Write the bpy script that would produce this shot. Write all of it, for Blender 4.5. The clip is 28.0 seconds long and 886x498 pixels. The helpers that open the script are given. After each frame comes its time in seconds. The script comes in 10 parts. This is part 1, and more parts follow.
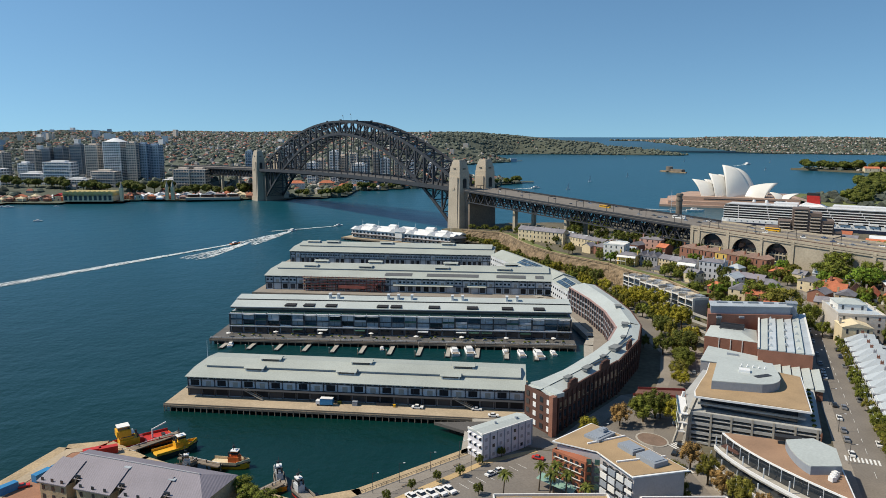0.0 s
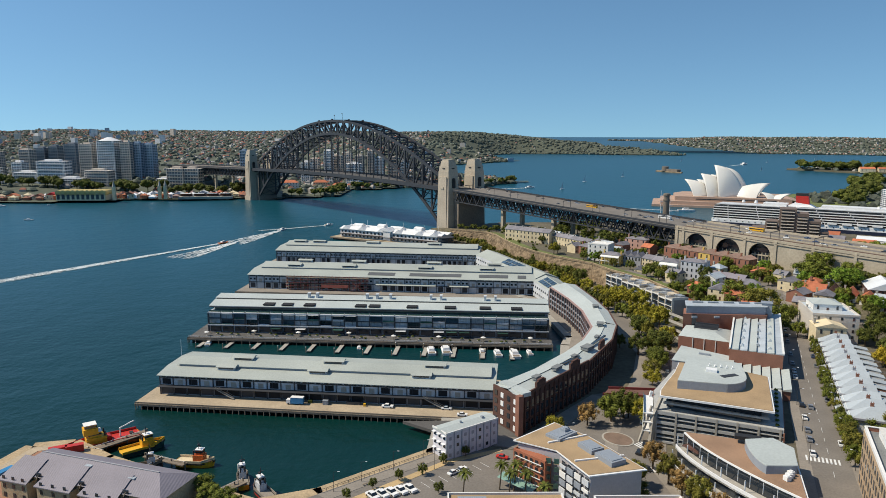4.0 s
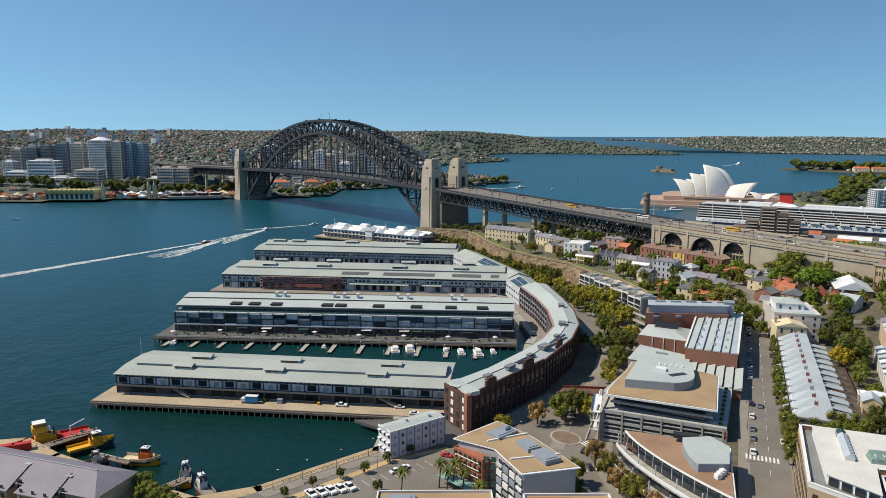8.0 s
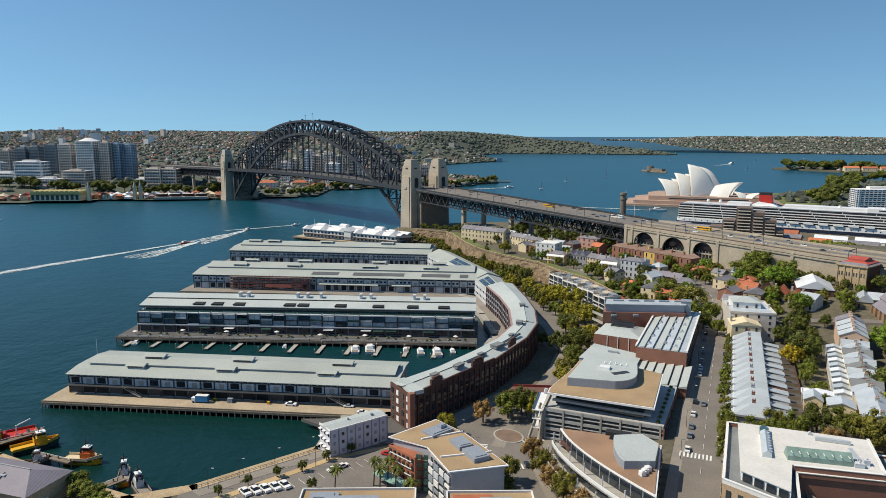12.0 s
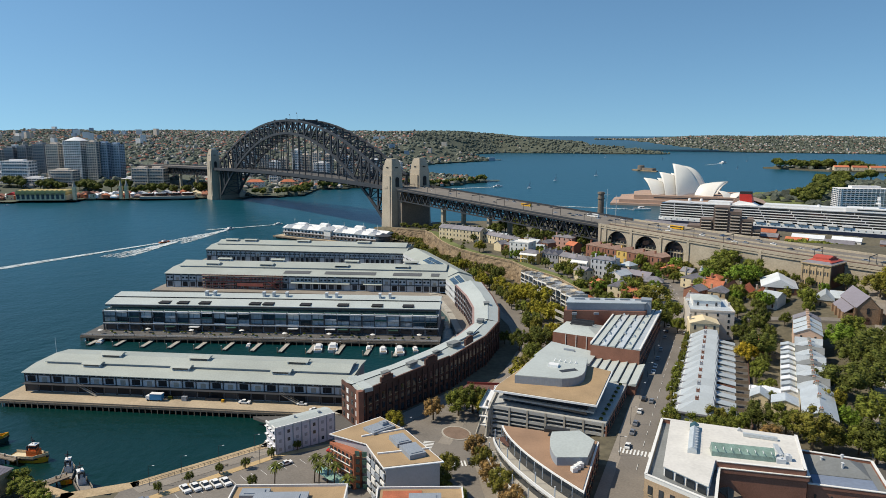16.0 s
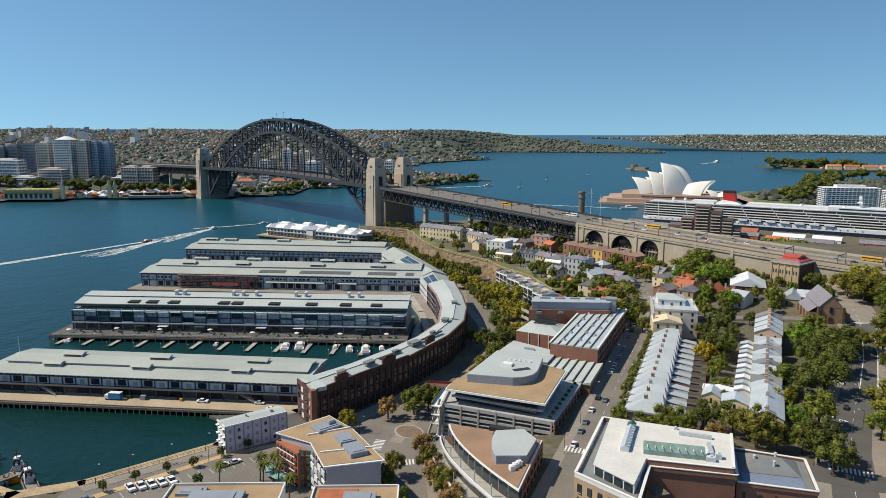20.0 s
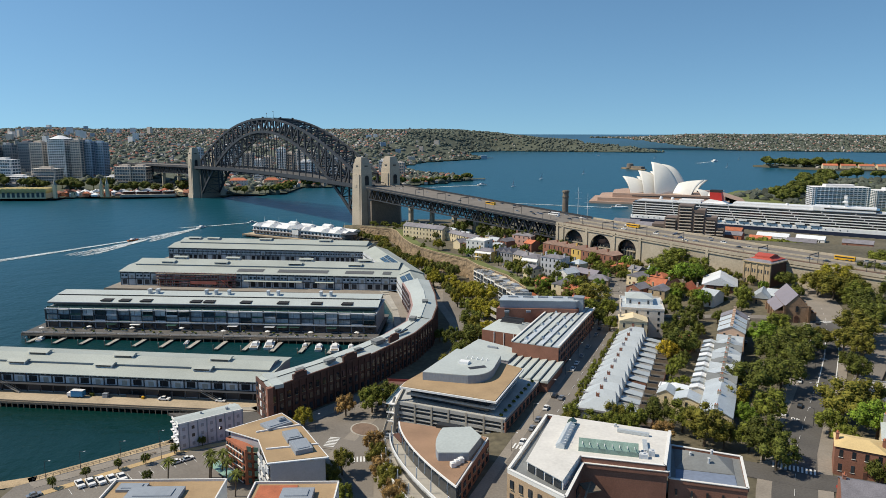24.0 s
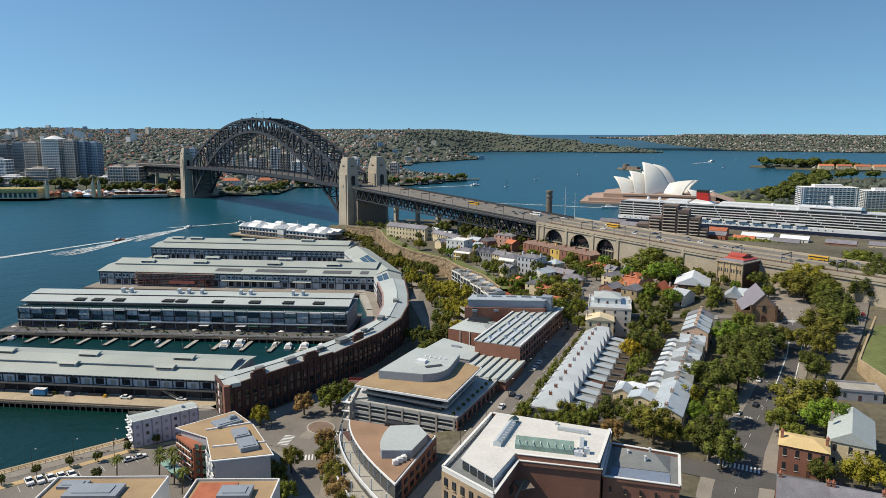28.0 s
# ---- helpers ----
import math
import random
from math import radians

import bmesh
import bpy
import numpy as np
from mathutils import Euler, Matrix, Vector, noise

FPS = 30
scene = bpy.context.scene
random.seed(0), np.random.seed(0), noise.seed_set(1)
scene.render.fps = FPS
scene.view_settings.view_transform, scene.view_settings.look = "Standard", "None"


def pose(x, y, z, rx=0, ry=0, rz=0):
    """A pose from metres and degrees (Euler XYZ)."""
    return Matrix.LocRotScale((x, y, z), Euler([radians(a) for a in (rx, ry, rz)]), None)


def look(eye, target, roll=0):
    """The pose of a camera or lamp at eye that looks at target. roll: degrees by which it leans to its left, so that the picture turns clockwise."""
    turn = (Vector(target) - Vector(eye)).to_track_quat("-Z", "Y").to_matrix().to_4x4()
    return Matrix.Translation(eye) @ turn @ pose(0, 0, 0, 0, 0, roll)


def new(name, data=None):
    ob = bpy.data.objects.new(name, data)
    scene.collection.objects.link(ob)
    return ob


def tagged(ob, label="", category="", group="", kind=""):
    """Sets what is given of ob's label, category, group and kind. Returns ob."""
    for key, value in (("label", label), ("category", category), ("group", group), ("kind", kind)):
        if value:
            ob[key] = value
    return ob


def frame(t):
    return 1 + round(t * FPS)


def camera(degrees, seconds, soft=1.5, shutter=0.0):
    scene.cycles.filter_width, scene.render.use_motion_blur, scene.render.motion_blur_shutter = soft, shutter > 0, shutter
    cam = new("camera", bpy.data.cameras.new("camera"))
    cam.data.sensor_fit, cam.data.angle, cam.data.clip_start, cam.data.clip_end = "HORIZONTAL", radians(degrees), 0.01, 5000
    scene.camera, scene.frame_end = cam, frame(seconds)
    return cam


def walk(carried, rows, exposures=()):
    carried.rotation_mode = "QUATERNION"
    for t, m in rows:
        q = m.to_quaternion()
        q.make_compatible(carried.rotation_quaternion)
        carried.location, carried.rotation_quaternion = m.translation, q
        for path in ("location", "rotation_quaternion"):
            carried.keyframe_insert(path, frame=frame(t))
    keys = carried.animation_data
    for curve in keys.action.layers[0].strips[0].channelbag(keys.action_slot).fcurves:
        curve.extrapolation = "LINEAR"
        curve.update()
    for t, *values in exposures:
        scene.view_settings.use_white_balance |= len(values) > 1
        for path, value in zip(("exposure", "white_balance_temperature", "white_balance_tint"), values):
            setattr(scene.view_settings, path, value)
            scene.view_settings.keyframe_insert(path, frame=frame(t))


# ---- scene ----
cam = camera(65.5, 28.0, soft=0.8)
PATH = [
    (0, (4.671, 0.553, 117.767), (4.631, 2.525, 117.435), 0.1),
    (0.5, (5.884, 0.383, 117.84), (5.844, 2.355, 117.508), 0.1),
    (1, (7.148, 0.271, 117.898), (7.107, 2.243, 117.566), 0.1),
    (1.5, (8.449, 0.323, 117.905), (8.41, 2.295, 117.572), 0.1),
    (2, (9.845, 0.271, 117.926), (9.806, 2.243, 117.594), 0.1),
    (2.5, (11.368, 0.272, 117.88), (11.329, 2.244, 117.547), 0.1),
    (3, (13.148, 0.252, 117.84), (13.11, 2.224, 117.508), 0.2),
    (3.5, (15.145, 0.228, 117.87), (15.106, 2.199, 117.537), 0.2),
    (5.5, (23.946, -0.077, 117.905), (23.906, 1.894, 117.572), 0.2),
    (6, (26.439, -0.13, 117.936), (26.4, 1.842, 117.602), 0.2),
    (6.5, (28.932, -0.221, 117.928), (28.892, 1.75, 117.594), 0.2),
    (7, (31.691, -0.259, 117.954), (31.651, 1.712, 117.62), 0.2),
    (7.5, (34.416, -0.244, 117.94), (34.376, 1.727, 117.606), 0.2),
    (8, (37.14, -0.221, 117.871), (37.099, 1.75, 117.537), 0.2),
    (8.5, (39.787, -0.305, 117.872), (39.746, 1.666, 117.538), 0.2),
    (9, (42.552, -0.376, 117.905), (42.511, 1.595, 117.572), 0.2),
    (9.5, (45.283, -0.664, 117.917), (45.243, 1.308, 117.584), 0.2),
    (10, (47.827, -0.806, 117.908), (47.787, 1.166, 117.574), 0.2),
    (10.5, (50.433, -0.981, 117.943), (50.395, 0.99, 117.61), 0.2),
    (11, (53.078, -1.026, 117.937), (53.04, 0.946, 117.604), 0.2),
    (11.5, (55.698, -1.192, 117.979), (55.661, 0.779, 117.646), 0.2),
    (12, (58.306, -1.378, 117.901), (58.27, 0.593, 117.568), 0.1),
    (12.5, (60.804, -1.505, 117.849), (60.769, 0.467, 117.516), 0.1),
    (14.5, (70.402, -2.253, 117.962), (70.371, -0.281, 117.628), 0.1),
    (15, (72.686, -2.469, 117.949), (72.656, -0.498, 117.615), 0.1),
    (15.5, (74.991, -2.548, 117.892), (74.962, -0.576, 117.557), 0.1),
    (16, (77.29, -2.695, 117.872), (77.262, -0.723, 117.537), 0.1),
    (16.5, (79.45, -2.73, 117.907), (79.423, -0.759, 117.571), 0.1),
    (17, (81.737, -2.784, 117.898), (81.711, -0.813, 117.561), 0.1),
    (17.5, (84.061, -2.869, 117.904), (84.035, -0.898, 117.567), 0.1),
    (18, (86.234, -2.891, 117.952), (86.209, -0.92, 117.614), 0.1),
    (18.5, (88.401, -3.05, 118.094), (88.376, -1.078, 117.756), 0.1),
    (19, (90.652, -3.217, 118.191), (90.627, -1.246, 117.852), 0.1),
    (19.5, (93.058, -3.357, 118.22), (93.032, -1.386, 117.881), 0.1),
    (20, (95.235, -3.49, 118.312), (95.21, -1.519, 117.974), 0.1),
    (20.5, (97.461, -3.632, 118.429), (97.436, -1.661, 118.09), 0.1),
    (21, (99.691, -3.858, 118.524), (99.665, -1.887, 118.184), 0.0),
    (21.5, (102.049, -4.141, 118.551), (102.022, -2.17, 118.211), 0.0),
    (23.5, (111.087, -4.657, 118.436), (111.058, -2.686, 118.097), 0.1),
    (24, (113.284, -4.831, 118.405), (113.254, -2.861, 118.065), 0.1),
    (24.5, (115.552, -4.877, 118.339), (115.521, -2.906, 118.0), 0.1),
    (25, (117.914, -5.048, 118.283), (117.881, -3.077, 117.944), 0.1),
    (25.5, (120.142, -5.205, 118.285), (120.109, -3.235, 117.946), 0.1),
    (26, (122.403, -5.403, 118.245), (122.369, -3.432, 117.906), 0.1),
    (26.5, (124.574, -5.427, 118.226), (124.539, -3.456, 117.887), 0.1),
    (27, (126.734, -5.449, 118.16), (126.7, -3.478, 117.821), 0.1),
    (27.5, (128.917, -5.549, 118.064), (128.882, -3.578, 117.725), 0.1),
    (28, (131.225, -5.619, 118.102), (131.19, -3.648, 117.763), 0.1),
]
walk(cam, [(t, look(eye, target, roll)) for t, eye, target, roll in PATH])

# ---- world and sun ----
SUN_AZ, SUN_EL = -92.0, 50.0
world = bpy.data.worlds.new("world")
scene.world = world
world.use_nodes = True
wt = world.node_tree
sky = wt.nodes.new("ShaderNodeTexSky")
sky.sky_type = "NISHITA"
sky.sun_disc = False
sky.sun_elevation, sky.sun_rotation = radians(SUN_EL), radians(SUN_AZ)
sky.altitude, sky.air_density, sky.dust_density, sky.ozone_density = 100, 1.0, 0.3, 1.5
wt.nodes["Background"].inputs[1].default_value = 0.110
# the haze-free band of the sky lies lower over the sea than the model has it
tc, mp = wt.nodes.new("ShaderNodeTexCoord"), wt.nodes.new("ShaderNodeMapping")
mp.inputs["Location"].default_value = (0, 0, 0.13)
wt.links.new(tc.outputs["Generated"], mp.inputs["Vector"])
wt.links.new(mp.outputs[0], sky.inputs["Vector"])
gain = wt.nodes.new("ShaderNodeVectorMath")
gain.operation = "MULTIPLY"
gain.inputs[1].default_value = (0.765, 1.02, 1.09)
wt.links.new(sky.outputs[0], gain.inputs[0])
wt.links.new(gain.outputs[0], wt.nodes["Background"].inputs[0])
sun = new("sun", bpy.data.lights.new("sun", "SUN"))
sun.data.energy, sun.data.angle, sun.data.color = 4.9, radians(0.5), (1.0, 0.90, 0.735)
to_sun = Vector((math.sin(radians(SUN_AZ)) * math.cos(radians(SUN_EL)), math.cos(radians(SUN_AZ)) * math.cos(radians(SUN_EL)), math.sin(radians(SUN_EL))))
sun.matrix_world = look(to_sun * 300 + Vector((0, 300, 0)), (0, 300, 0))

# ---- materials ----
MATS = {}


def surface(name, colour, rough=0.7, metal=0.0, vary=0.25, scale=0.15, fine=2.0, bump=0.15, stripes=None, spec=0.5, rnd=0.0, coat=0.0):
    """A weathered surface: colour varied at two scales, with relief; stripes=(axis, pitch) adds standing seams or courses."""
    if name in MATS:
        return MATS[name]
    m = bpy.data.materials.new(name)
    m.use_nodes = True
    t = m.node_tree
    b = t.nodes["Principled BSDF"]
    N, L = t.nodes.new, t.links.new
    pos = N("ShaderNodeNewGeometry").outputs["Position"]
    n1, n2 = N("ShaderNodeTexNoise"), N("ShaderNodeTexNoise")
    for n, sc in ((n1, scale), (n2, fine)):
        n.inputs["Scale"].default_value, n.inputs["Detail"].default_value = sc, 4
        L(pos, n.inputs["Vector"])
    add = N("ShaderNodeMath")
    add.operation = "ADD"
    L(n1.outputs["Fac"], add.inputs[0])
    L(n2.outputs["Fac"], add.inputs[1])
    mr = N("ShaderNodeMapRange")
    mr.inputs[1].default_value, mr.inputs[2].default_value = 0.65, 1.35
    mr.inputs[3].default_value, mr.inputs[4].default_value = 1 - vary, 1 + vary
    L(add.outputs[0], mr.inputs[0])
    val = mr.outputs[0]
    if rnd:
        info = N("ShaderNodeObjectInfo")
        r2 = N("ShaderNodeMapRange")
        r2.inputs[3].default_value, r2.inputs[4].default_value = 1 - rnd, 1 + rnd
        L(info.outputs["Random"], r2.inputs[0])
        mu = N("ShaderNodeMath")
        mu.operation = "MULTIPLY"
        L(val, mu.inputs[0])
        L(r2.outputs[0], mu.inputs[1])
        val = mu.outputs[0]
    vm = N("ShaderNodeVectorMath")
    vm.operation = "SCALE"
    vm.inputs[0].default_value = [c * 0.98 for c in colour]
    L(val, vm.inputs["Scale"])
    L(vm.outputs[0], b.inputs["Base Color"])
    b.inputs["Roughness"].default_value, b.inputs["Metallic"].default_value = rough, metal
    b.inputs["Specular IOR Level"].default_value = spec
    b.inputs["Coat Weight"].default_value = coat
    height = n2.outputs["Fac"]
    if stripes:
        axis, pitch = stripes
        w = N("ShaderNodeTexWave")
        w.bands_direction = axis
        w.inputs["Scale"].default_value = 0.314159 / pitch
        w.inputs["Distortion"].default_value = 0.0
        L(pos, w.inputs["Vector"])
        height = w.outputs["Fac"]
    bp = N("ShaderNodeBump")
    bp.inputs["Strength"].default_value, bp.inputs["Distance"].default_value = bump, 0.1
    L(height, bp.inputs["Height"])
    L(bp.outputs[0], b.inputs["Normal"])
    MATS[name] = m
    return m


def glass_mat(name, colour, rough=0.06):
    m = surface(name, colour, rough, 0.0, 0.35, 0.08, 0.6, 0.02, spec=0.8, rnd=0.3)
    return m


def water_mat():
    m = bpy.data.materials.new("harbour_water")
    m.use_nodes = True
    t = m.node_tree
    b = t.nodes["Principled BSDF"]
    N, L = t.nodes.new, t.links.new
    pos = N("ShaderNodeNewGeometry").outputs["Position"]
    b.inputs["Roughness"].default_value, b.inputs["IOR"].default_value = 0.3, 1.33
    big = N("ShaderNodeTexNoise")
    big.inputs["Scale"].default_value, big.inputs["Detail"].default_value = 0.004, 3
    L(pos, big.inputs["Vector"])
    # green near the quays, darkened for the wharf's reflection; blue out in the stream
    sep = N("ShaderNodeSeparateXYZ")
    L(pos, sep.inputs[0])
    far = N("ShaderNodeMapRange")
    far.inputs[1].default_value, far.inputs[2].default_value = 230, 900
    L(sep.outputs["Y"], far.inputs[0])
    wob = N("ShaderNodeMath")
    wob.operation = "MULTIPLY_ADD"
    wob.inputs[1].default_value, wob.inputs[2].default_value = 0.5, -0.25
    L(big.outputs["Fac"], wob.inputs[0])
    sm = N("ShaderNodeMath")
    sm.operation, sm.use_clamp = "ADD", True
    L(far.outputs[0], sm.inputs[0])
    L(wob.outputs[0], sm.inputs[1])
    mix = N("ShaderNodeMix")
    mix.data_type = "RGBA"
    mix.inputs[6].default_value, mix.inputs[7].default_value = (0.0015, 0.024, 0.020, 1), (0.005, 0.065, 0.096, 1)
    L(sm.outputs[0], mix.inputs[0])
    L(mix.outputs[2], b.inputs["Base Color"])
    w1, w2 = N("ShaderNodeTexNoise"), N("ShaderNodeTexNoise")
    for w, sc in ((w1, 0.22), (w2, 0.05)):
        w.inputs["Scale"].default_value, w.inputs["Detail"].default_value = sc, 5
        L(pos, w.inputs["Vector"])
    ad = N("ShaderNodeMath")
    ad.operation = "MULTIPLY_ADD"
    ad.inputs[1].default_value = 2.5
    L(w2.outputs["Fac"], ad.inputs[0])
    L(w1.outputs["Fac"], ad.inputs[2])
    bp = N("ShaderNodeBump")
    bp.inputs["Strength"].default_value, bp.inputs["Distance"].default_value = 0.42, 1.0
    L(ad.outputs[0], bp.inputs["Height"])
    L(bp.outputs[0], b.inputs["Normal"])
    return m


WATER = water_mat()
ROOF = surface("pale_metal_roof", (0.375, 0.40, 0.362), 0.6, 0.0, 0.16, 0.05, 1.5, 0.10, ("X", 0.9))
ROOF_BLUE = surface("blue_grey_metal_roof", (0.44, 0.475, 0.455), 0.55, 0.0, 0.14, 0.05, 1.2, 0.2)
ROOF_WHITE = surface("white_metal_roof", (0.72, 0.74, 0.76), 0.5, 0.0, 0.12, 0.1, 1.5, 0.2, rnd=0.08)
ROOF_PALE = surface("pale_painted_iron_roof", (0.42, 0.46, 0.485), 0.5, 0.0, 0.09, 0.15, 1.5, 0.12, rnd=0.09)
ROOF_SILVER = surface("silver_corrugated_roof", (0.52, 0.56, 0.58), 0.42, 0.2, 0.18, 0.2, 2.0, 0.3, rnd=0.12)
SLATE = surface("slate_roof", (0.20, 0.19, 0.21), 0.75, 0.0, 0.3, 0.3, 3.0, 0.4, rnd=0.15)
PURPLE_SLATE = surface("purple_grey_roof", (0.22, 0.20, 0.23), 0.7, 0.0, 0.15, 0.1, 2.0, 0.3, ("X", 0.8))
TILE_RED = surface("terracotta_tiles", (0.48, 0.15, 0.07), 0.8, 0.0, 0.3, 0.3, 3.0, 0.4, rnd=0.2)
GRAVEL = surface("tan_gravel_roof", (0.36, 0.25, 0.14), 0.95, 0.0, 0.22, 0.12, 3.0, 0.3)
BRICK = surface("red_brick", (0.26, 0.118, 0.078), 0.85, 0.0, 0.25, 0.2, 3.0, 0.35)
BRICK_DARK = surface("brown_brick", (0.10, 0.047, 0.034), 0.88, 0.0, 0.3, 0.15, 2.0, 0.35)
BRICK_ORANGE = surface("orange_brick", (0.36, 0.125, 0.065), 0.85, 0.0, 0.2, 0.2, 3.0, 0.3)
SANDSTONE = surface("sandstone", (0.40, 0.30, 0.18), 0.9, 0.0, 0.35, 0.12, 1.5, 0.5)
CLIFF_ROCK = surface("stained_sandstone", (0.25, 0.182, 0.112), 0.95, 0.0, 0.6, 0.10, 0.7, 0.8)
# greyed green: haze over the far hills is mixed into the colour
HILL_SCRUB = surface("far_hill_scrub_hazed", (0.085, 0.095, 0.066), 0.95, 0.0, 0.35, 0.006, 0.05, 0.0)
# diffuse blue with the sky's sheen on distant water mixed in
FAR_SEA = surface("far_sea_sheen", (0.05, 0.15, 0.25), 0.6, 0.0, 0.08, 0.002, 0.01, 0.0)
GRANITE = surface("pale_granite", (0.42, 0.36, 0.28), 0.85, 0.0, 0.18, 0.06, 0.8, 0.3)
VIADUCT = surface("tan_viaduct_render", (0.41, 0.355, 0.27), 0.88, 0.0, 0.22, 0.06, 0.8, 0.25)
GREY_DECK = surface("grey_deck_boards", (0.105, 0.10, 0.095), 0.9, 0.0, 0.35, 0.2, 2.0, 0.4, ("Y", 0.4))
GREY_MEMBRANE = surface("grey_roof_membrane", (0.185, 0.195, 0.195), 0.8, 0.0, 0.15, 0.2, 1.5, 0.1)
CONCRETE = surface("grey_concrete", (0.36, 0.335, 0.29), 0.85, 0.0, 0.2, 0.15, 1.5, 0.2)
RENDER_W = surface("white_render", (0.70, 0.69, 0.66), 0.8, 0.0, 0.12, 0.2, 2.0, 0.15, rnd=0.06)
RENDER_CREAM = surface("cream_render", (0.62, 0.52, 0.34), 0.82, 0.0, 0.15, 0.2, 2.0, 0.15, rnd=0.1)
RENDER_YELLOW = surface("yellow_render", (0.62, 0.42, 0.12), 0.82, 0.0, 0.15, 0.2, 2.0, 0.15)
RENDER_GREY = surface("grey_render", (0.33, 0.33, 0.35), 0.8, 0.0, 0.15, 0.2, 2.0, 0.15)
CLAD_GREY = surface("blue_grey_cladding", (0.26, 0.29, 0.33), 0.6, 0.0, 0.12, 0.1, 1.0, 0.2, ("X", 0.6))
PANEL_W = surface("pale_painted_panels", (0.53, 0.55, 0.57), 0.7, 0.0, 0.18, 0.1, 1.5, 0.2)
STEEL = surface("dark_grey_steel", (0.036, 0.039, 0.046), 0.6, 0.0, 0.2, 0.1, 1.0, 0.1)
TIMBER = surface("weathered_timber", (0.20, 0.16, 0.12), 0.9, 0.0, 0.3, 0.3, 2.0, 0.4)
DECK = surface("concrete_wharf_deck", (0.40, 0.32, 0.22), 0.92, 0.0, 0.22, 0.1, 1.2, 0.2)
ASPHALT = surface("asphalt", (0.095, 0.089, 0.083), 0.92, 0.0, 0.25, 0.08, 1.5, 0.2)
ROAD_PALE = surface("worn_asphalt", (0.185, 0.165, 0.143), 0.92, 0.0, 0.22, 0.08, 1.5, 0.2)
PAVING = surface("pavement_slabs", (0.25, 0.22, 0.185), 0.9, 0.0, 0.2, 0.15, 1.5, 0.2)
PAVING_TAN = surface("tan_brick_paving", (0.46, 0.33, 0.17), 0.9, 0.0, 0.2, 0.15, 2.0, 0.2)
GRASS = surface("dry_grass", (0.13, 0.15, 0.045), 0.95, 0.0, 0.4, 0.06, 1.0, 0.5)
EARTH = surface("scrub_earth", (0.115, 0.10, 0.065), 0.95, 0.0, 0.45, 0.03, 0.4, 0.5)
PAINT = surface("white_road_paint", (0.7, 0.7, 0.68), 0.8, 0.0, 0.25, 0.5, 3.0, 0.05)
WHITE = surface("white_gloss", (0.78, 0.78, 0.77), 0.4, 0.0, 0.08, 0.3, 2.0, 0.05)
# rubber; also the black put where recesses and wharf undersides are shaded
BLACK = surface("black_rubber_and_shade", (0.02, 0.02, 0.02), 0.7, 0.0, 0.2, 0.5, 2.0, 0.1)
# near-black that paints the shade inside open bays and roof notches
OPENING_SHADE = surface("opening_shade", (0.014, 0.014, 0.016), 0.9, 0.0, 0.3, 0.3, 2.0, 0.0)
RUST = surface("rust_red_paint", (0.42, 0.12, 0.085), 0.7, 0.0, 0.25, 0.4, 3.0, 0.1)
GLASS = glass_mat("dark_glazing", (0.025, 0.032, 0.04))
GLASS_BLUE = glass_mat("blue_glazing", (0.05, 0.08, 0.11), 0.08)
GLASS_GREEN = glass_mat("green_glazing", (0.05, 0.11, 0.09), 0.08)
SHELL = surface("cream_glazed_tiles", (0.78, 0.75, 0.68), 0.35, 0.0, 0.05, 0.05, 1.0, 0.05)
PODIUM = surface("pink_granite_podium", (0.42, 0.29, 0.22), 0.85, 0.0, 0.15, 0.05, 0.6, 0.1)
RED = surface("red_paint", (0.50, 0.03, 0.02), 0.5, 0.0, 0.15, 0.3, 2.0, 0.05)
YELLOW = surface("yellow_paint", (0.70, 0.38, 0.02), 0.5, 0.0, 0.15, 0.3, 2.0, 0.05)
ORANGE = surface("orange_paint", (0.62, 0.14, 0.03), 0.5, 0.0, 0.2, 0.3, 2.0, 0.05)
BLUE = surface("blue_paint", (0.03, 0.20, 0.42), 0.5, 0.0, 0.15, 0.3, 2.0, 0.05)
NAVY = surface("navy_hull_paint", (0.02, 0.025, 0.05), 0.45, 0.0, 0.15, 0.3, 2.0, 0.05)
FOAM = surface("sea_foam", (0.60, 0.65, 0.66), 0.9, 0.0, 0.3, 0.1, 0.5, 0.3)
BARK = surface("bark", (0.10, 0.075, 0.05), 0.95, 0.0, 0.3, 0.5, 4.0, 0.5)


def leaf_mat(name, colour):
    """Foliage: every leaf tuft has its own tone, over broad patches of lighter and darker growth."""
    m = surface(name, colour, 0.7, 0.0, 0.42, 0.3, 1.2, 0.0, rnd=0.2, spec=0.12)
    t = m.node_tree
    vm = next(n for n in t.nodes if n.bl_idname == "ShaderNodeVectorMath")
    src = vm.inputs["Scale"].links[0].from_socket
    geo = t.nodes.new("ShaderNodeNewGeometry")
    mr, mul = t.nodes.new("ShaderNodeMapRange"), t.nodes.new("ShaderNodeMath")
    mr.inputs[3].default_value, mr.inputs[4].default_value = 0.55, 1.55
    mul.operation = "MULTIPLY"
    t.links.new(geo.outputs["Random Per Island"], mr.inputs[0])
    t.links.new(src, mul.inputs[0])
    t.links.new(mr.outputs[0], mul.inputs[1])
    t.links.new(mul.outputs[0], vm.inputs["Scale"])
    return m


LEAF = leaf_mat("green_leaves", (0.112, 0.125, 0.020))
LEAF_DARK = leaf_mat("dark_leaves", (0.080, 0.090, 0.018))
LEAF_OLIVE = leaf_mat("olive_leaves", (0.128, 0.118, 0.021))
LEAF_LIME = leaf_mat("bright_green_leaves", (0.115, 0.17, 0.020))
LEAF_GOLD = leaf_mat("golden_green_leaves", (0.205, 0.18, 0.020))
LEAF_YELLOW = leaf_mat("yellow_autumn_leaves", (0.36, 0.26, 0.022))
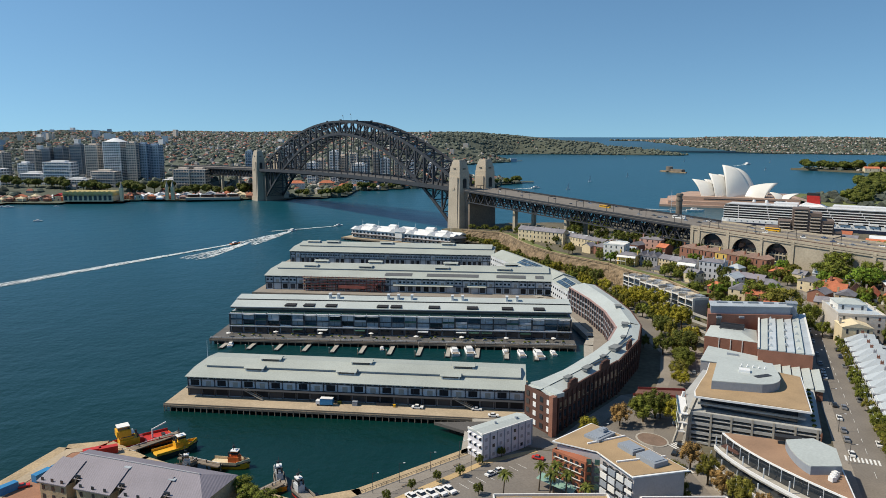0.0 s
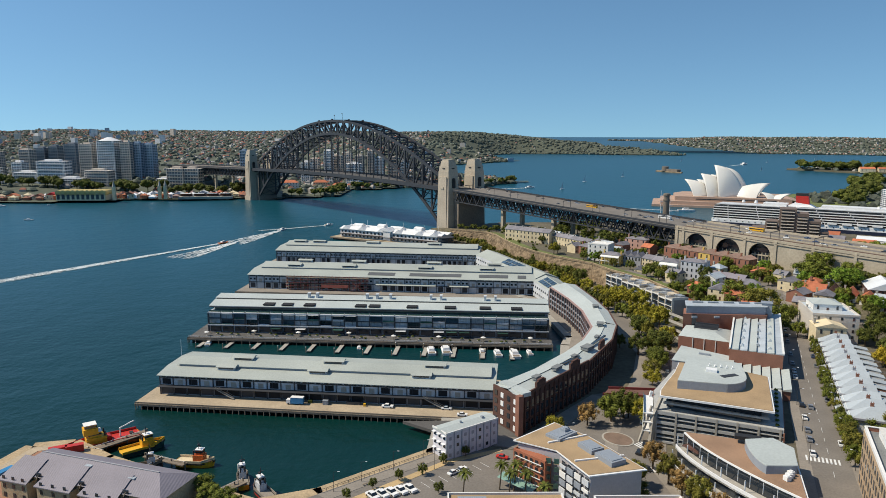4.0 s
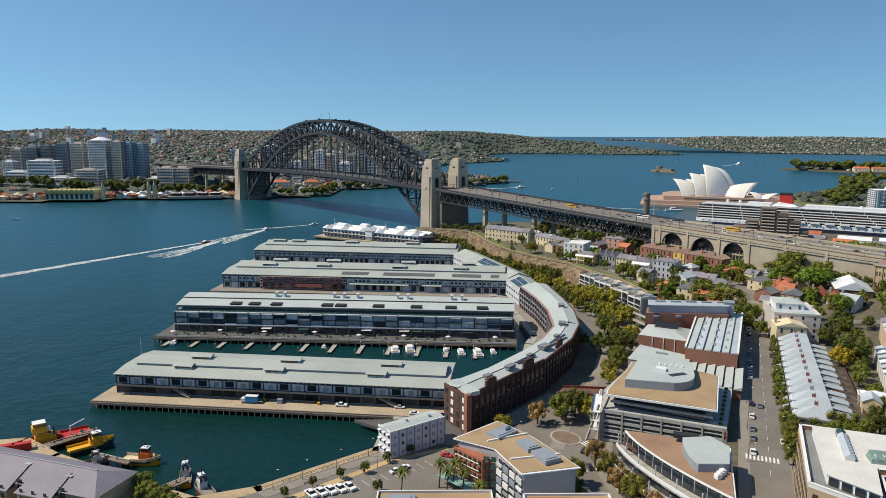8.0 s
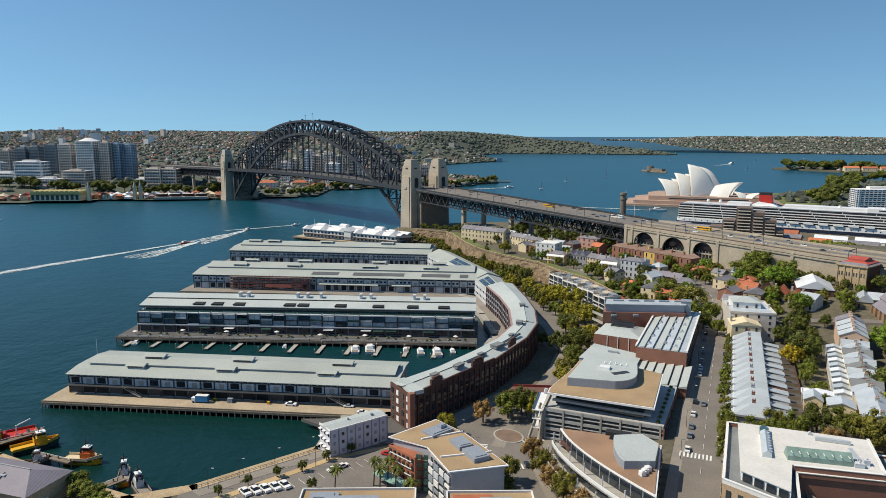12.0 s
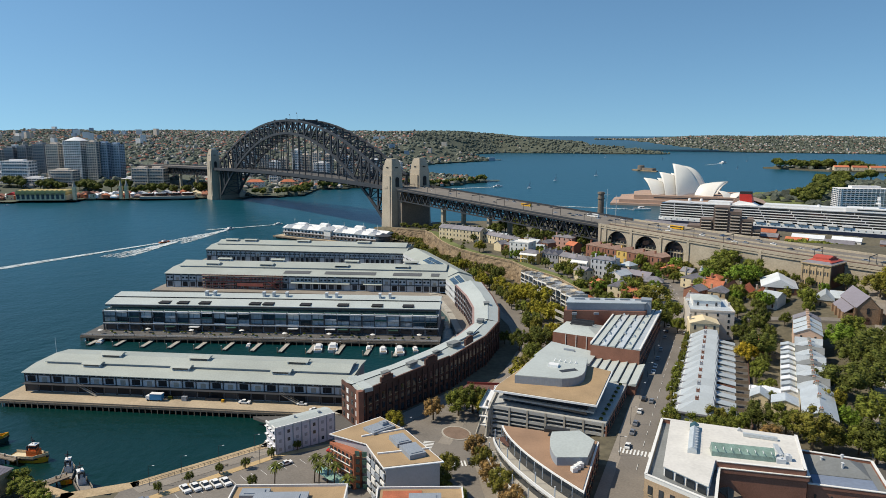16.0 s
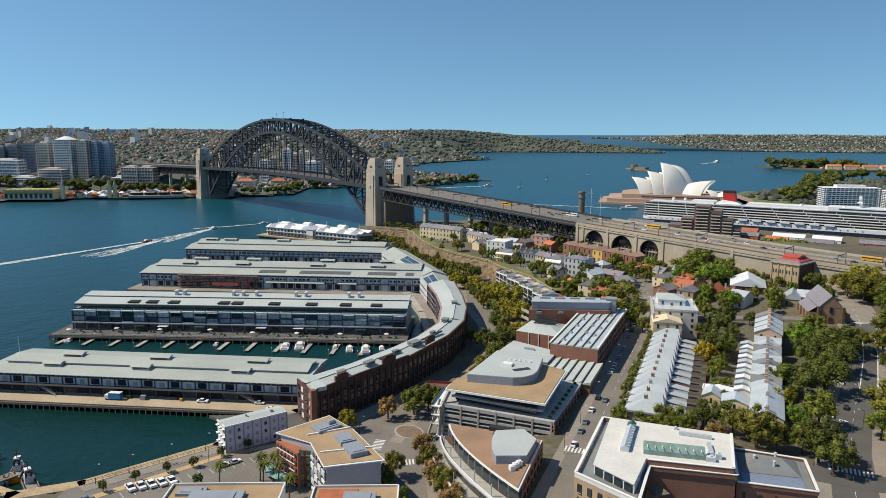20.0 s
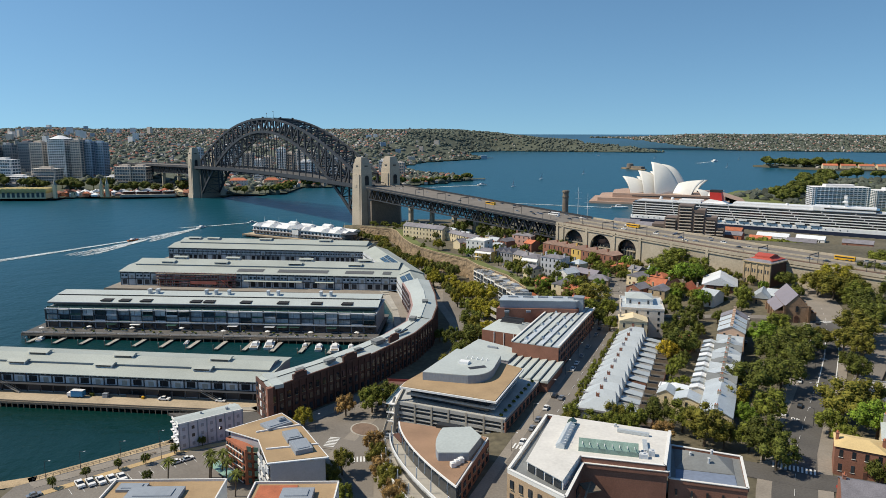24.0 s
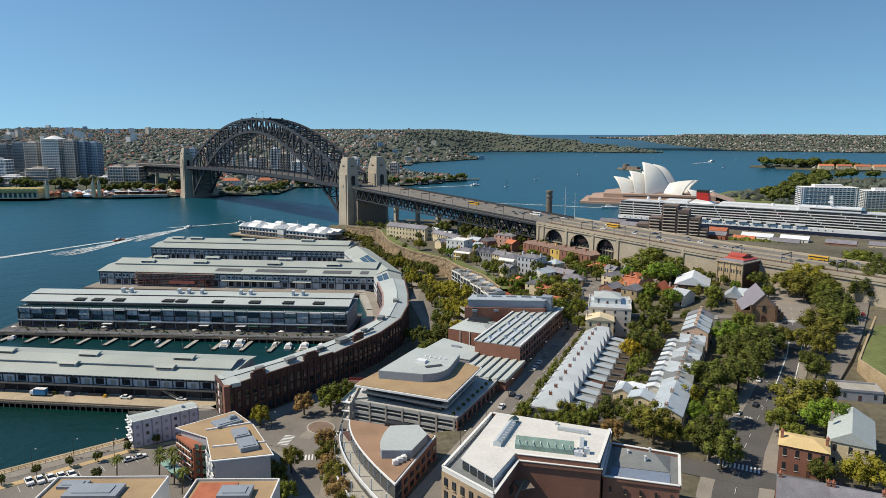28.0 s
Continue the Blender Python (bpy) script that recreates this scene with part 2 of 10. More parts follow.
LEAF_BROWN = leaf_mat("russet_autumn_leaves", (0.20, 0.125, 0.045))
# paler and bluer than the near leaves, with distance haze in the colour
LEAF_FAR = leaf_mat("far_woodland_hazed", (0.088, 0.10, 0.078))

# ---- mesh helpers ----


class Geo:
    """Collects boxes, prisms and beams into one mesh."""

    def __init__(self):
        self.v, self.f = [], []

    def add(self, vs, fs):
        n = len(self.v)
        self.v += [tuple(p) for p in vs]
        self.f += [tuple(n + i for i in q) for q in fs]
        return self

    def box(self, c, s, rz=0.0, m=None):
        hx, hy, hz = s[0] / 2, s[1] / 2, s[2] / 2
        co, si = math.cos(radians(rz)), math.sin(radians(rz))
        vs = []
        for z in (-hz, hz):
            for x, y in ((-hx, -hy), (hx, -hy), (hx, hy), (-hx, hy)):
                p = Vector((c[0] + x * co - y * si, c[1] + x * si + y * co, c[2] + z))
                vs.append(m @ p if m else p)
        return self.add(vs, BOXF)

    def prism(self, poly, z0, z1):
        area = sum(a[0] * b[1] - b[0] * a[1] for a, b in zip(poly, poly[1:] + poly[:1]))
        poly = list(poly) if area > 0 else list(poly)[::-1]
        n = len(poly)
        vs = [(p[0], p[1], z0) for p in poly] + [(p[0], p[1], z1) for p in poly]
        fs = [tuple(range(n))[::-1], tuple(range(n, 2 * n))] + [(i, (i + 1) % n, n + (i + 1) % n, n + i) for i in range(n)]
        return self.add(vs, fs)

    def extrude(self, profile, x0, x1):
        """A profile of (y, z), swept along x."""
        area = sum(a[0] * b[1] - b[0] * a[1] for a, b in zip(profile, profile[1:] + profile[:1]))
        profile = list(profile) if area > 0 else list(profile)[::-1]
        n = len(profile)
        vs = [(x0, y, z) for y, z in profile] + [(x1, y, z) for y, z in profile]
        fs = [tuple(range(n))[::-1], tuple(range(n, 2 * n))] + [(i, (i + 1) % n, n + (i + 1) % n, n + i) for i in range(n)]
        return self.add(vs, fs)

    def beam(self, p, q, w, h=None):
        p, q = Vector(p), Vector(q)
        d = (q - p).normalized()
        side = d.cross(Vector((0, 0, 1)))
        side = side.normalized() if side.length > 1e-3 else Vector((1, 0, 0))
        up = side.cross(d)
        side, up = side * (w / 2), up * ((h or w) / 2)
        vs = [a + s for a in (p, q) for s in (-side - up, side - up, side + up, -side + up)]
        return self.add(vs, ((3, 2, 1, 0), (4, 5, 6, 7), (0, 1, 5, 4), (1, 2, 6, 5), (2, 3, 7, 6), (3, 0, 4, 7)))

    def tube(self, p, q, r0, r1=None, n=8):
        p, q = Vector(p), Vector(q)
        d = (q - p).normalized()
        a = d.orthogonal().normalized()
        b = d.cross(a)
        r1 = r0 if r1 is None else r1
        vs = [c + (a * math.cos(k * 2 * math.pi / n) + b * math.sin(k * 2 * math.pi / n)) * r for c, r in ((p, r0), (q, r1)) for k in range(n)]
        fs = [(k, (k + 1) % n, n + (k + 1) % n, n + k) for k in range(n)] + [tuple(range(n))[::-1], tuple(range(n, 2 * n))]
        return self.add(vs, fs)

    def sheet(self, poly):
        return self.add(poly, [tuple(range(len(poly)))])

    def mesh(self, name, material, smooth=False):
        me = bpy.data.meshes.new(name)
        me.from_pydata(self.v, [], self.f)
        me.materials.append(material)
        if smooth:
            me.shade_smooth()
        me.update()
        return me


BOXF = ((3, 2, 1, 0), (4, 5, 6, 7), (0, 1, 5, 4), (1, 2, 6, 5), (2, 3, 7, 6), (3, 0, 4, 7))
CUBES = {}


def part(name, geo, material, parent, label="", smooth=False):
    me = geo if isinstance(geo, bpy.types.Mesh) else geo.mesh(name, material, smooth)
    ob = new(name, me)
    ob.parent = parent
    return tagged(ob, label=label)


def slab(name, material, parent, c, s, rz=0.0, label=""):
    """A box part: all slabs of one material share one mesh, slightly eased at the edges."""
    me = CUBES.get(material.name)
    if me is None:
        bm = bmesh.new()
        bmesh.ops.create_cube(bm, size=1.0)
        me = bpy.data.meshes.new("slab_" + material.name)
        bm.to_mesh(me)
        bm.free()
        me.materials.append(material)
        CUBES[material.name] = me
    ob = new(name, me)
    ob.parent = parent
    ob.location, ob.scale = c, s
    if rz:
        ob.rotation_euler = (0, 0, radians(rz))
    return tagged(ob, label=label)


def thing(name, label, category, m=None, group="", kind=""):
    ob = new(name)
    ob.empty_display_size = 0.5
    if m is not None:
        ob.matrix_basis = m
    return tagged(ob, label, category, group, kind)


def setting(name, geo, material, label, category="", smooth=False):
    ob = new(name, geo.mesh(name, material, smooth))
    return tagged(ob, label, category or name, kind="structure")


def angle(p, q):
    return math.degrees(math.atan2(q[1] - p[1], q[0] - p[0]))


def frame_at(p, q, z=0.0):
    """The pose whose x runs from p towards q."""
    return pose(p[0], p[1], z, 0, 0, angle(p, q))


def dist(p, q):
    return math.hypot(q[0] - p[0], q[1] - p[1])


def lerp(a, b, k):
    return a + (b - a) * k


def step01(a, b, x):
    k = min(max((x - a) / (b - a), 0), 1)
    return k * k * (3 - 2 * k)

# ---- water, land and distance ----
LAND = [(-170, 60), (-150, 180), (-144, 206), (-138, 235), (-126, 238), (-108, 226), (-62, 204), (-46, 197), (-26, 205), (10.8, 235.5), (13, 262), (32, 266), (54, 290),
        (70, 312), (79, 366), (84, 382), (78, 430), (66, 478), (30, 586), (20, 690), (-22, 742), (12, 812), (70, 850), (180, 862), (330, 846), (560, 705), (760, 600), (760, 60)]
CLIFF = [(749, 9), (710, 47), (660, 60), (608, 74), (567, 95), (532, 123), (508, 130), (470, 150), (430, 162), (390, 158), (350, 140), (300, 125), (250, 108), (200, 92), (100, 75)]


def inside(poly, x, y):
    hit = False
    for (ax, ay), (bx, by) in zip(poly, poly[1:] + poly[:1]):
        if (ay > y) != (by > y) and x < ax + (y - ay) / (by - ay) * (bx - ax):
            hit = not hit
    return hit


def land(x, y):
    """Height of the ground: quay level, then up a cliff or a slope to the upper streets."""
    k = 0.0
    for (y1, x1), (y0, x0) in zip(CLIFF, CLIFF[1:]):
        if y0 <= y <= y1:
            k = lerp(x0, x1, (y - y0) / (y1 - y0))
    if y > 749:
        k = 9 - 1.5 * (y - 749)
    wide = lerp(34, 3, step01(330, 500, y))
    k += 5 * step01(440, 500, y)
    high = 11 + 5 * step01(330, 480, y) + 8.5 * step01(235, 300, x) * step01(245, 340, y)
    high = lerp(high, 8, step01(690, 800, y + 0.35 * (x - 60)))
    return lerp(3.0, high, step01(k, k + wide, x))


def grid_sheet(x0, x1, y0, y1, cell, height, mask=None):
    g = Geo()
    nx, ny = int((x1 - x0) / cell), int((y1 - y0) / cell)
    g.v = [(x0 + i * cell, y0 + j * cell, height(x0 + i * cell, y0 + j * cell)) for j in range(ny + 1) for i in range(nx + 1)]
    for j in range(ny):
        for i in range(nx):
            if mask is None or mask(x0 + (i + .5) * cell, y0 + (j + .5) * cell):
                a = j * (nx + 1) + i
                g.f.append((a, a + 1, a + nx + 2, a + nx + 1))
    return g


# the sea: flat, lifted at its far rim to the height of the horizon
sea = Geo()
RIM = [(-300, 0), (200, 0), (3600, 0), (4880, 0)]
for (ya, za), (yb, zb) in zip(RIM, RIM[1:]):
    sea.sheet([(-4500, ya, za), (4500, ya, za), (4500, yb, zb), (-4500, yb, zb)])
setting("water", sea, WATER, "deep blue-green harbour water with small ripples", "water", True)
# raised backdrop sheet; its lighter blue paints the sky sheen of distant water
setting("sea_horizon", Geo().sheet([(-4500, 4870, 0), (4500, 4870, 0), (4500, 4960, 90), (-4500, 4960, 90)]), FAR_SEA, "open sea at the horizon, sky sheen put into its blue", "sea")
setting("ground", grid_sheet(-168, 740, 60, 872, 4, land, lambda x, y: inside(LAND, x, y)), EARTH, "scrubby sloping ground between quays and streets", "ground", True)

# quay wall along the shore
for k, (a, b) in enumerate(zip(LAND[:20], LAND[1:21])):
    d = dist(a, b)
    q = Geo()
    q.box((d / 2, 1.5, -0.4), (d + 1.6, 5.5, 6.9))
    ob = setting("quay_wall", q, CONCRETE if k > 8 else SANDSTONE, "weathered stone and concrete quay wall at the water", "quay wall")
    ob.matrix_basis = frame_at(a, b, 0)


def hilly(x, y, amp, base, sc, seed=0.0):
    return base + amp * (noise.noise((x * sc + seed, y * sc, seed)) + 0.5 * noise.noise((x * sc * 2.3, y * sc * 2.3 + seed, 3.1)))


NORTH = [(-2600, 1000), (-900, 1075), (-740, 1104), (-650, 1135), (-494, 1180), (-366, 1210), (-225, 1240), (-205, 1275), (-200, 1400), (-60, 1500), (-7, 1447), (60, 1500), (110, 1582), (185, 1655),
         (150, 1740), (20, 1900), (-60, 2200), (0, 2560), (60, 2640), (270, 2930), (190, 3100), (60, 3500), (365, 3960), (760, 3900), (1210, 3785), (1290, 3850), (1150, 4050), (950, 4250), (900, 4700), (400, 4800), (-2600, 4800)]


def edge_dist(poly, x, y):
    best = 1e9
    for (ax, ay), (bx, by) in zip(poly, poly[1:]):
        dx, dy = bx - ax, by - ay
        t = min(max(((x - ax) * dx + (y - ay) * dy) / (dx * dx + dy * dy), 0), 1)
        best = min(best, math.hypot(x - ax - t * dx, y - ay - t * dy))
    return best


def north(x, y):
    """Height of the far shore: a low water's edge, then hills that rise to a long ridge."""
    r = step01(1250, 4300, y)
    z = 14 + 100 * r
    z *= lerp(1.0, 0.44, step01(-100, 800, x - 0.1 * (y - 3000)))
    z += (4 + 10 * r) * noise.noise((x * 0.0022, y * 0.0022, 0)) + 5 * r * noise.noise((x * .009, y * .009, 2))
    return 2.5 + z * step01(0, 260, edge_dist(NORTH[:28], x, y) + 8)


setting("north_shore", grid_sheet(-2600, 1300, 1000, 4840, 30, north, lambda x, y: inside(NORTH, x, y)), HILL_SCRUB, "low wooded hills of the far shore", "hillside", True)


def east(x, y):
    return 3 + 96 * step01(4150, 4650, y - 0.10 * (x - 1800)) * (0.9 + 0.12 * noise.noise((x * .0015, y * .0015, 5))) * lerp(0.78, 1.0, step01(1350, 1900, x))


EAST = [(1280, 4480), (1500, 4330), (2000, 4100), (2400, 3900), (3000, 3700), (4000, 3600), (4000, 4870), (1000, 4870)]
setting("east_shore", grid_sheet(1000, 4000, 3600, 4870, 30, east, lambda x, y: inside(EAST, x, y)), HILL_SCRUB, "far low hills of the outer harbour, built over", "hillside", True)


def place_poly(name, poly, z, material, label, category, z0=-2.0):
    return setting(name, Geo().prism(poly, z0, z), material, label, category)


place_poly("island", [(640, 2185), (690, 2090), (700, 2110), (655, 2215)], 3, CLIFF_ROCK, "small walled island fort of pale stone", "island")
place_poly("naval_island", [(1110, 2320), (1160, 2240), (1226, 2125), (1330, 2075), (1800, 2000), (2000, 2300), (1300, 2420)], 5, EARTH, "wooded island with long red-roofed sheds", "island")
GARDENS = [(600, 1090), (560, 1150), (610, 1260), (660, 1330), (760, 1290), (900, 1500), (980, 1700), (1080, 1660), (1300, 1500), (2400, 1500), (2400, 700), (700, 700)]
place_poly("gardens", GARDENS, 5, GRASS, "grassy parkland behind the quay", "park")

# ---- the arch bridge ----
BN, BF = Vector((21, 811, 0)), Vector((-327, 1220, 0))
AX = (BF - BN).normalized()
PX = Vector((AX.y, -AX.x, 0))
MID = (BN + BF) / 2
BR = Matrix(((PX.x, AX.x, 0, MID.x), (PX.y, AX.y, 0, MID.y), (0, 0, 1, 0), (0, 0, 0, 1)))
bridge = thing("arch_bridge", "dark grey riveted steel arch bridge with stone pylons", "bridge", BR)


def low(s):
    return 9 + 107 * (1 - (s / 251.5) ** 2)


def top(s):
    k = abs(s) / 251.5
    return 134 - 70 * k ** 2 + 8 * max(0, k - 0.75) ** 2 * 4


def road_z(s):
    return 58 - 4.0 * (s / 270.0) ** 2


for side in (-15, 15):
    S = [-251.5 + 503 * k / 28 for k in range(29)]
    for k, (a, b) in enumerate(zip(S, S[1:])):
        part("top_chord", Geo().beam((side, a, top(a)), (side, b, top(b)), 2.0, 2.9), STEEL, bridge)
        part("bottom_chord", Geo().beam((side, a, low(a)), (side, b, low(b)), 2.2, 3.4), STEEL, bridge)
        lo, hi = ((a, low(a)), (b, top(b))) if k >= 14 else ((b, low(b)), (a, top(a)))
        part("diagonal", Geo().beam((side, lo[0], lo[1]), (side, hi[0], hi[1]), 1.6, 2.0), STEEL, bridge)
    for s in S:
        part("truss_post", Geo().beam((side, s, low(s)), (side, s, top(s)), 1.8, 2.0), STEEL, bridge)
        if low(s) > 63:
            part("hanger", Geo().beam((side, s, road_z(s)), (side, s, low(s)), 1.0, 1.0), STEEL, bridge)
        elif low(s) < 52:
            part("deck_post", Geo().beam((side, s, low(s)), (side, s, road_z(s)), 1.0, 1.0), STEEL, bridge)
for k, s in enumerate(S):
    part("cross_beam", Geo().beam((-15, s, top(s)), (15, s, top(s)), 1.0, 1.4), STEEL, bridge)
    part("cross_beam", Geo().beam((-15, s, low(s)), (15, s, low(s)), 1.0, 1.2), STEEL, bridge)
    if k < 28:
        b = S[k + 1]
        part("wind_brace", Geo().beam((-15, s, top(s)), (15, b, top(b)), 1.1).beam((15, s, top(s)), (-15, b, top(b)), 1.1), STEEL, bridge)
        part("wind_brace", Geo().beam((-15, s, low(s)), (15, b, low(b)), 0.7).beam((15, s, low(s)), (-15, b, low(b)), 0.7), STEEL, bridge)
    part("floor_beam", Geo().beam((-24, s, road_z(s) - 3), (24, s, road_z(s) - 3), 1.2, 3.5), STEEL, bridge)
for k in range(14):
    a, b = -275 + 550 * k / 14, -275 + 550 * (k + 1) / 14
    part("deck", Geo().beam((0, a, road_z(a) - .6), (0, b, road_z(b) - .6), 49, 1.2), ASPHALT, bridge)
    for x in (-24.3, 24.3, -17, 17):
        part("stringer", Geo().beam((x, a, road_z(a) - 1.2), (x, b, road_z(b) - 1.2), 0.6, 3.4), STEEL, bridge)
    for x in (-24.3, 24.3):
        part("railing", Geo().beam((x, a, road_z(a) + 1.0), (x, b, road_z(b) + 1.0), 0.15, 1.8), STEEL, bridge)


def pylon(parent, cx, cy):
    """A tapered granite pylon: base, shaft with a niche, stepped cap."""
    def frus(z0, z1, w0, d0, w1, d1):
        g = Geo()
        g.add([(cx - w0, cy - d0, z0), (cx + w0, cy - d0, z0), (cx + w0, cy + d0, z0), (cx - w0, cy + d0, z0), (cx - w1, cy - d1, z1), (cx + w1, cy - d1, z1), (cx + w1, cy + d1, z1), (cx - w1, cy + d1, z1)], BOXF)
        return g
    p = part("pylon", frus(4, 74, 8.6, 10.6, 7.2, 9.0), GRANITE, parent, "tapering pale granite pylon")
    part("pylon_cap", frus(74, 80, 6.8, 8.6, 6.4, 8.2), GRANITE, p)
    part("pylon_top", frus(80, 85.5, 5.9, 7.4, 5.2, 6.6), GRANITE, p)
    part("parapet", frus(85.5, 87.5, 4.6, 5.6, 4.4, 5.4), GRANITE, p)
    part("plinth", frus(0, 7, 10, 12, 9.4, 11.4), GRANITE, p)
    for sy in (-1, 1):
        part("buttress", frus(6, 66, 0, 0, 0, 0).box((cx + sy * 7.0, cy, 36), (3.6, 14, 64)), GRANITE, p)
    # black panels stand in for the shade inside the niche and archways
    for sx in (-1, 1):
        part("niche", Geo().box((cx + sx * 8.05, cy, 62), (0.5, 3.4, 9)).tube((cx + sx * 7.8, cy, 66.5), (cx + sx * 8.3, cy, 66.5), 1.7, n=12), BLACK, p, "black panel for a shaded arched niche")
        part("balcony", Geo().box((cx + sx * 8.6, cy, 55), (1.6, 4.5, 2.6)), GRANITE, p)
    for sy in (-1, 1):
        part("archway", Geo().box((cx, cy + sy * 9.9, 60), (4.6, 0.8, 9)).tube((cx, cy + sy * 9.5, 64.5), (cx, cy + sy * 10.3, 64.5), 2.3, n=12), BLACK, p, "black panel for a shaded archway at deck level")
    part("vent", Geo().box((cx - 6.9, cy, 77.5), (0.4, 4, 1.2)).box((cx, cy - 8.6, 77.5), (4, 0.4, 1.2)), BLACK, p)


# darkened granite; on the abutments this puts their shade into the colour
DARK_GRANITE = surface("dark_granite", (0.20, 0.165, 0.13), 0.9, 0.0, 0.3, 0.06, 0.6, 0.3)
for sy in (-1, 1):
    for sx in (-1, 1):
        pylon(bridge, sx * 20, sy * 270.5)
    part("abutment", Geo().box((0, sy * 262, 22), (34, 22, 44)).box((0, sy * 276, 26), (40, 26, 52)), DARK_GRANITE, bridge, "granite abutment between the pylons, shade put into its dark colour")
# masts and cranes on the crown
for x, s, h in ((0, -6, 12), (0, 16, 10)):
    part("mast", Geo().tube((x, s, 133), (x, s, 133 + h), 0.25, 0.12).box((x, s + 1.2, 132.5 + h), (0.1, 2.4, 1.4)), STEEL, bridge)
for s in (-38, 38, 0):
    part("maintenance_crane", Geo().box((0, s, top(s) + 1.6), (28, 1.0, .7)).box((-14, s, top(s) + 2), (2, 2.6, 2)).box((14, s, top(s) + 2), (2, 2.6, 2)), STEEL, bridge)

# approach: steel trusses on granite piers, then the arched viaduct
APP = [(BN.x, BN.y, 54.0), (219.4, 591.7, 40.6), (319, 469.3, 36.6), (394, 386, 35.0), (472, 322, 33.6)]


def approach(parent, a, b, n, piers=True):
    """Deck truss spans from a to b, in the world."""
    a, b = Vector(a), Vector(b)
    d = (b - a) / n
    u = Vector((d.x, d.y, 0)).normalized()
    w = Vector((-u.y, u.x, 0))
    for k in range(n):
        p, q = a + d * k, a + d * (k + 1)
        part("deck", Geo().beam(p - Vector((0, 0, .6)), q - Vector((0, 0, .6)), 49, 1.2), ROAD_PALE, parent)
        for off in (-24.4, 24.4):
            part("railing", Geo().beam(p + w * off + Vector((0, 0, .9)), q + w * off + Vector((0, 0, .9)), 0.2, 1.8), STEEL, parent)
            part("fascia", Geo().beam(p + w * off - Vector((0, 0, 1.2)), q + w * off - Vector((0, 0, 1.2)), 0.6, 1.5), STEEL, parent)
        for off in (-21, -8, 8, 21):
            g = Geo()
            g.beam(p + w * off + Vector((0, 0, -2.5)), q + w * off + Vector((0, 0, -2.5)), 0.9)
            g.beam(p + w * off + Vector((0, 0, -13.5)), q + w * off + Vector((0, 0, -13.5)), 1.1)
            for i in range(6):
                c0, c1 = p + d * (i / 6) + w * off, p + d * ((i + 1) / 6) + w * off
                cm = (c0 + c1) / 2
                z1, z2 = Vector((0, 0, -2.5)), Vector((0, 0, -13.5))
                g.beam(c0 + z2, cm + z1, 1.0).beam(cm + z1, c1 + z2, 1.0).beam(cm + z1, cm + z2, 0.8)
            part("deck_truss", g, STEEL, parent)
        for f in (.25, .75):
            c, up = p.lerp(q, f), Vector((0, 0, 1))
            part("gantry", Geo().tube(c - w * 23, c - w * 23 + up * 7, .2, n=6).tube(c - w * 12, c - w * 12 + up * 7, .2, n=6).beam(c - w * 23 + up * 6.6, c - w * 12 + up * 6.6, .35, .6), STEEL, parent)
        if piers and k:
            for off in (-15, 15):
                c = p + w * off
                part("pier", Geo().box((c.x, c.y, (p.z - 13) / 2), (4.4, 3.4, p.z - 13), angle((0, 0), w)), VIADUCT, parent, "granite pier")


span = thing("approach_spans", "steel deck trusses on granite piers", "bridge")
approach(span, BN - AX * 16 + Vector((0, 0, 54)), Vector(APP[1]) + Vector((0, 0, .1)), 4)
north_span = thing("approach_spans", "dark steel deck trusses on the far shore", "bridge")
approach(north_span, BF + AX * 16 + Vector((0, 0, 54)), BF + AX * 330 + Vector((-40, 0, 48)), 5)

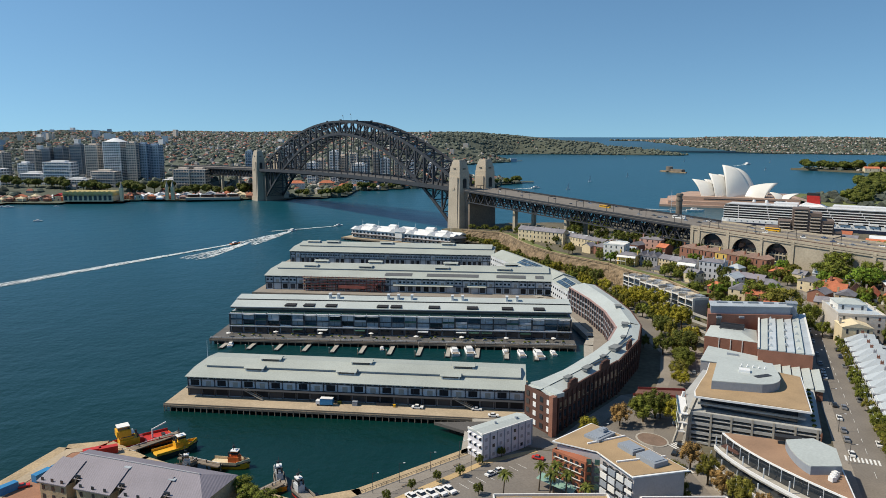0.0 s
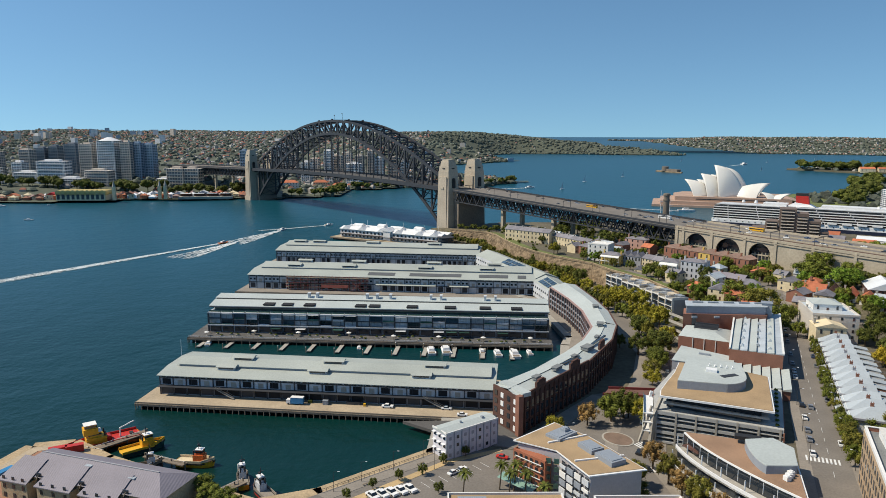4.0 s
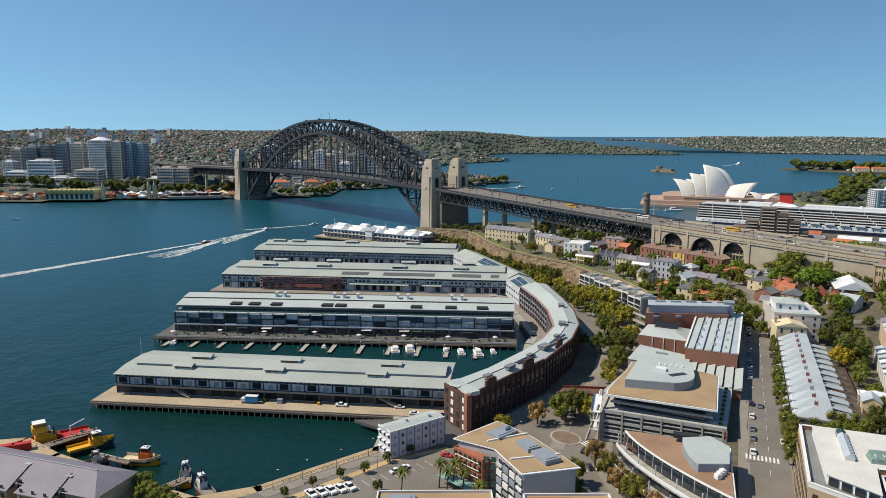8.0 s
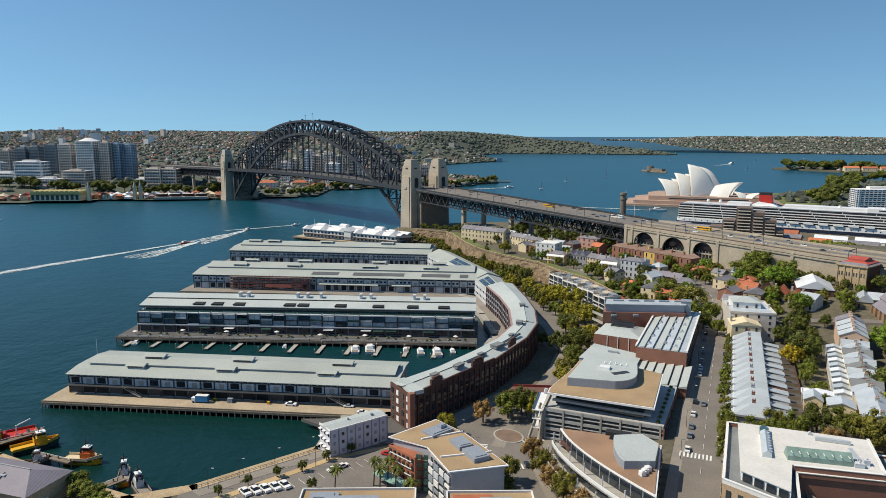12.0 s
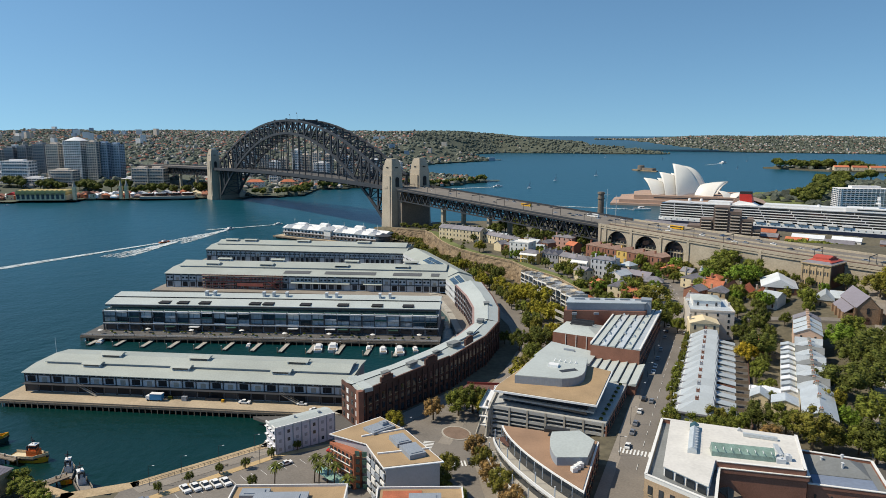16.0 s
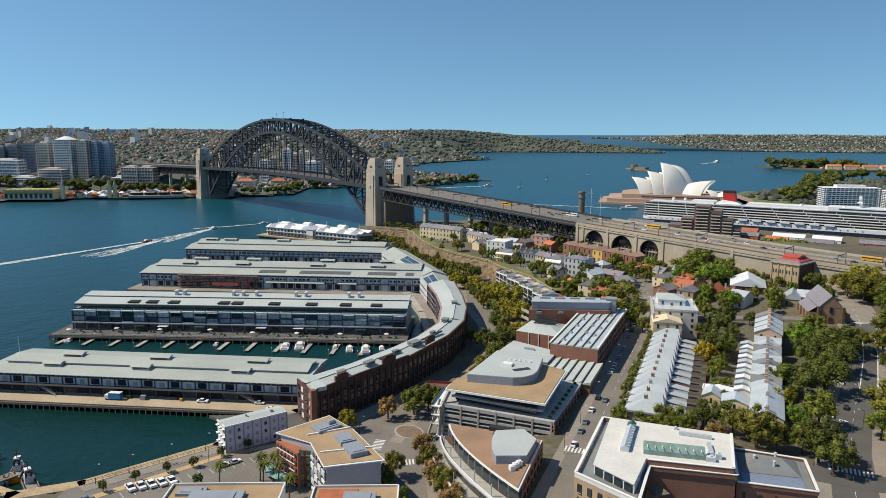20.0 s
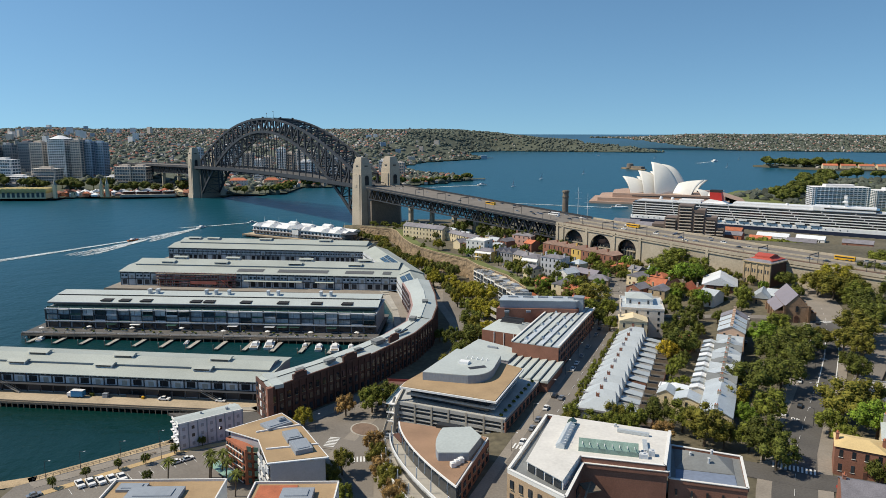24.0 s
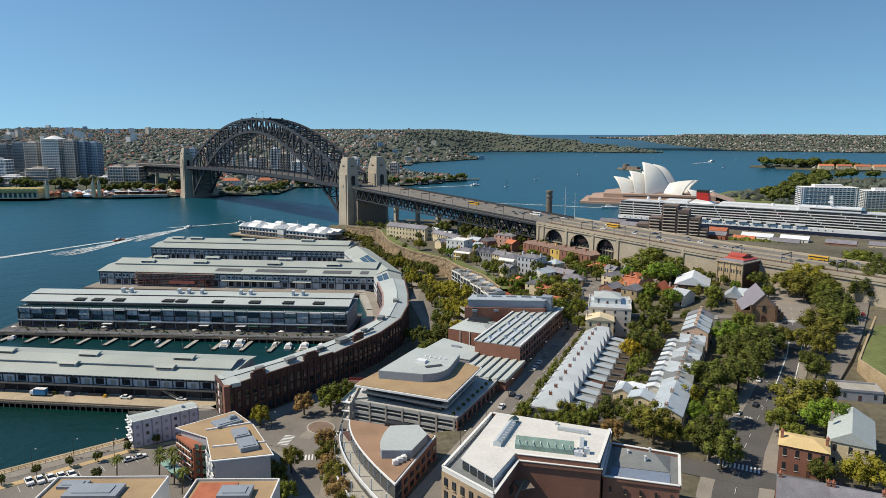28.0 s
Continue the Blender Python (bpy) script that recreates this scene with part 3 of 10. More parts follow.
# ---- viaduct with arches ----
def viaduct():
    """Rendered concrete retaining viaduct with arched openings, rail tracks and road on top."""
    v = thing("railway_viaduct", "pale concrete viaduct with arched openings below the roadway", "viaduct")
    pts = [Vector(p) for p in APP[1:]]
    norm = []
    for a, b in zip(pts, pts[1:]):
        w = Vector((a.y - b.y, b.x - a.x, 0)).normalized()
        norm.append(w if w.x > 0 else -w)
    mitre = [norm[0]] + [(p + q) / (1 + p.dot(q)) for p, q in zip(norm, norm[1:])] + [norm[-1]]
    for n, (a, b) in enumerate(zip(pts, pts[1:])):
        u = Vector((b.x - a.x, b.y - a.y, 0)).normalized()
        w = Vector((-u.y, u.x, 0))
        if w.x < 0:
            w = -w
        ma, mb, dn = mitre[n] * 24.5, mitre[n + 1] * 24.5, Vector((0, 0, 1))
        part("deck", Geo().add([a - ma - dn, a + ma - dn, b + mb - dn, b - mb - dn, a - ma, a + ma, b + mb, b - mb], BOXF), ROAD_PALE, v)
        wa, wb = a - ma, b - mb
        L = (b - a).length
        part("parapet", Geo().beam(wa + Vector((0, 0, .6)), wb + Vector((0, 0, .6)), 0.7, 2.0), VIADUCT, v)
        part("cornice", Geo().beam(wa - Vector((0, 0, 1.4)), wb - Vector((0, 0, 1.4)), 1.6, 0.9), VIADUCT, v)
        fa, fb = a + ma, b + mb
        part("far_wall", Geo().sheet([(fa.x, fa.y, 0), (fb.x, fb.y, 0), (fb.x, fb.y, fb.z), (fa.x, fa.y, fa.z)]).beam(fa + Vector((0, 0, .6)), fb + Vector((0, 0, .6)), .6, 1.8), VIADUCT, v)
        # near face: pilasters, arches in the first stretch
        if n == 0:
            spans = [(10.2, 29.6), (37.5, 57.6), (64.6, 81.4)]
            g = Geo()
            zc = lambda s: lerp(a.z, b.z, s / L) - 1.0
            def quad(s0, s1, z0a, z0b, z1a, z1b):
                p, q = wa + (wb - wa) * (s0 / L), wa + (wb - wa) * (s1 / L)
                t = w * 1.4
                g.add([(p.x, p.y, z0a), (q.x, q.y, z0b), (q.x + t.x, q.y + t.y, z0b), (p.x + t.x, p.y + t.y, z0a), (p.x, p.y, z1a), (q.x, q.y, z1b), (q.x + t.x, q.y + t.y, z1b), (p.x + t.x, p.y + t.y, z1a)], BOXF)
            edge = 0.0
            for s0, s1 in spans:
                quad(edge, s0, 5, 5, zc(edge), zc(s0))
                r, m = (s1 - s0) / 2, (s0 + s1) / 2
                spring = zc(m) - r - 1.8
                for i in range(14):
                    t0, t1 = math.pi * (1 - i / 14), math.pi * (1 - (i + 1) / 14)
                    x0, x1 = m + r * math.cos(t0), m + r * math.cos(t1)
                    quad(x0, x1, spring + r * math.sin(t0), spring + r * math.sin(t1), zc(x0), zc(x1))
                edge = s1
                pm = wa + (wb - wa) * (m / L) + w * 5
                part("arch_infill", Geo().box((pm.x, pm.y, spring - 2), (r * 2, .6, 2 * r + 8), angle(wa, wb)), GLASS, v, "glazed infill set back in the arch")
                for i in range(-2, 3):
                    pq = pm + u * (i * r / 3) - w * .5
                    part("infill_column", Geo().box((pq.x, pq.y, spring - 4), (.6, .6, 10)), VIADUCT, v)
                pq = pm - w * .5
                part("infill_beam", Geo().box((pq.x, pq.y, spring - 1), (r * 2, .6, 1.0), angle(wa, wb)), VIADUCT, v)
            quad(edge, L, 5, 5, zc(edge), zc(L))
            part("near_wall", g, VIADUCT, v)
            for s in (2, 8, 33.5, 61, 85, 112, 140):
                p = wa + (wb - wa) * (s / L)
                part("pilaster", Geo().box((p.x, p.y, zc(s) / 2 + 3), (2.2, 1.6, zc(s) - 3), angle(wa, wb)), VIADUCT, v)
        else:
            part("near_wall", Geo().add([(wa.x, wa.y, 5), (wb.x, wb.y, 5), (wb.x, wb.y, wb.z), (wa.x, wa.y, wa.z)], [(0, 1, 2, 3)]), VIADUCT, v)
        # rail tracks and barriers on the near half, lanes on the far half
        for off in (-20, -18.4, -14, -12.4):
            part("rail", Geo().beam(a + w * off + Vector((0, 0, .12)), b + w * off + Vector((0, 0, .12)), 0.25, 0.25), BRICK_DARK, v)
        part("ballast", Geo().beam(a - w * 16 + Vector((0, 0, .03)), b - w * 16 + Vector((0, 0, .03)), 13, 0.1), TIMBER, v)
        for off in (-8.5, 6, 24):
            part("barrier", Geo().beam(a + w * off + Vector((0, 0, .5)), b + w * off + Vector((0, 0, .5)), 0.4, 1.0), VIADUCT, v)
        for i in range(int(L / 32)):
            c = a + (b - a) * ((i + .5) * 32 / L)
            part("gantry", Geo().tube(c - w * 23, c - w * 23 + Vector((0, 0, 7)), .18).tube(c - w * 9.4, c - w * 9.4 + Vector((0, 0, 7)), .18).beam(c - w * 23 + Vector((0, 0, 6.6)), c - w * 9.4 + Vector((0, 0, 6.6)), .3, .5), STEEL, v)
    return v


viaduct()

# ---- shell-roofed hall on its podium ----
OP = Vector((452, 1172, 0))
OU = Vector((0.95, -0.31, 0))   # along the halls, from the water end
OW = Vector((0.31, 0.95, 0))
opera = thing("opera_house", "white shell-roofed concert hall on a pink granite podium", "building", Matrix(((OU.x, OW.x, 0, OP.x), (OU.y, OW.y, 0, OP.y), (0, 0, 1, 0), (0, 0, 0, 1))))
part("podium", Geo().prism([(-85, -62), (118, -66), (124, 66), (-55, 66), (-88, 30)], 3, 9).prism([(-62, -50), (112, -54), (112, 58), (-50, 58), (-66, 20)], 9, 16), PODIUM, opera)
part("forecourt", Geo().prism([(-98, -70), (190, -74), (200, 74), (-60, 74), (-100, 36)], -2, 3.4), PODIUM, opera)
part("steps", Geo().extrude([(-50, 3.4), (50, 3.4), (50, 15), (-50, 15)], 112, 113).add([(113, -50, 15), (113, 50, 15), (150, 50, 3.4), (150, -50, 3.4)], [(0, 1, 2, 3)]), PODIUM, opera)
part("podium_window_band", Geo().box((30, -54.6, 12.5), (120, .8, 1.6)).box((20, -60, 7), (60, 6, 1.2)), GLASS, opera)


def sail(parent, foot_s, w, tip_s, tip_h, back_s, back_h, cy, base=15):
    """A pair of mirrored shell segments: feet at +-w, a raking tip and a ridge that falls to the back."""
    tip, back = Vector((tip_s, 0, tip_h)), Vector((back_s, 0, back_h))
    for sg in (-1, 1):
        foot = Vector((foot_s, sg * w, base))
        g, n = Geo(), 12
        for i in range(n + 1):
            for j in range(n + 1):
                u, v = i / n, j / n
                ridge = tip.lerp(back, v) + Vector(((back_s - tip_s) * .07, 0, abs(tip_h - back_h) * .27)) * math.sin(math.pi * v)
                p = foot.lerp(ridge, u)
                bulge = math.sin(math.pi * u) * 0.07 * (ridge - foot).length
                p += Vector((0, sg * bulge * .8, bulge * .75))
                if v < .5:
                    p.x -= math.sin(math.pi * u) * (1 - 2 * v) * 0.10 * (tip_s - foot_s)
                g.v.append(tuple(p + Vector((0, cy, 0))))
        for i in range(n):
            for j in range(n):
                a = i * (n + 1) + j
                q = (a, a + 1, a + n + 2, a + n + 1)
                g.f.append(q if sg > 0 else q[::-1])
        sh = part("shell", g, SHELL, parent, "white tiled shell", True)
        so = sh.modifiers.new("thick", "SOLIDIFY")
        so.thickness = 1.2
    a = part("glass_wall", Geo().add([(foot_s, cy - w * .9, base), (foot_s, cy + w * .9, base), (lerp(foot_s, tip_s, .6), cy, lerp(base, tip_h, .72))], [(0, 1, 2)]), GLASS, parent)


for cy, k, dx in ((-24, 1.0, 0), (26, 0.90, 15)):
    sail(opera, 5 * k + dx, 20 * k, -4 * k + dx, 13 + 53.5 * k, 47 * k + dx, 14, cy, 13)
    sail(opera, -12 * k + dx, 17 * k, -24 * k + dx, 13 + 39 * k, 27 * k + dx, 14, cy, 13)
    sail(opera, -33 * k + dx, 14 * k, -49 * k + dx, 13 + 29 * k, 4 * k + dx, 14, cy, 13)
    sail(opera, 60 * k + dx, 18 * k, 80 * k + dx, 13 + 26 * k, 13 * k + dx, 14, cy, 13)
sail(opera, 92, 10, 111, 25, 76, 13, -44, 12)
sail(opera, 78, 8, 68, 25, 94, 13, -44, 12)

# ---- finger wharves ----


def deck_on_piles(parent, x0, x1, y0, y1, z=3.0, pile_step=4.4, mat=None):
    part("deck", Geo().box(((x0 + x1) / 2, (y0 + y1) / 2, z - .35), (x1 - x0, y1 - y0, .7)), mat or DECK, parent)
    part("kerb_beam", Geo().box(((x0 + x1) / 2, y0 + .2, z + .12), (x1 - x0, .4, .35)).box(((x0 + x1) / 2, y0 - .15, z - .8), (x1 - x0, .3, .9)), TIMBER, parent)
    n = int((x1 - x0) / pile_step)
    pile = Geo().tube((0, 0, -3), (0, 0, z - .3), .24, n=6).mesh("pile", TIMBER)
    for i in range(n + 1):
        ob = part("pile", pile, TIMBER, parent)
        ob.location = (x0 + .4 + i * (x1 - x0 - .8) / n, y0 - .1, 0)
    for i in range(int((y1 - y0) / 4.4)):
        ob = part("pile", pile, TIMBER, parent)
        ob.location = (x0 + .2, y0 + 2 + i * 4.4, 0)
    # black block stands in for the shade among the piles
    part("under_shadow", Geo().box(((x0 + x1) / 2, (y0 + y1) / 2 + 1.5, .6), (x1 - x0 - 3, y1 - y0 - 3, 3.6)), BLACK, parent, "black block for the shade under the deck")


def gable_roof(parent, L, W, ze, zr, material, over=1.2, step=0.0, name="roof"):
    """Roof over 0..L by 0..W with the ridge along x; step raises the upper half like a clerestory."""
    zm = lerp(ze, zr, .5)
    part("upper_roof", Geo().extrude([(W * .27 - .5, zm + step - .1), (W / 2, zr + step), (W * .73 + .5, zm + step - .1), (W * .73 + .5, zm + step - .3), (W / 2, zr + step - .3), (W * .27 - .5, zm + step - .3)], 4.2, L - 1.4), material, parent)
    part("clerestory", Geo().extrude([(W * .27, zm - .3), (W * .27, zm + step - .2), (W / 2, zr + step - .3), (W * .73, zm + step - .2), (W * .73, zm - .3)], 5, L - 2), CLAD_GREY, parent)
    return part(name, Geo().extrude([(-over, ze - .25), (-over, ze), (W * .27, zm), (W * .73, zm), (W + over, ze), (W + over, ze - .25)], -.8, L + .8), material, parent)


def monitor(parent, x, y, z, L=9, W=4, H=1.7):
    """A small roof monitor with louvred face and a low gabled lid."""
    m = part("roof_monitor", Geo().box((x, y, z + H / 2 - .6), (L, W, H + 1.2)), PANEL_W, parent)
    part("monitor_lid", Geo().extrude([(y - W / 2 - .7, z + H), (y + W / 2 + .7, z + H), (y, z + H + .8)], x - L / 2 - .6, x + L / 2 + .6), ROOF, m)
    part("louvre", Geo().box((x, y - W / 2 - .05, z + H - .65), (L * .86, .15, .7)), GLASS, m)
    return m


def pier_shed(name, a, b, W, ze, zr, label, apron, bays, upper, back=8, left=6, deckm=None, small=False):
    """A two-storey timber cargo shed along a wharf: frame posts, panels, windows, awning, clerestory roof."""
    L = dist(a, b)
    d = thing(name + "_deck", "timber-piled wharf deck with concrete apron", "wharf", frame_at(a, b))
    deck_on_piles(d, -left, L + 2, -apron, W + back, 3.0, 8.0 if small else 2.7, deckm)
    s = thing(name, label, "wharf shed", frame_at(a, b, 3.0))
    H = ze - 3
    part("wall", Geo().box((L / 2, W / 2, H / 2), (L, W, H)), PANEL_W if small else RENDER_GREY, s)
    for x in (0, L):
        part("gable", Geo().add([(x, 0, H), (x, W, H), (x, W * .73, H + (zr - ze) / 2), (x, W * .27, H + (zr - ze) / 2)], [(0, 1, 2, 3)]), PANEL_W, s)
    r = gable_roof(s, L, W, H, H + zr - ze, ROOF, 1.4, 1.1)
    n = bays
    bw = L / n
    if not small:
        part("upper_wall", Geo().box((L / 2, -.02, H * .735), (L, .06, H * .5)), PANEL_W, s)
    mid = H * .47
    part("string_beam", Geo().box((L / 2, -.25, mid), (L, .5, .45)).box((L / 2, -.2, H - 1.25), (L, .4, .3)), STEEL, s)
    for i in range(n + 1):
        slab("post", STEEL, s, (i * bw, -.2, H / 2), (.3, .45, H))
    for i in range(n):
        x = (i + .5) * bw
        for q in range(2):
            slab("clerestory_pane", GLASS, s, (x + (q - .5) * bw * .44, -.12, H - .65), (bw * .3, .14, .75)) if not small else None
        if small:
            slab("clerestory_pane", GLASS, s, (x, -.12, H - .65), (bw * .7, .14, .75))
        if upper(i):
            slab("loading_door", PANEL_W, s, (x, -.14, mid + (H - mid - 1.4) / 2 + .1), (bw * .84, .2, H - mid - 1.6), label="pale painted loading door")
            slab("door_sheet", CONCRETE, s, (x + .2, -.28, mid + 1.5), (bw * .38, .1, 2.2))
        elif small:
            for q in (-.24, .24):
                slab("window", GLASS, s, (x + q * bw, -.05, mid + (H - mid) * .42), (bw * .26, .2, 1.3))
        else:
            # near-black panel puts the shade of an open bay onto the solid wall
            slab("window_recess", OPENING_SHADE, s, (x, -.05, mid + (H - mid - 1.4) / 2 + .1), (bw * .62, .2, H - mid - 2.2))
            slab("mullion", STEEL, s, (x - bw * .12, -.18, mid + (H - mid - 1.4) / 2 + .1), (.15, .1, H - mid - 2.0))
        slab("ground_opening", (PANEL_W if small and i % 5 in (1, 3) else OPENING_SHADE) if i % 3 else STEEL, s, (x, -.05, mid / 2), (bw * (.62 if small else .86), .2, mid - (1.3 if small else .8)), label="ground-floor bay panel, near-black ones painted as the shaded inside")
    return s, d, L, H, r

p1, d1, L1, H1, r1 = pier_shed("wharf_shed_near", (-113.8, 289.0), (33.2, 275.6), 31, 12, 14.6, "long pale metal-roofed cargo shed with white doors", 11.2, 24, lambda i: i % 2 == 1, back=4)
for x in (24, 66, 112):
    monitor(p1, x + 4, 7.6, H1 + 1.0, 8, 3.2, 1.4)
    monitor(p1, x + 9, 15.5, H1 + 3.0, 9, 3.6, 1.4)
for x in (22, 62, 104, 136):
    part("skylight", Geo().add([(x, 10.8, H1 + 2.55), (x + 10, 10.8, H1 + 2.55), (x + 10, 12.4, H1 + 2.86), (x, 12.4, H1 + 2.86)], [(0, 1, 2, 3)]), GLASS, p1)
part("awning", Geo().box((L1 / 2, -1.6, H1 * .47), (L1, 2.6, .18)), STEEL, p1)
for x in (26, 118):
    part("stair", Geo().beam((x, -1.4, H1 * .47), (x + 9, -2.6, .2), 1.4, .25).beam((x, -2.2, H1 * .47 + 1), (x + 9, -3.3, 1.2), .08).beam((x, -.8, H1 * .47 + 1), (x + 9, -1.9, 1.2), .08), CONCRETE, p1, "outside steel stair")
part("flagpole", Geo().tube((-3, 26, 0), (-3, 26, 17), .12, .06), WHITE, p1)

LOUVRE = surface("grey_louvre_blades", (0.10, 0.105, 0.11), 0.7, 0.0, 0.2, 0.3, 2.0, 0.3, ("Y", 0.5))
p3, d3, L3, H3, r3 = pier_shed("wharf_shed_third", (-137.3, 499.6), (73, 483.6), 50, 13.5, 18, "long pale-roofed wharf shed under repair with scaffolding", 13, 36, lambda i: i % 3 == 1, deckm=PAVING, small=True)
for x in (30, 72, 130, 176):
    monitor(p3, x, 17, H3 + 3.4, 10)
    monitor(p3, x + 6, 26, H3 + 5.2, 10)
for x0, x1 in ((89, 109), (120, 158), (171, 192), (199, 205)):
    part("louvre_strip", Geo().add([(x0, 3, H3 + .9), (x1, 3, H3 + .9), (x1, 9, H3 + 1.8), (x0, 9, H3 + 1.8)], [(0, 1, 2, 3)]), LOUVRE, p3, "long dark louvre strip in the roof")
for x0, x1 in ((96, 140), (150, 164)):
    part("awning", Geo().extrude([(-2.6, H3 * .5), (0, H3 * .5 + .7), (0, H3 * .5 + .5), (-2.6, H3 * .5 - .2)], x0, x1), ROOF, p3, "pale sloping awning")
scaff = thing("scaffolding", "red-brown scaffolding with plank levels along a shed", "scaffold", frame_at((-137.3, 499.6), (73, 483.6), 3.0))
for i in range(24):
    part("standard", Geo().tube((30 + i * 2.6, -3.4, 0), (30 + i * 2.6, -3.4, 11), .1, n=5).tube((30 + i * 2.6, -1.2, 0), (30 + i * 2.6, -1.2, 11), .1, n=5), RUST, scaff)
for z in (2.4, 4.8, 7.2, 9.6):
    part("plank_level", Geo().box((60, -2.3, z), (62, 2.4, .18)), TIMBER, scaff)
    part("guard_rail", Geo().box((60, -3.5, z + 1), (62, .1, .12)), RUST, scaff)
part("red_sheeting", Geo().box((66, -3.6, 3.6), (20, .1, 2.2)), RUST, scaff, "rust-red sheeting")
part("stair_flight", Geo().beam((78, -4, 0), (88, -4, 9), .8, .15).beam((88, -4, 0), (80, -4, 6), .8, .15), RUST, scaff, "orange stair flights")

p4, d4, L4, H4, r4 = pier_shed("wharf_shed_fourth", (-144.5, 606.5), (36, 588.7), 46, 13.5, 18, "long pale-roofed wharf shed with rows of small windows", 9, 40, lambda i: i % 9 == 1, deckm=PAVING, small=True)
for x in (16, 34, 84, 140):
    monitor(p4, x, 20, H4 + 4.4, 11)

# shore shed joining the wharves
def shore_shed(a, b, c, d_, z0, ze, zr, label):
    """A shed over the quad a-b (water side), d-c (road side), with ridge between."""
    s = thing("shore_shed", label, "wharf shed", pose(0, 0, z0))
    H = ze - z0
    m1, m2 = ((a[0] + d_[0]) / 2, (a[1] + d_[1]) / 2), ((b[0] + c[0]) / 2, (b[1] + c[1]) / 2)
    part("wall", Geo().prism([a, b, c, d_], 0, H), PANEL_W, s)
    g = Geo()
    R = H + zr - ze
    up = lambda p, z: (p[0], p[1], z)
    g.add([up(a, H + .1), up(b, H + .1), up(m2, R), up(m1, R)], [(0, 1, 2, 3)])
    g.add([up(d_, H + .1), up(c, H + .1), up(m2, R), up(m1, R)], [(3, 2, 1, 0)])
    g.add([up(a, H + .1), up(d_, H + .1), up(m1, R)], [(0, 1, 2)]).add([up(b, H + .1), up(c, H + .1), up(m2, R)], [(2, 1, 0)])
    part("roof", g, ROOF, s)
    n = int(dist(a, b) / 4)
    for i in range(n):
        k = (i + .5) / n
        x, y = lerp(a[0], b[0], k), lerp(a[1], b[1], k)
        for z in (H * .3, H * .72):
            slab("window", GLASS, s, (x, y, z), (1.7, .3, 1.3), angle(a, b))
    return s


ss1 = shore_shed((34, 588), (72, 486), (92, 496), (54, 600), 3, 13.5, 17.5, "pale-roofed shore shed with white walls and solar panels")
ss2 = shore_shed((72, 484), (79, 452), (96, 458), (91, 492), 3, 13.5, 17, "short white-walled shore shed with solar panels")
def solar_field(shed, a, b, m1, m2, ze, zr, k0, k1, h0, h1, n):
    """Rows of blue panels on the slope between eave a-b and ridge m1-m2."""
    def at(k, h):
        return (lerp(lerp(a[0], b[0], k), lerp(m1[0], m2[0], k), h), lerp(lerp(a[1], b[1], k), lerp(m1[1], m2[1], k), h), lerp(ze, zr, h) + .35)
    for i in range(n):
        p, q = lerp(k0, k1, (i + .06) / n), lerp(k0, k1, (i + .94) / n)
        for u, v in ((h0, lerp(h0, h1, .47)), (lerp(h0, h1, .53), h1)):
            part("solar_panel", Geo().add([at(p, u), at(q, u), at(q, v), at(p, v)], [(0, 1, 2, 3)]), GLASS_BLUE, shed, "blue solar panels")


solar_field(ss1, (34, 588), (72, 486), (44, 594), (82, 491), 10.6, 14.5, .42, .72, .3, .92, 5)
solar_field(ss2, (72, 484), (79, 452), (81.5, 488), (87.5, 455), 10.6, 14.0, .2, .85, .15, .9, 4)


# ---- apartment wharf with glass fronts ----
# pale base colour puts reflected sky and white curtains into the panes
PANE = glass_mat("sky_paled_glass", (0.44, 0.49, 0.53), .1)


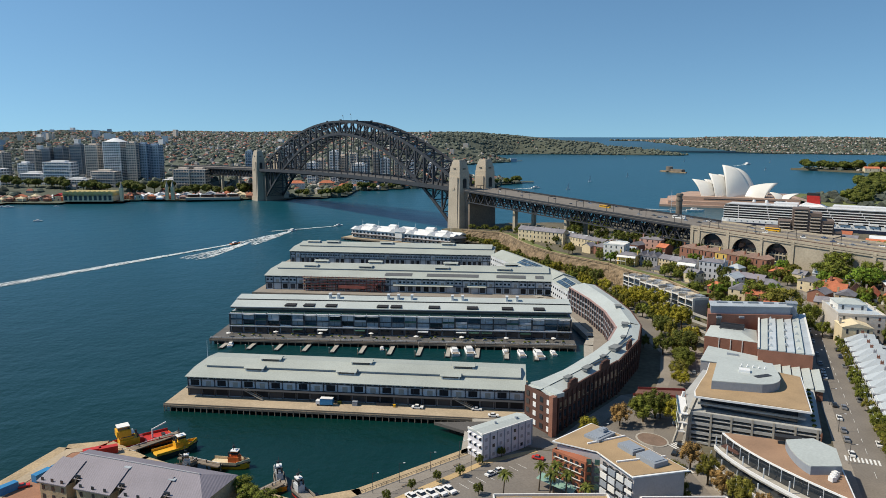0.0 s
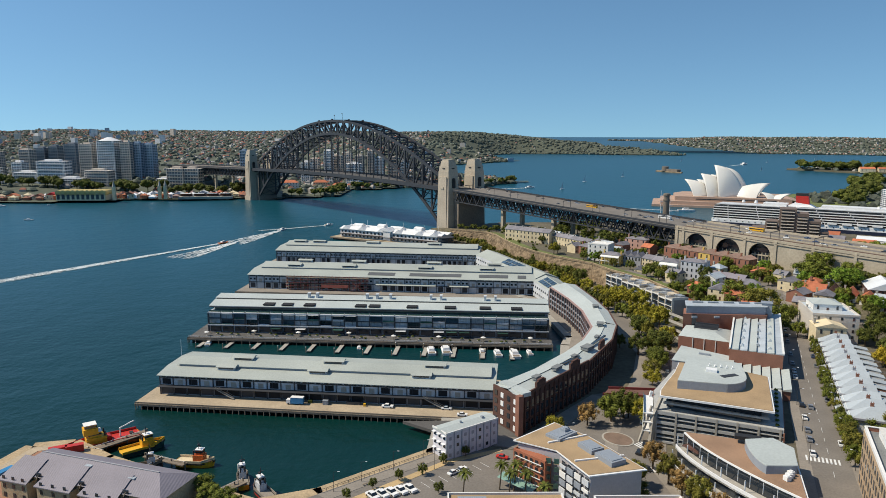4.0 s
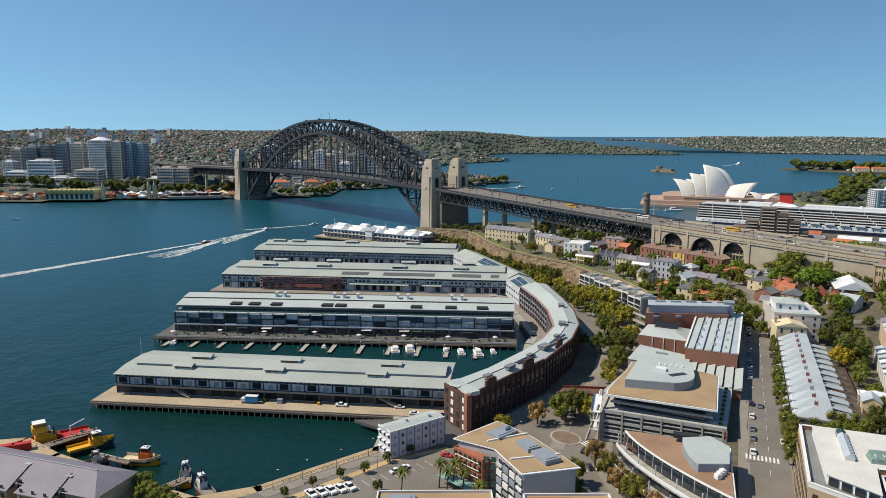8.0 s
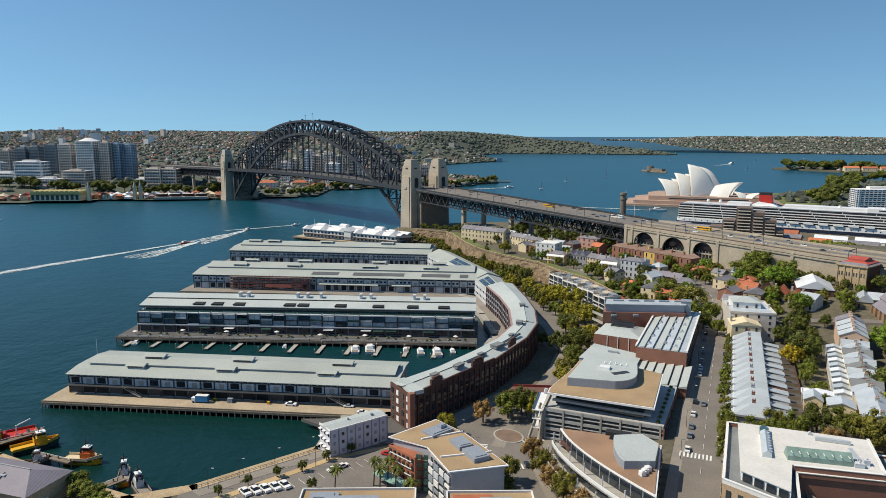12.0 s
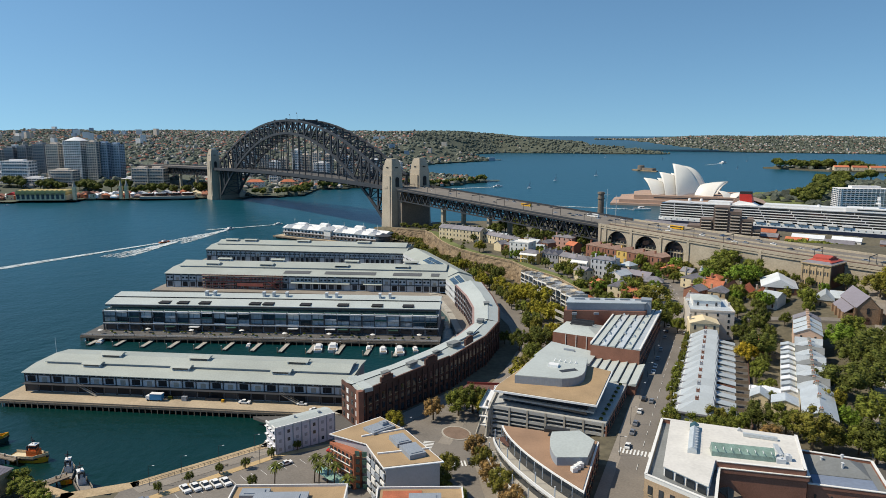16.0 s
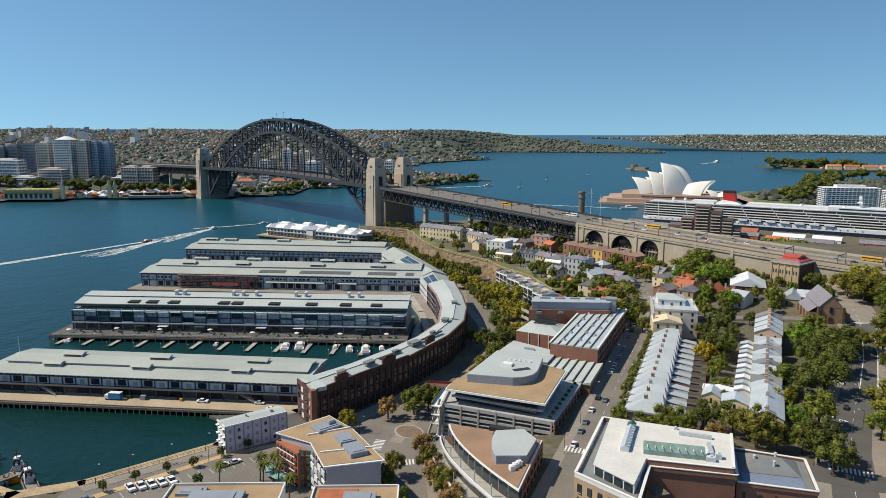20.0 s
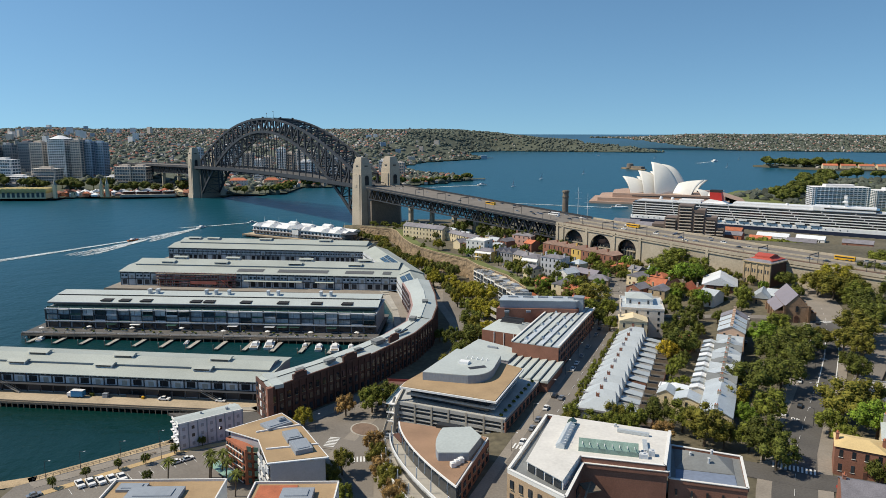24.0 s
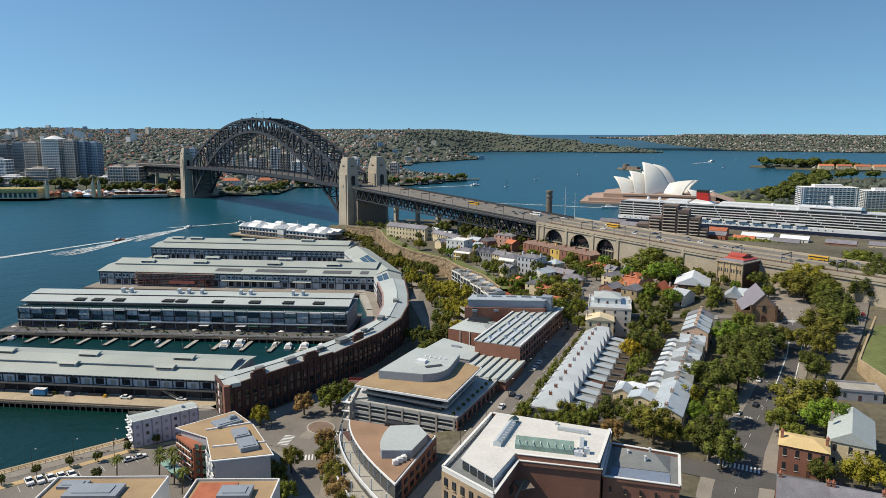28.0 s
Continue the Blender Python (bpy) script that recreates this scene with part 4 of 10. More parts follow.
def apartment_wharf():
    a, b = (-126.3, 385.6), (69, 377.2)
    L = dist(a, b)
    d = thing("apartment_wharf_deck", "timber-piled wharf deck below the apartments", "wharf", frame_at(a, b))
    deck_on_piles(d, -8, L + 2, -13, 42, mat=GREY_DECK)
    rail = thing("deck_railing", "low grey railing along the wharf edge", "railing", frame_at(a, b))
    part("top_rail", Geo().box((L / 2 - 3, -12.7, 4.1), (L + 9, .16, .14)), PANEL_W, rail)
    part("mid_rail", Geo().box((L / 2 - 3, -12.7, 3.6), (L + 9, .08, .08)), PANEL_W, rail)
    for k in range(34):
        slab("rail_post", TIMBER, rail, (-7 + k * (L + 8) / 33, -12.7, 3.55), (.25, .25, 1.2))
    s = thing("apartment_wharf", "long glass-fronted apartment building on a wharf, pale metal roofs", "apartment building", frame_at(a, b, 3.0))
    part("ground_floor", Geo().box((L / 2, 17, 2.1), (L, 34, 4.2)), RENDER_GREY, s)
    part("body", Geo().box((L / 2, 17, 8), (L, 33.4, 8)), CLAD_GREY, s)
    part("upper_storey", Geo().box((L / 2, 18.5, 13.2), (L - 3, 27, 3.4)), GLASS_GREEN, s)
    part("terrace_slab", Geo().box((L / 2, 17, 11.7), (L + 1, 36, .4)), PANEL_W, s)
    part("front_roof", Geo().extrude([(2.6, 14.9), (12.5, 16.6), (12.5, 16.2), (2.6, 14.5)], -1, L + 1), ROOF_BLUE, s)
    part("back_roof", Geo().extrude([(13, 17.2), (22, 18.0), (33, 15.0), (33, 14.6), (22, 17.5), (13, 16.2)], -1, L + 1), ROOF_BLUE, s)
    part("clerestory", Geo().box((L / 2, 12.9, 16.75), (L, .14, .8)), GLASS, s)
    part("gutter_gap", Geo().box((L / 2, 2.3, 14.3), (L + 1, .5, .5)), STEEL, s)
    bays = 27
    w = L / bays
    rnd = random.Random(4)
    for i in range(bays + 1):
        slab("frame_post", STEEL, s, (i * w, -1.2, 6.1), (.85 if i % 3 == 0 else .3, .6, 12.2))
    for i in range(bays):
        x = (i + .5) * w
        for f, z in enumerate((6.1, 9.6)):
            slab("glass_bay", ((GLASS, PANE, GLASS_BLUE, PANE), (PANE, WHITE, GLASS, PANE))[(i // 3) % 2][rnd.randrange(4)], s, (x, .25, z), (w * .93, .3, 3.0))
            if rnd.random() < .55:
                slab("balcony_front", rnd.choice((GLASS_BLUE, PANEL_W, GLASS_GREEN)), s, (x, -1.0, z - 1.1), (w * .9, .12, 1.05))
                slab("balcony_floor", CONCRETE, s, (x, -.5, z - 1.65), (w * .95, 1.2, .2))
            slab("mullion", STEEL, s, (x + w * rnd.uniform(-.2, .2), .05, z), (.12, .15, 3.0))
        slab("shopfront", GLASS, s, (x, -.1, 1.9), (w * .85, .2, 3.0))
        if rnd.random() < .35:
            slab("awning", rnd.choice((WHITE, PANEL_W, GLASS_GREEN)), s, (x, -2.2, 3.4), (w * .8, 3.2, .12))
        if rnd.random() < .3:
            slab("sunshade", WHITE, s, (x, -.9, 11.2), (w * .85, 1.8, .12))
        slab("terrace_rail", GLASS_GREEN, s, (x, .1, 12.4), (w * .96, .08, 1.0))
        slab("upper_mullion", STEEL, s, (i * w + 1, 4.9, 13.2), (.25, .25, 3.3))
    for z, y in ((4.62, -1.7), (11.75, -1.5)):
        part("slab_edge", Geo().box((L / 2, y, z), (L + 1, .35, .55)), PANEL_W, s, "pale floor slab edge")
    part("beam", Geo().box((L / 2, -.4, 4.3), (L, .8, .4)).box((L / 2, -.4, 7.9), (L, .7, .3)).box((L / 2, -.4, 11.5), (L, .8, .35)), STEEL, s)
    for x in (34, 45, 58, 88, 96, 118, 140, 160, 178):
        # shade of a notch in the roof, laid on as a near-black box
        part("roof_opening", Geo().box((x, 6.2, 15.72), (6.4, 5.4, .5)), OPENING_SHADE, s, "near-black patch for the shade of a sunken roof terrace")
    for x in (55, 60, 90, 96, 104, 128, 134, 160, 166):
        part("chimney", Geo().box((x, 17, 18.6), (1.2, 3, 2.8)).box((x, 17, 20.2), (1.7, 3.6, .3)), PANEL_W, s)
    return s


apartment_wharf()


def wharf_furniture():
    """Planters, parasols over tables, and bins along the open deck before the apartments."""
    rnd = random.Random(31)
    m = frame_at((-126.3, 385.6), (69, 377.2), 3.0)
    pole = Geo().tube((0, 0, 0), (0, 0, 2.6), .05, n=6).mesh("pole", STEEL)
    canopy = Geo().tube((0, 0, 2.3), (0, 0, 2.9), 1.5, .1, 8).mesh("canopy", RENDER_W)
    table = Geo().tube((0, 0, .7), (0, 0, .76), .7, n=10).tube((0, 0, 0), (0, 0, .7), .06, n=6).mesh("tabletop", TIMBER)
    box_ = Geo().box((0, 0, .35), (2.2, .8, .7)).mesh("trough", CONCRETE)
    for k in range(44):
        x = 3 + k * 4.35 + rnd.uniform(-1.5, 1.5)
        if k % 6:
            t = thing("planter", "concrete trough planter with green shrub", "planter", m @ pose(x, rnd.uniform(-11, -4), 0, 0, 0, rnd.uniform(-10, 10)), "deck planters")
            part("trough", box_, CONCRETE, t)
            sh = part("shrub", CLUMP, LEAF, t)
            sh.location, sh.scale = (0, 0, 1.1), (1.0, .6, .6)
        else:
            t = thing("parasol", "white parasol over a round deck table", "parasol", m @ pose(x, rnd.uniform(-9, -4), 0), "deck parasols")
            part("pole", pole, STEEL, t)
            part("canopy", canopy, WHITE if k % 12 else PANEL_W, t)
            tb = thing("deck_table", "round timber table under a parasol", "table", m @ pose(x, -3.2, 0), "deck tables")
            part("tabletop", table, TIMBER, tb)

# ---- curved shore building ----
INNER = [(80, 446), (86.5, 415), (90, 385), (89, 351), (80, 328), (68, 308), (51, 284), (32.6, 264)]
OUTER = [(97, 452), (102, 412), (104, 383), (102, 354), (94, 328), (76, 294), (60, 274), (41.6, 250)]

PINK = surface("faded_pink_render", (0.33, 0.22, 0.20), .85, 0, .2, .2, 2, .15)


def curved_building():
    s = thing("curved_brick_warehouse", "long curved brown-brick warehouse with pale metal roof", "warehouse", pose(0, 0, 3))
    n = len(INNER)
    for i in range(n - 1):
        q = [INNER[i], INNER[i + 1], OUTER[i + 1], OUTER[i]]
        part("wall", Geo().prism(q, 0, 15), BRICK_DARK if i >= 3 else PANEL_W, s)
        h = 15.9 if i < 3 else 15.4
        g = Geo()
        mid = [((INNER[j][0] * .45 + OUTER[j][0] * .55), (INNER[j][1] * .45 + OUTER[j][1] * .55)) for j in (i, i + 1)]
        g.add([(*INNER[i], 15), (*INNER[i + 1], 15), (*mid[1], h + 1.1), (*mid[0], h + 1.1)], [(0, 1, 2, 3)])
        g.add([(*OUTER[i], 15), (*OUTER[i + 1], 15), (*mid[1], h + .8), (*mid[0], h + .8)], [(3, 2, 1, 0)])
        part("roof", g, ROOF_BLUE, s)
        # road front: piers, arched windows in three rows, parapet
        L = dist(OUTER[i], OUTER[i + 1])
        m = frame_at(OUTER[i + 1], OUTER[i], 0)
        ang = angle(OUTER[i + 1], OUTER[i])
        part("parapet", Geo().box((0, 0, 0), (L, .7, 1.3), 0, m @ pose(L / 2, 0, 14.6 if i < 5 else 15.3)), BRICK_DARK, s)
        k = max(2, int(L / 3.6))
        for j in range(k):
            p = m @ Vector(((j + .5) * L / k, -.06, 0))
            for z, hh in ((2.2, 3.0), (6.6, 2.6), (10.8, 2.8)):
                slab("window", GLASS, s, (p.x, p.y, z), (1.5, .3, hh), ang)
                if z > 10:
                    slab("sill", SANDSTONE, s, (p.x, p.y, z - hh / 2 - .1), (1.8, .5, .18), ang)
            pp = m @ Vector((j * L / k, -.2, 7.6))
            slab("brick_pier", BRICK_DARK, s, pp, (.8, .7, 15.2), ang)
        if i < 4:
            m2 = frame_at(INNER[i], INNER[i + 1], 0)
            L2 = dist(INNER[i], INNER[i + 1])
            a2 = angle(INNER[i], INNER[i + 1])
            k = max(2, int(L2 / 4))
            for j in range(k):
                p = m2 @ Vector(((j + .5) * L2 / k, -.3, 0))
                for z in (4.8, 8.1, 11.4):
                    slab("balcony", CLAD_GREY, s, (p.x, p.y, z - 1.2), (L2 / k * .8, 1.5, .7), a2)
                    slab("glazing", GLASS, s, (p.x, p.y, z + .7), (L2 / k * .85, .9, 2.0), a2)
                slab("shopfront", GLASS, s, (p.x, p.y, 1.7), (L2 / k * .8, .8, 2.8), a2)
                pp = m2 @ Vector((j * L2 / k, -.5, 7.2))
                slab("brick_pier", PINK, s, pp, (.45, 1.4, 14.4), a2)
            part("eave_beam", Geo().box((0, 0, 0), (L2, 1.6, .5), 0, m2 @ pose(L2 / 2, -.4, 14.4)), PINK, s, "pink eave beam")
    # gabled parapets on the road front and plant boxes on the roof
    for j, w, h in ((5, 8, 2.4), (6, 7, 2.0), (4, 8, 3.0)):
        m = frame_at(OUTER[j + 1], OUTER[j], 0)
        L = dist(OUTER[j], OUTER[j + 1])
        part("curved_gable", Geo().box((0, 0, 0), (w, .9, h), 0, m @ pose(L * .5, -.1, 16.2 + h / 2)).box((0, 0, 0), (w * .6, .9, 1), 0, m @ pose(L * .5, -.1, 16.4 + h)), BRICK_DARK, s)
    for (x, y), rz, sz in (((78, 308), 50, (6, 3.6, 1.4)), ((60, 280), 52, (5, 2.2, 1.2)), ((92, 348), 75, (4, 3, 1.4)), ((97, 385), 88, (4, 3, 1.4)), ((50, 268), 48, (3.5, 2, 1.2)), ((70, 296), 50, (3, 1.6, .9)), ((86, 326), 60, (3, 1.6, .9))):
        part("roof_plant", Geo().box((x, y, 17 + sz[2] / 2 - .6), sz, rz).box((x, y, 17 + sz[2] + .1 - .6), (sz[0] + .5, sz[1] + .5, .25), rz), GREY_MEMBRANE, s)
    part("long_skylight", Geo().box((84, 318, 16.9), (24, 1.0, .6), 58).box((68, 292, 16.6), (14, .9, .5), 50), GLASS, s)
    # end front, brick with white panels
    a, b = INNER[-1], OUTER[-1]
    m, L, ang = frame_at(a, b, 0), dist(a, b), angle(a, b)
    part("end_front", Geo().box((0, 0, 0), (L, .6, 15.6), 0, m @ pose(L / 2, -.1, 7.8)), BRICK_DARK, s)
    part("roof_terrace", Geo().box((0, 0, 0), (L - 1, 4, 1.6), 0, m @ pose(L / 2, 4, 15.6)), ROOF_BLUE, s)
    for j in range(4):
        for z in (2.2, 6.0, 9.6, 13.0):
            p = m @ Vector(((j + .5) * L / 4, -.45, z))
            slab("panel" if (j % 2) else "window", WHITE if j % 2 else GLASS, s, p, (1.8, .3, 2.0), ang)
    p = m @ Vector((L, 0, 8))
    slab("corner_pier", BRICK, s, p, (2.2, 2.2, 16.4), ang)
    return s


curved_building()

# ---- houses ----
HOMES = []


def house(name, label, x, y, z, L, W, H, rz=0.0, rise=2.5, walls=None, roof=None, kind="gable", floors=2, bays=3, chimneys=1, group="", sides=True, hood=0.0, porch=False, category="house"):
    """A house: walls, pitched roof with its ridge along x (or y, for 'cross'), windows with sills, door, chimneys."""
    walls, roof = walls or RENDER_CREAM, roof or SLATE
    mid = pose(x, y, 0, 0, 0, rz) @ Vector((L / 2, W / 2, 0))
    HOMES.append((mid.x, mid.y, max(L, W) / 2))
    h = thing(name, label, category, pose(x, y, z, 0, 0, rz), group)
    part("wall", Geo().box((L / 2, W / 2, H / 2 - 1), (L, W, H + 2)), walls, h)
    g, o = Geo(), 0.35
    if kind == "gable":
        g.extrude([(-o, H - .1), (W / 2, H + rise), (W + o, H - .1), (W + o, H - .35), (W / 2, H + rise - .3), (-o, H - .35)], -o, L + o)
        part("gable_end", Geo().add([(0.02, 0, H), (0.02, W, H), (0.02, W / 2, H + rise - .3)], [(2, 1, 0)]).add([(L - .02, 0, H), (L - .02, W, H), (L - .02, W / 2, H + rise - .3)], [(0, 1, 2)]), walls, h)
    elif kind == "cross":
        g.add([(-o, -o, H), (L / 2, -o, H + rise), (L + o, -o, H), (-o, W + o, H), (L / 2, W + o, H + rise), (L + o, W + o, H)], [(0, 3, 4, 1), (1, 4, 5, 2), (0, 1, 2), (5, 4, 3), (0, 2, 5, 3)])
        part("gable_end", Geo().add([(0, -.02, H - .05), (L, -.02, H - .05), (L / 2, -.02, H + rise * .93)], [(0, 1, 2)]), walls, h)
    elif kind == "hip":
        i = min(L, W) * .42
        g.add([(-o, -o, H), (L + o, -o, H), (L + o, W + o, H), (-o, W + o, H), (i, W / 2, H + rise), (L - i, W / 2, H + rise)], [(0, 1, 5, 4), (1, 2, 5), (2, 3, 4, 5), (3, 0, 4), (3, 2, 1, 0)])
    elif kind == "flat":
        g.box((L / 2, W / 2, H + .1), (L + .3, W + .3, .3))
        part("parapet", Geo().box((L / 2, 0, H + .5), (L + .4, .4, .9)).box((0, W / 2, H + .5), (.4, W, .9)).box((L, W / 2, H + .5), (.4, W, .9)).box((L / 2, W, H + .5), (L + .4, .4, .9)), walls, h)
    part("roof", g, roof, h)
    fh = H / floors
    for f in range(floors):
        zc = (f + .55) * fh
        for i in range(bays):
            xc = (i + .5) * L / bays
            if f == 0 and i == bays // 2:
                slab("door", BRICK_DARK, h, (xc, -.03, 1.1), (1.1, .14, 2.2))
            else:
                w_ = slab("window", GLASS, h, (xc, -.02, zc), (1.0, .14, fh * .5))
                if y < 225:
                    slab("sill", RENDER_W, h, (xc, -.08, zc - fh * .27), (1.3, .25, .12))
        if sides:
            n = max(1, int(W / (5.5 if y < 330 else 8)))
            for i in range(n):
                slab("window", GLASS, h, (-.02 if rz > 20 else L + .02, (i + .5) * W / n, zc), (.14, .95, fh * .48))
    for c in range(chimneys):
        xc = (.6 if chimneys == 1 else c * (L - 1.2) / max(1, chimneys - 1) + .6)
        zt = H + rise + .8 if kind != "flat" else H + 2
        ch = part("chimney", Geo().box((xc, W / 2, zt - 1.2), (.9, 1.3, 2.6)).box((xc, W / 2, zt + .15), (1.1, 1.5, .2)), CONCRETE if walls in (RENDER_W, RENDER_CREAM) else walls, h)
        if y < 300:
            part("chimney_pot", Geo().tube((xc, W / 2 - .3, zt + .2), (xc, W / 2 - .3, zt + .8), .18, .15).tube((xc, W / 2 + .3, zt + .2), (xc, W / 2 + .3, zt + .8), .18, .15), TILE_RED, ch)
    if porch:
        part("verandah", Geo().box((L / 2, -1, H * .5), (L, 2, .2)).extrude([(-2, H * .86), (0, H * .98), (0, H * .94), (-2, H * .82)], 0, L), RENDER_W, h)
        for i in range(bays + 1):
            slab("verandah_post", RENDER_W, h, (i * L / bays, -1.9, H * .43), (.16, .16, H * .86))
    return h


# stone retaining cliff below the upper street
def cliff():
    c = thing("sandstone_cliff", "cut sandstone cliff with weathered masonry wall and parapet", "cliff", kind="structure")
    line = [(9, 749), (30, 727), (47, 710), (55, 685), (60, 660), (66, 634), (74, 608), (84, 586), (95, 568), (109, 550), (123, 533), (131, 508), (150, 472), (160, 436)]
    rnd = random.Random(11)
    rows = 8
    for a, b in zip(line, line[1:]):
        L, n = dist(a, b), max(3, int(dist(a, b) / 2.6))
        m = frame_at(a, b)
        g, path = Geo(), Geo()
        brow = []
        for i in range(n + 1):
            q = m @ Vector((i * L / n, 12, 0))
            brow.append(land(q.x, q.y) + .4)
        for j in range(rows + 1):
            for i in range(n + 1):
                z = lerp(1.5, brow[i], j / rows)
                p = m @ Vector((i * L / n, 1.2 - .14 * (rows - j) + (rnd.uniform(-.45, .45) if 0 < i < n and j < rows else 0), z))
                g.v.append((p.x, p.y, z))
        for j in range(rows):
            for i in range(n):
                q = j * (n + 1) + i
                g.f.append((q, q + 1, q + n + 2, q + n + 1))
        part("rock_face", g, CLIFF_ROCK, c)
        for i in range(n):
            p = [m @ Vector((x, y, 0)) for x, y in ((i * L / n, 1), ((i + 1) * L / n, 1), ((i + 1) * L / n, 12), (i * L / n, 12))]
            path.add([(p[0].x, p[0].y, brow[i]), (p[1].x, p[1].y, brow[i + 1]), (p[2].x, p[2].y, brow[i + 1] - .1), (p[3].x, p[3].y, brow[i] - .1)], [(0, 1, 2, 3)])
        part("brow_path", path, GRASS, c, "grassed ledge along the cliff top")
        e0, e1 = m @ Vector((0, 1.1, brow[0] + .55)), m @ Vector((L, 1.1, brow[n] + .55))
        part("parapet_wall", Geo().beam(tuple(e0), tuple(e1), .6, 1.3), CLIFF_ROCK, c)
        part("coping", Geo().beam((e0.x, e0.y, e0.z + .75), (e1.x, e1.y, e1.z + .75), .8, .2), SANDSTONE, c)


cliff()

# houses along the cliff
for i in range(6):
    house("stone_terrace_house", "stone-fronted terrace house with grey slate roof", 64 + i * 6.5, 662 - i * 4.9, 14.2, 7.9, 11, 12.4, -36, 3.0, RENDER_CREAM, SLATE, floors=3, bays=2, group="cliff-top terrace")
for i in range(6):
    house("cottage", "low cream cottage with slate roof and verandah", 107 + i * 4.3, 638 - i * 6.6, 14.5, 8.0, 9, 9.2, -56, 2.4, RENDER_CREAM, SLATE, floors=2, bays=2, group="cliff-top cottages")
house("white_corner_house", "plain white rendered four-storey house with flat roof", 124, 556, 14.5, 17, 14, 14.5, -32, 1, RENDER_W, RENDER_W, "flat", 4, 4, 0)
house("yellow_house", "yellow rendered house with slate roof and dark verandah", 131, 537, 14.5, 15, 11, 9.5, -34, 2, RENDER_YELLOW, SLATE, "hip", 3, 4, 2, porch=True)
for i in range(3):
    house("grey_gabled_house", "grey stone house with white-edged gables", 147 + i * 4.2, 536 - i * 3.2, 14.5, 5.2, 10, 9, -38, 3, RENDER_GREY, SLATE, "cross", 2, 2, 1, group="gabled row")
for i in range(3):
    house("cream_terrace_house", "cream rendered terrace house with slate roof", 160 + i * 5.4, 525 - i * 7.4, 14.5, 9, 10, 9, -54, 2.6, RENDER_CREAM, SLATE, "gable", 3, 3, 1, group="cream terrace")
house("cream_annex", "small cream gabled annex in front of a terrace", 150, 508, 13.5, 6, 7, 4.5, -40, 2.4, RENDER_CREAM, SLATE, "cross", 1, 2, 0)
house("cream_annex", "small cream gabled annex in front of a terrace", 160, 498, 13.5, 6, 7, 4.5, -40, 2.4, RENDER_CREAM, SLATE, "cross", 1, 2, 0)
house("white_hotel", "white hotel with balconies and grey hipped roof", 164, 492, 13.5, 13, 13, 13.5, -37, 2, RENDER_W, SLATE, "hip", 3, 4, 2, porch=True)
house("white_terrace", "pale grey terrace with parapet and dark windows", 176, 483, 13, 16, 14, 16, -37, 1.6, surface("dove_grey_render", (0.50, 0.51, 0.53), .8, 0, .12, .2, 2, .1), SLATE, "hip", 4, 5, 3)
house("pink_corner_house", "pink rendered corner house with parapet", 166, 606, 15.5, 20, 14, 11, -40, 2, surface("pink_render", (0.50, 0.30, 0.24), .8, 0, .15, .2, 2, .15), SLATE, "hip", 3, 4, 3)
for i in range(7):
    house("brick_terrace_house", "red-brick terrace house with pale tiled roof" if i != 3 else "ochre terrace house with pale tiled roof", 188 + i * 6.4, 563 - i * 8.6, 14.4, 10.2, 11, 11.6, -53.5, 2.4, BRICK if i != 3 else RENDER_YELLOW, surface("pale_clay_tiles", (0.34, 0.22, 0.17), .85, 0, .25, .3, 3, .3, rnd=.1), "cross", 2, 2, 1, group="brick terrace")
house("pale_yellow_cottage", "low cottage with pale yellow hipped roof", 237, 514, 16, 13, 10, 5, -48, 2.5, RENDER_CREAM, surface("pale_yellow_roof", (0.60, 0.52, 0.33), .7, 0, .12, .2, 2, .2), "hip", 1, 4, 1)
for i in range(3):
    house("purple_roofed_terrace", "brick terrace with purple-grey slate roof", 192 + i * 6, 476 - i * 6.2, 14.5, 9, 9, 6.5, -46, 2.6, BRICK_DARK, PURPLE_SLATE, "gable", 2, 3, 1, group="slate terrace")
house("stone_corner_house", "dark sandstone house with hipped slate roof", 203, 449, 13.5, 14, 11, 6.5, -20, 3, SANDSTONE, SLATE, "hip", 2, 4, 2)

# town houses at the foot of the cliff
TOWN = surface("sand_render", (0.56, 0.48, 0.36), .85, 0, .2, .2, 2, .15)
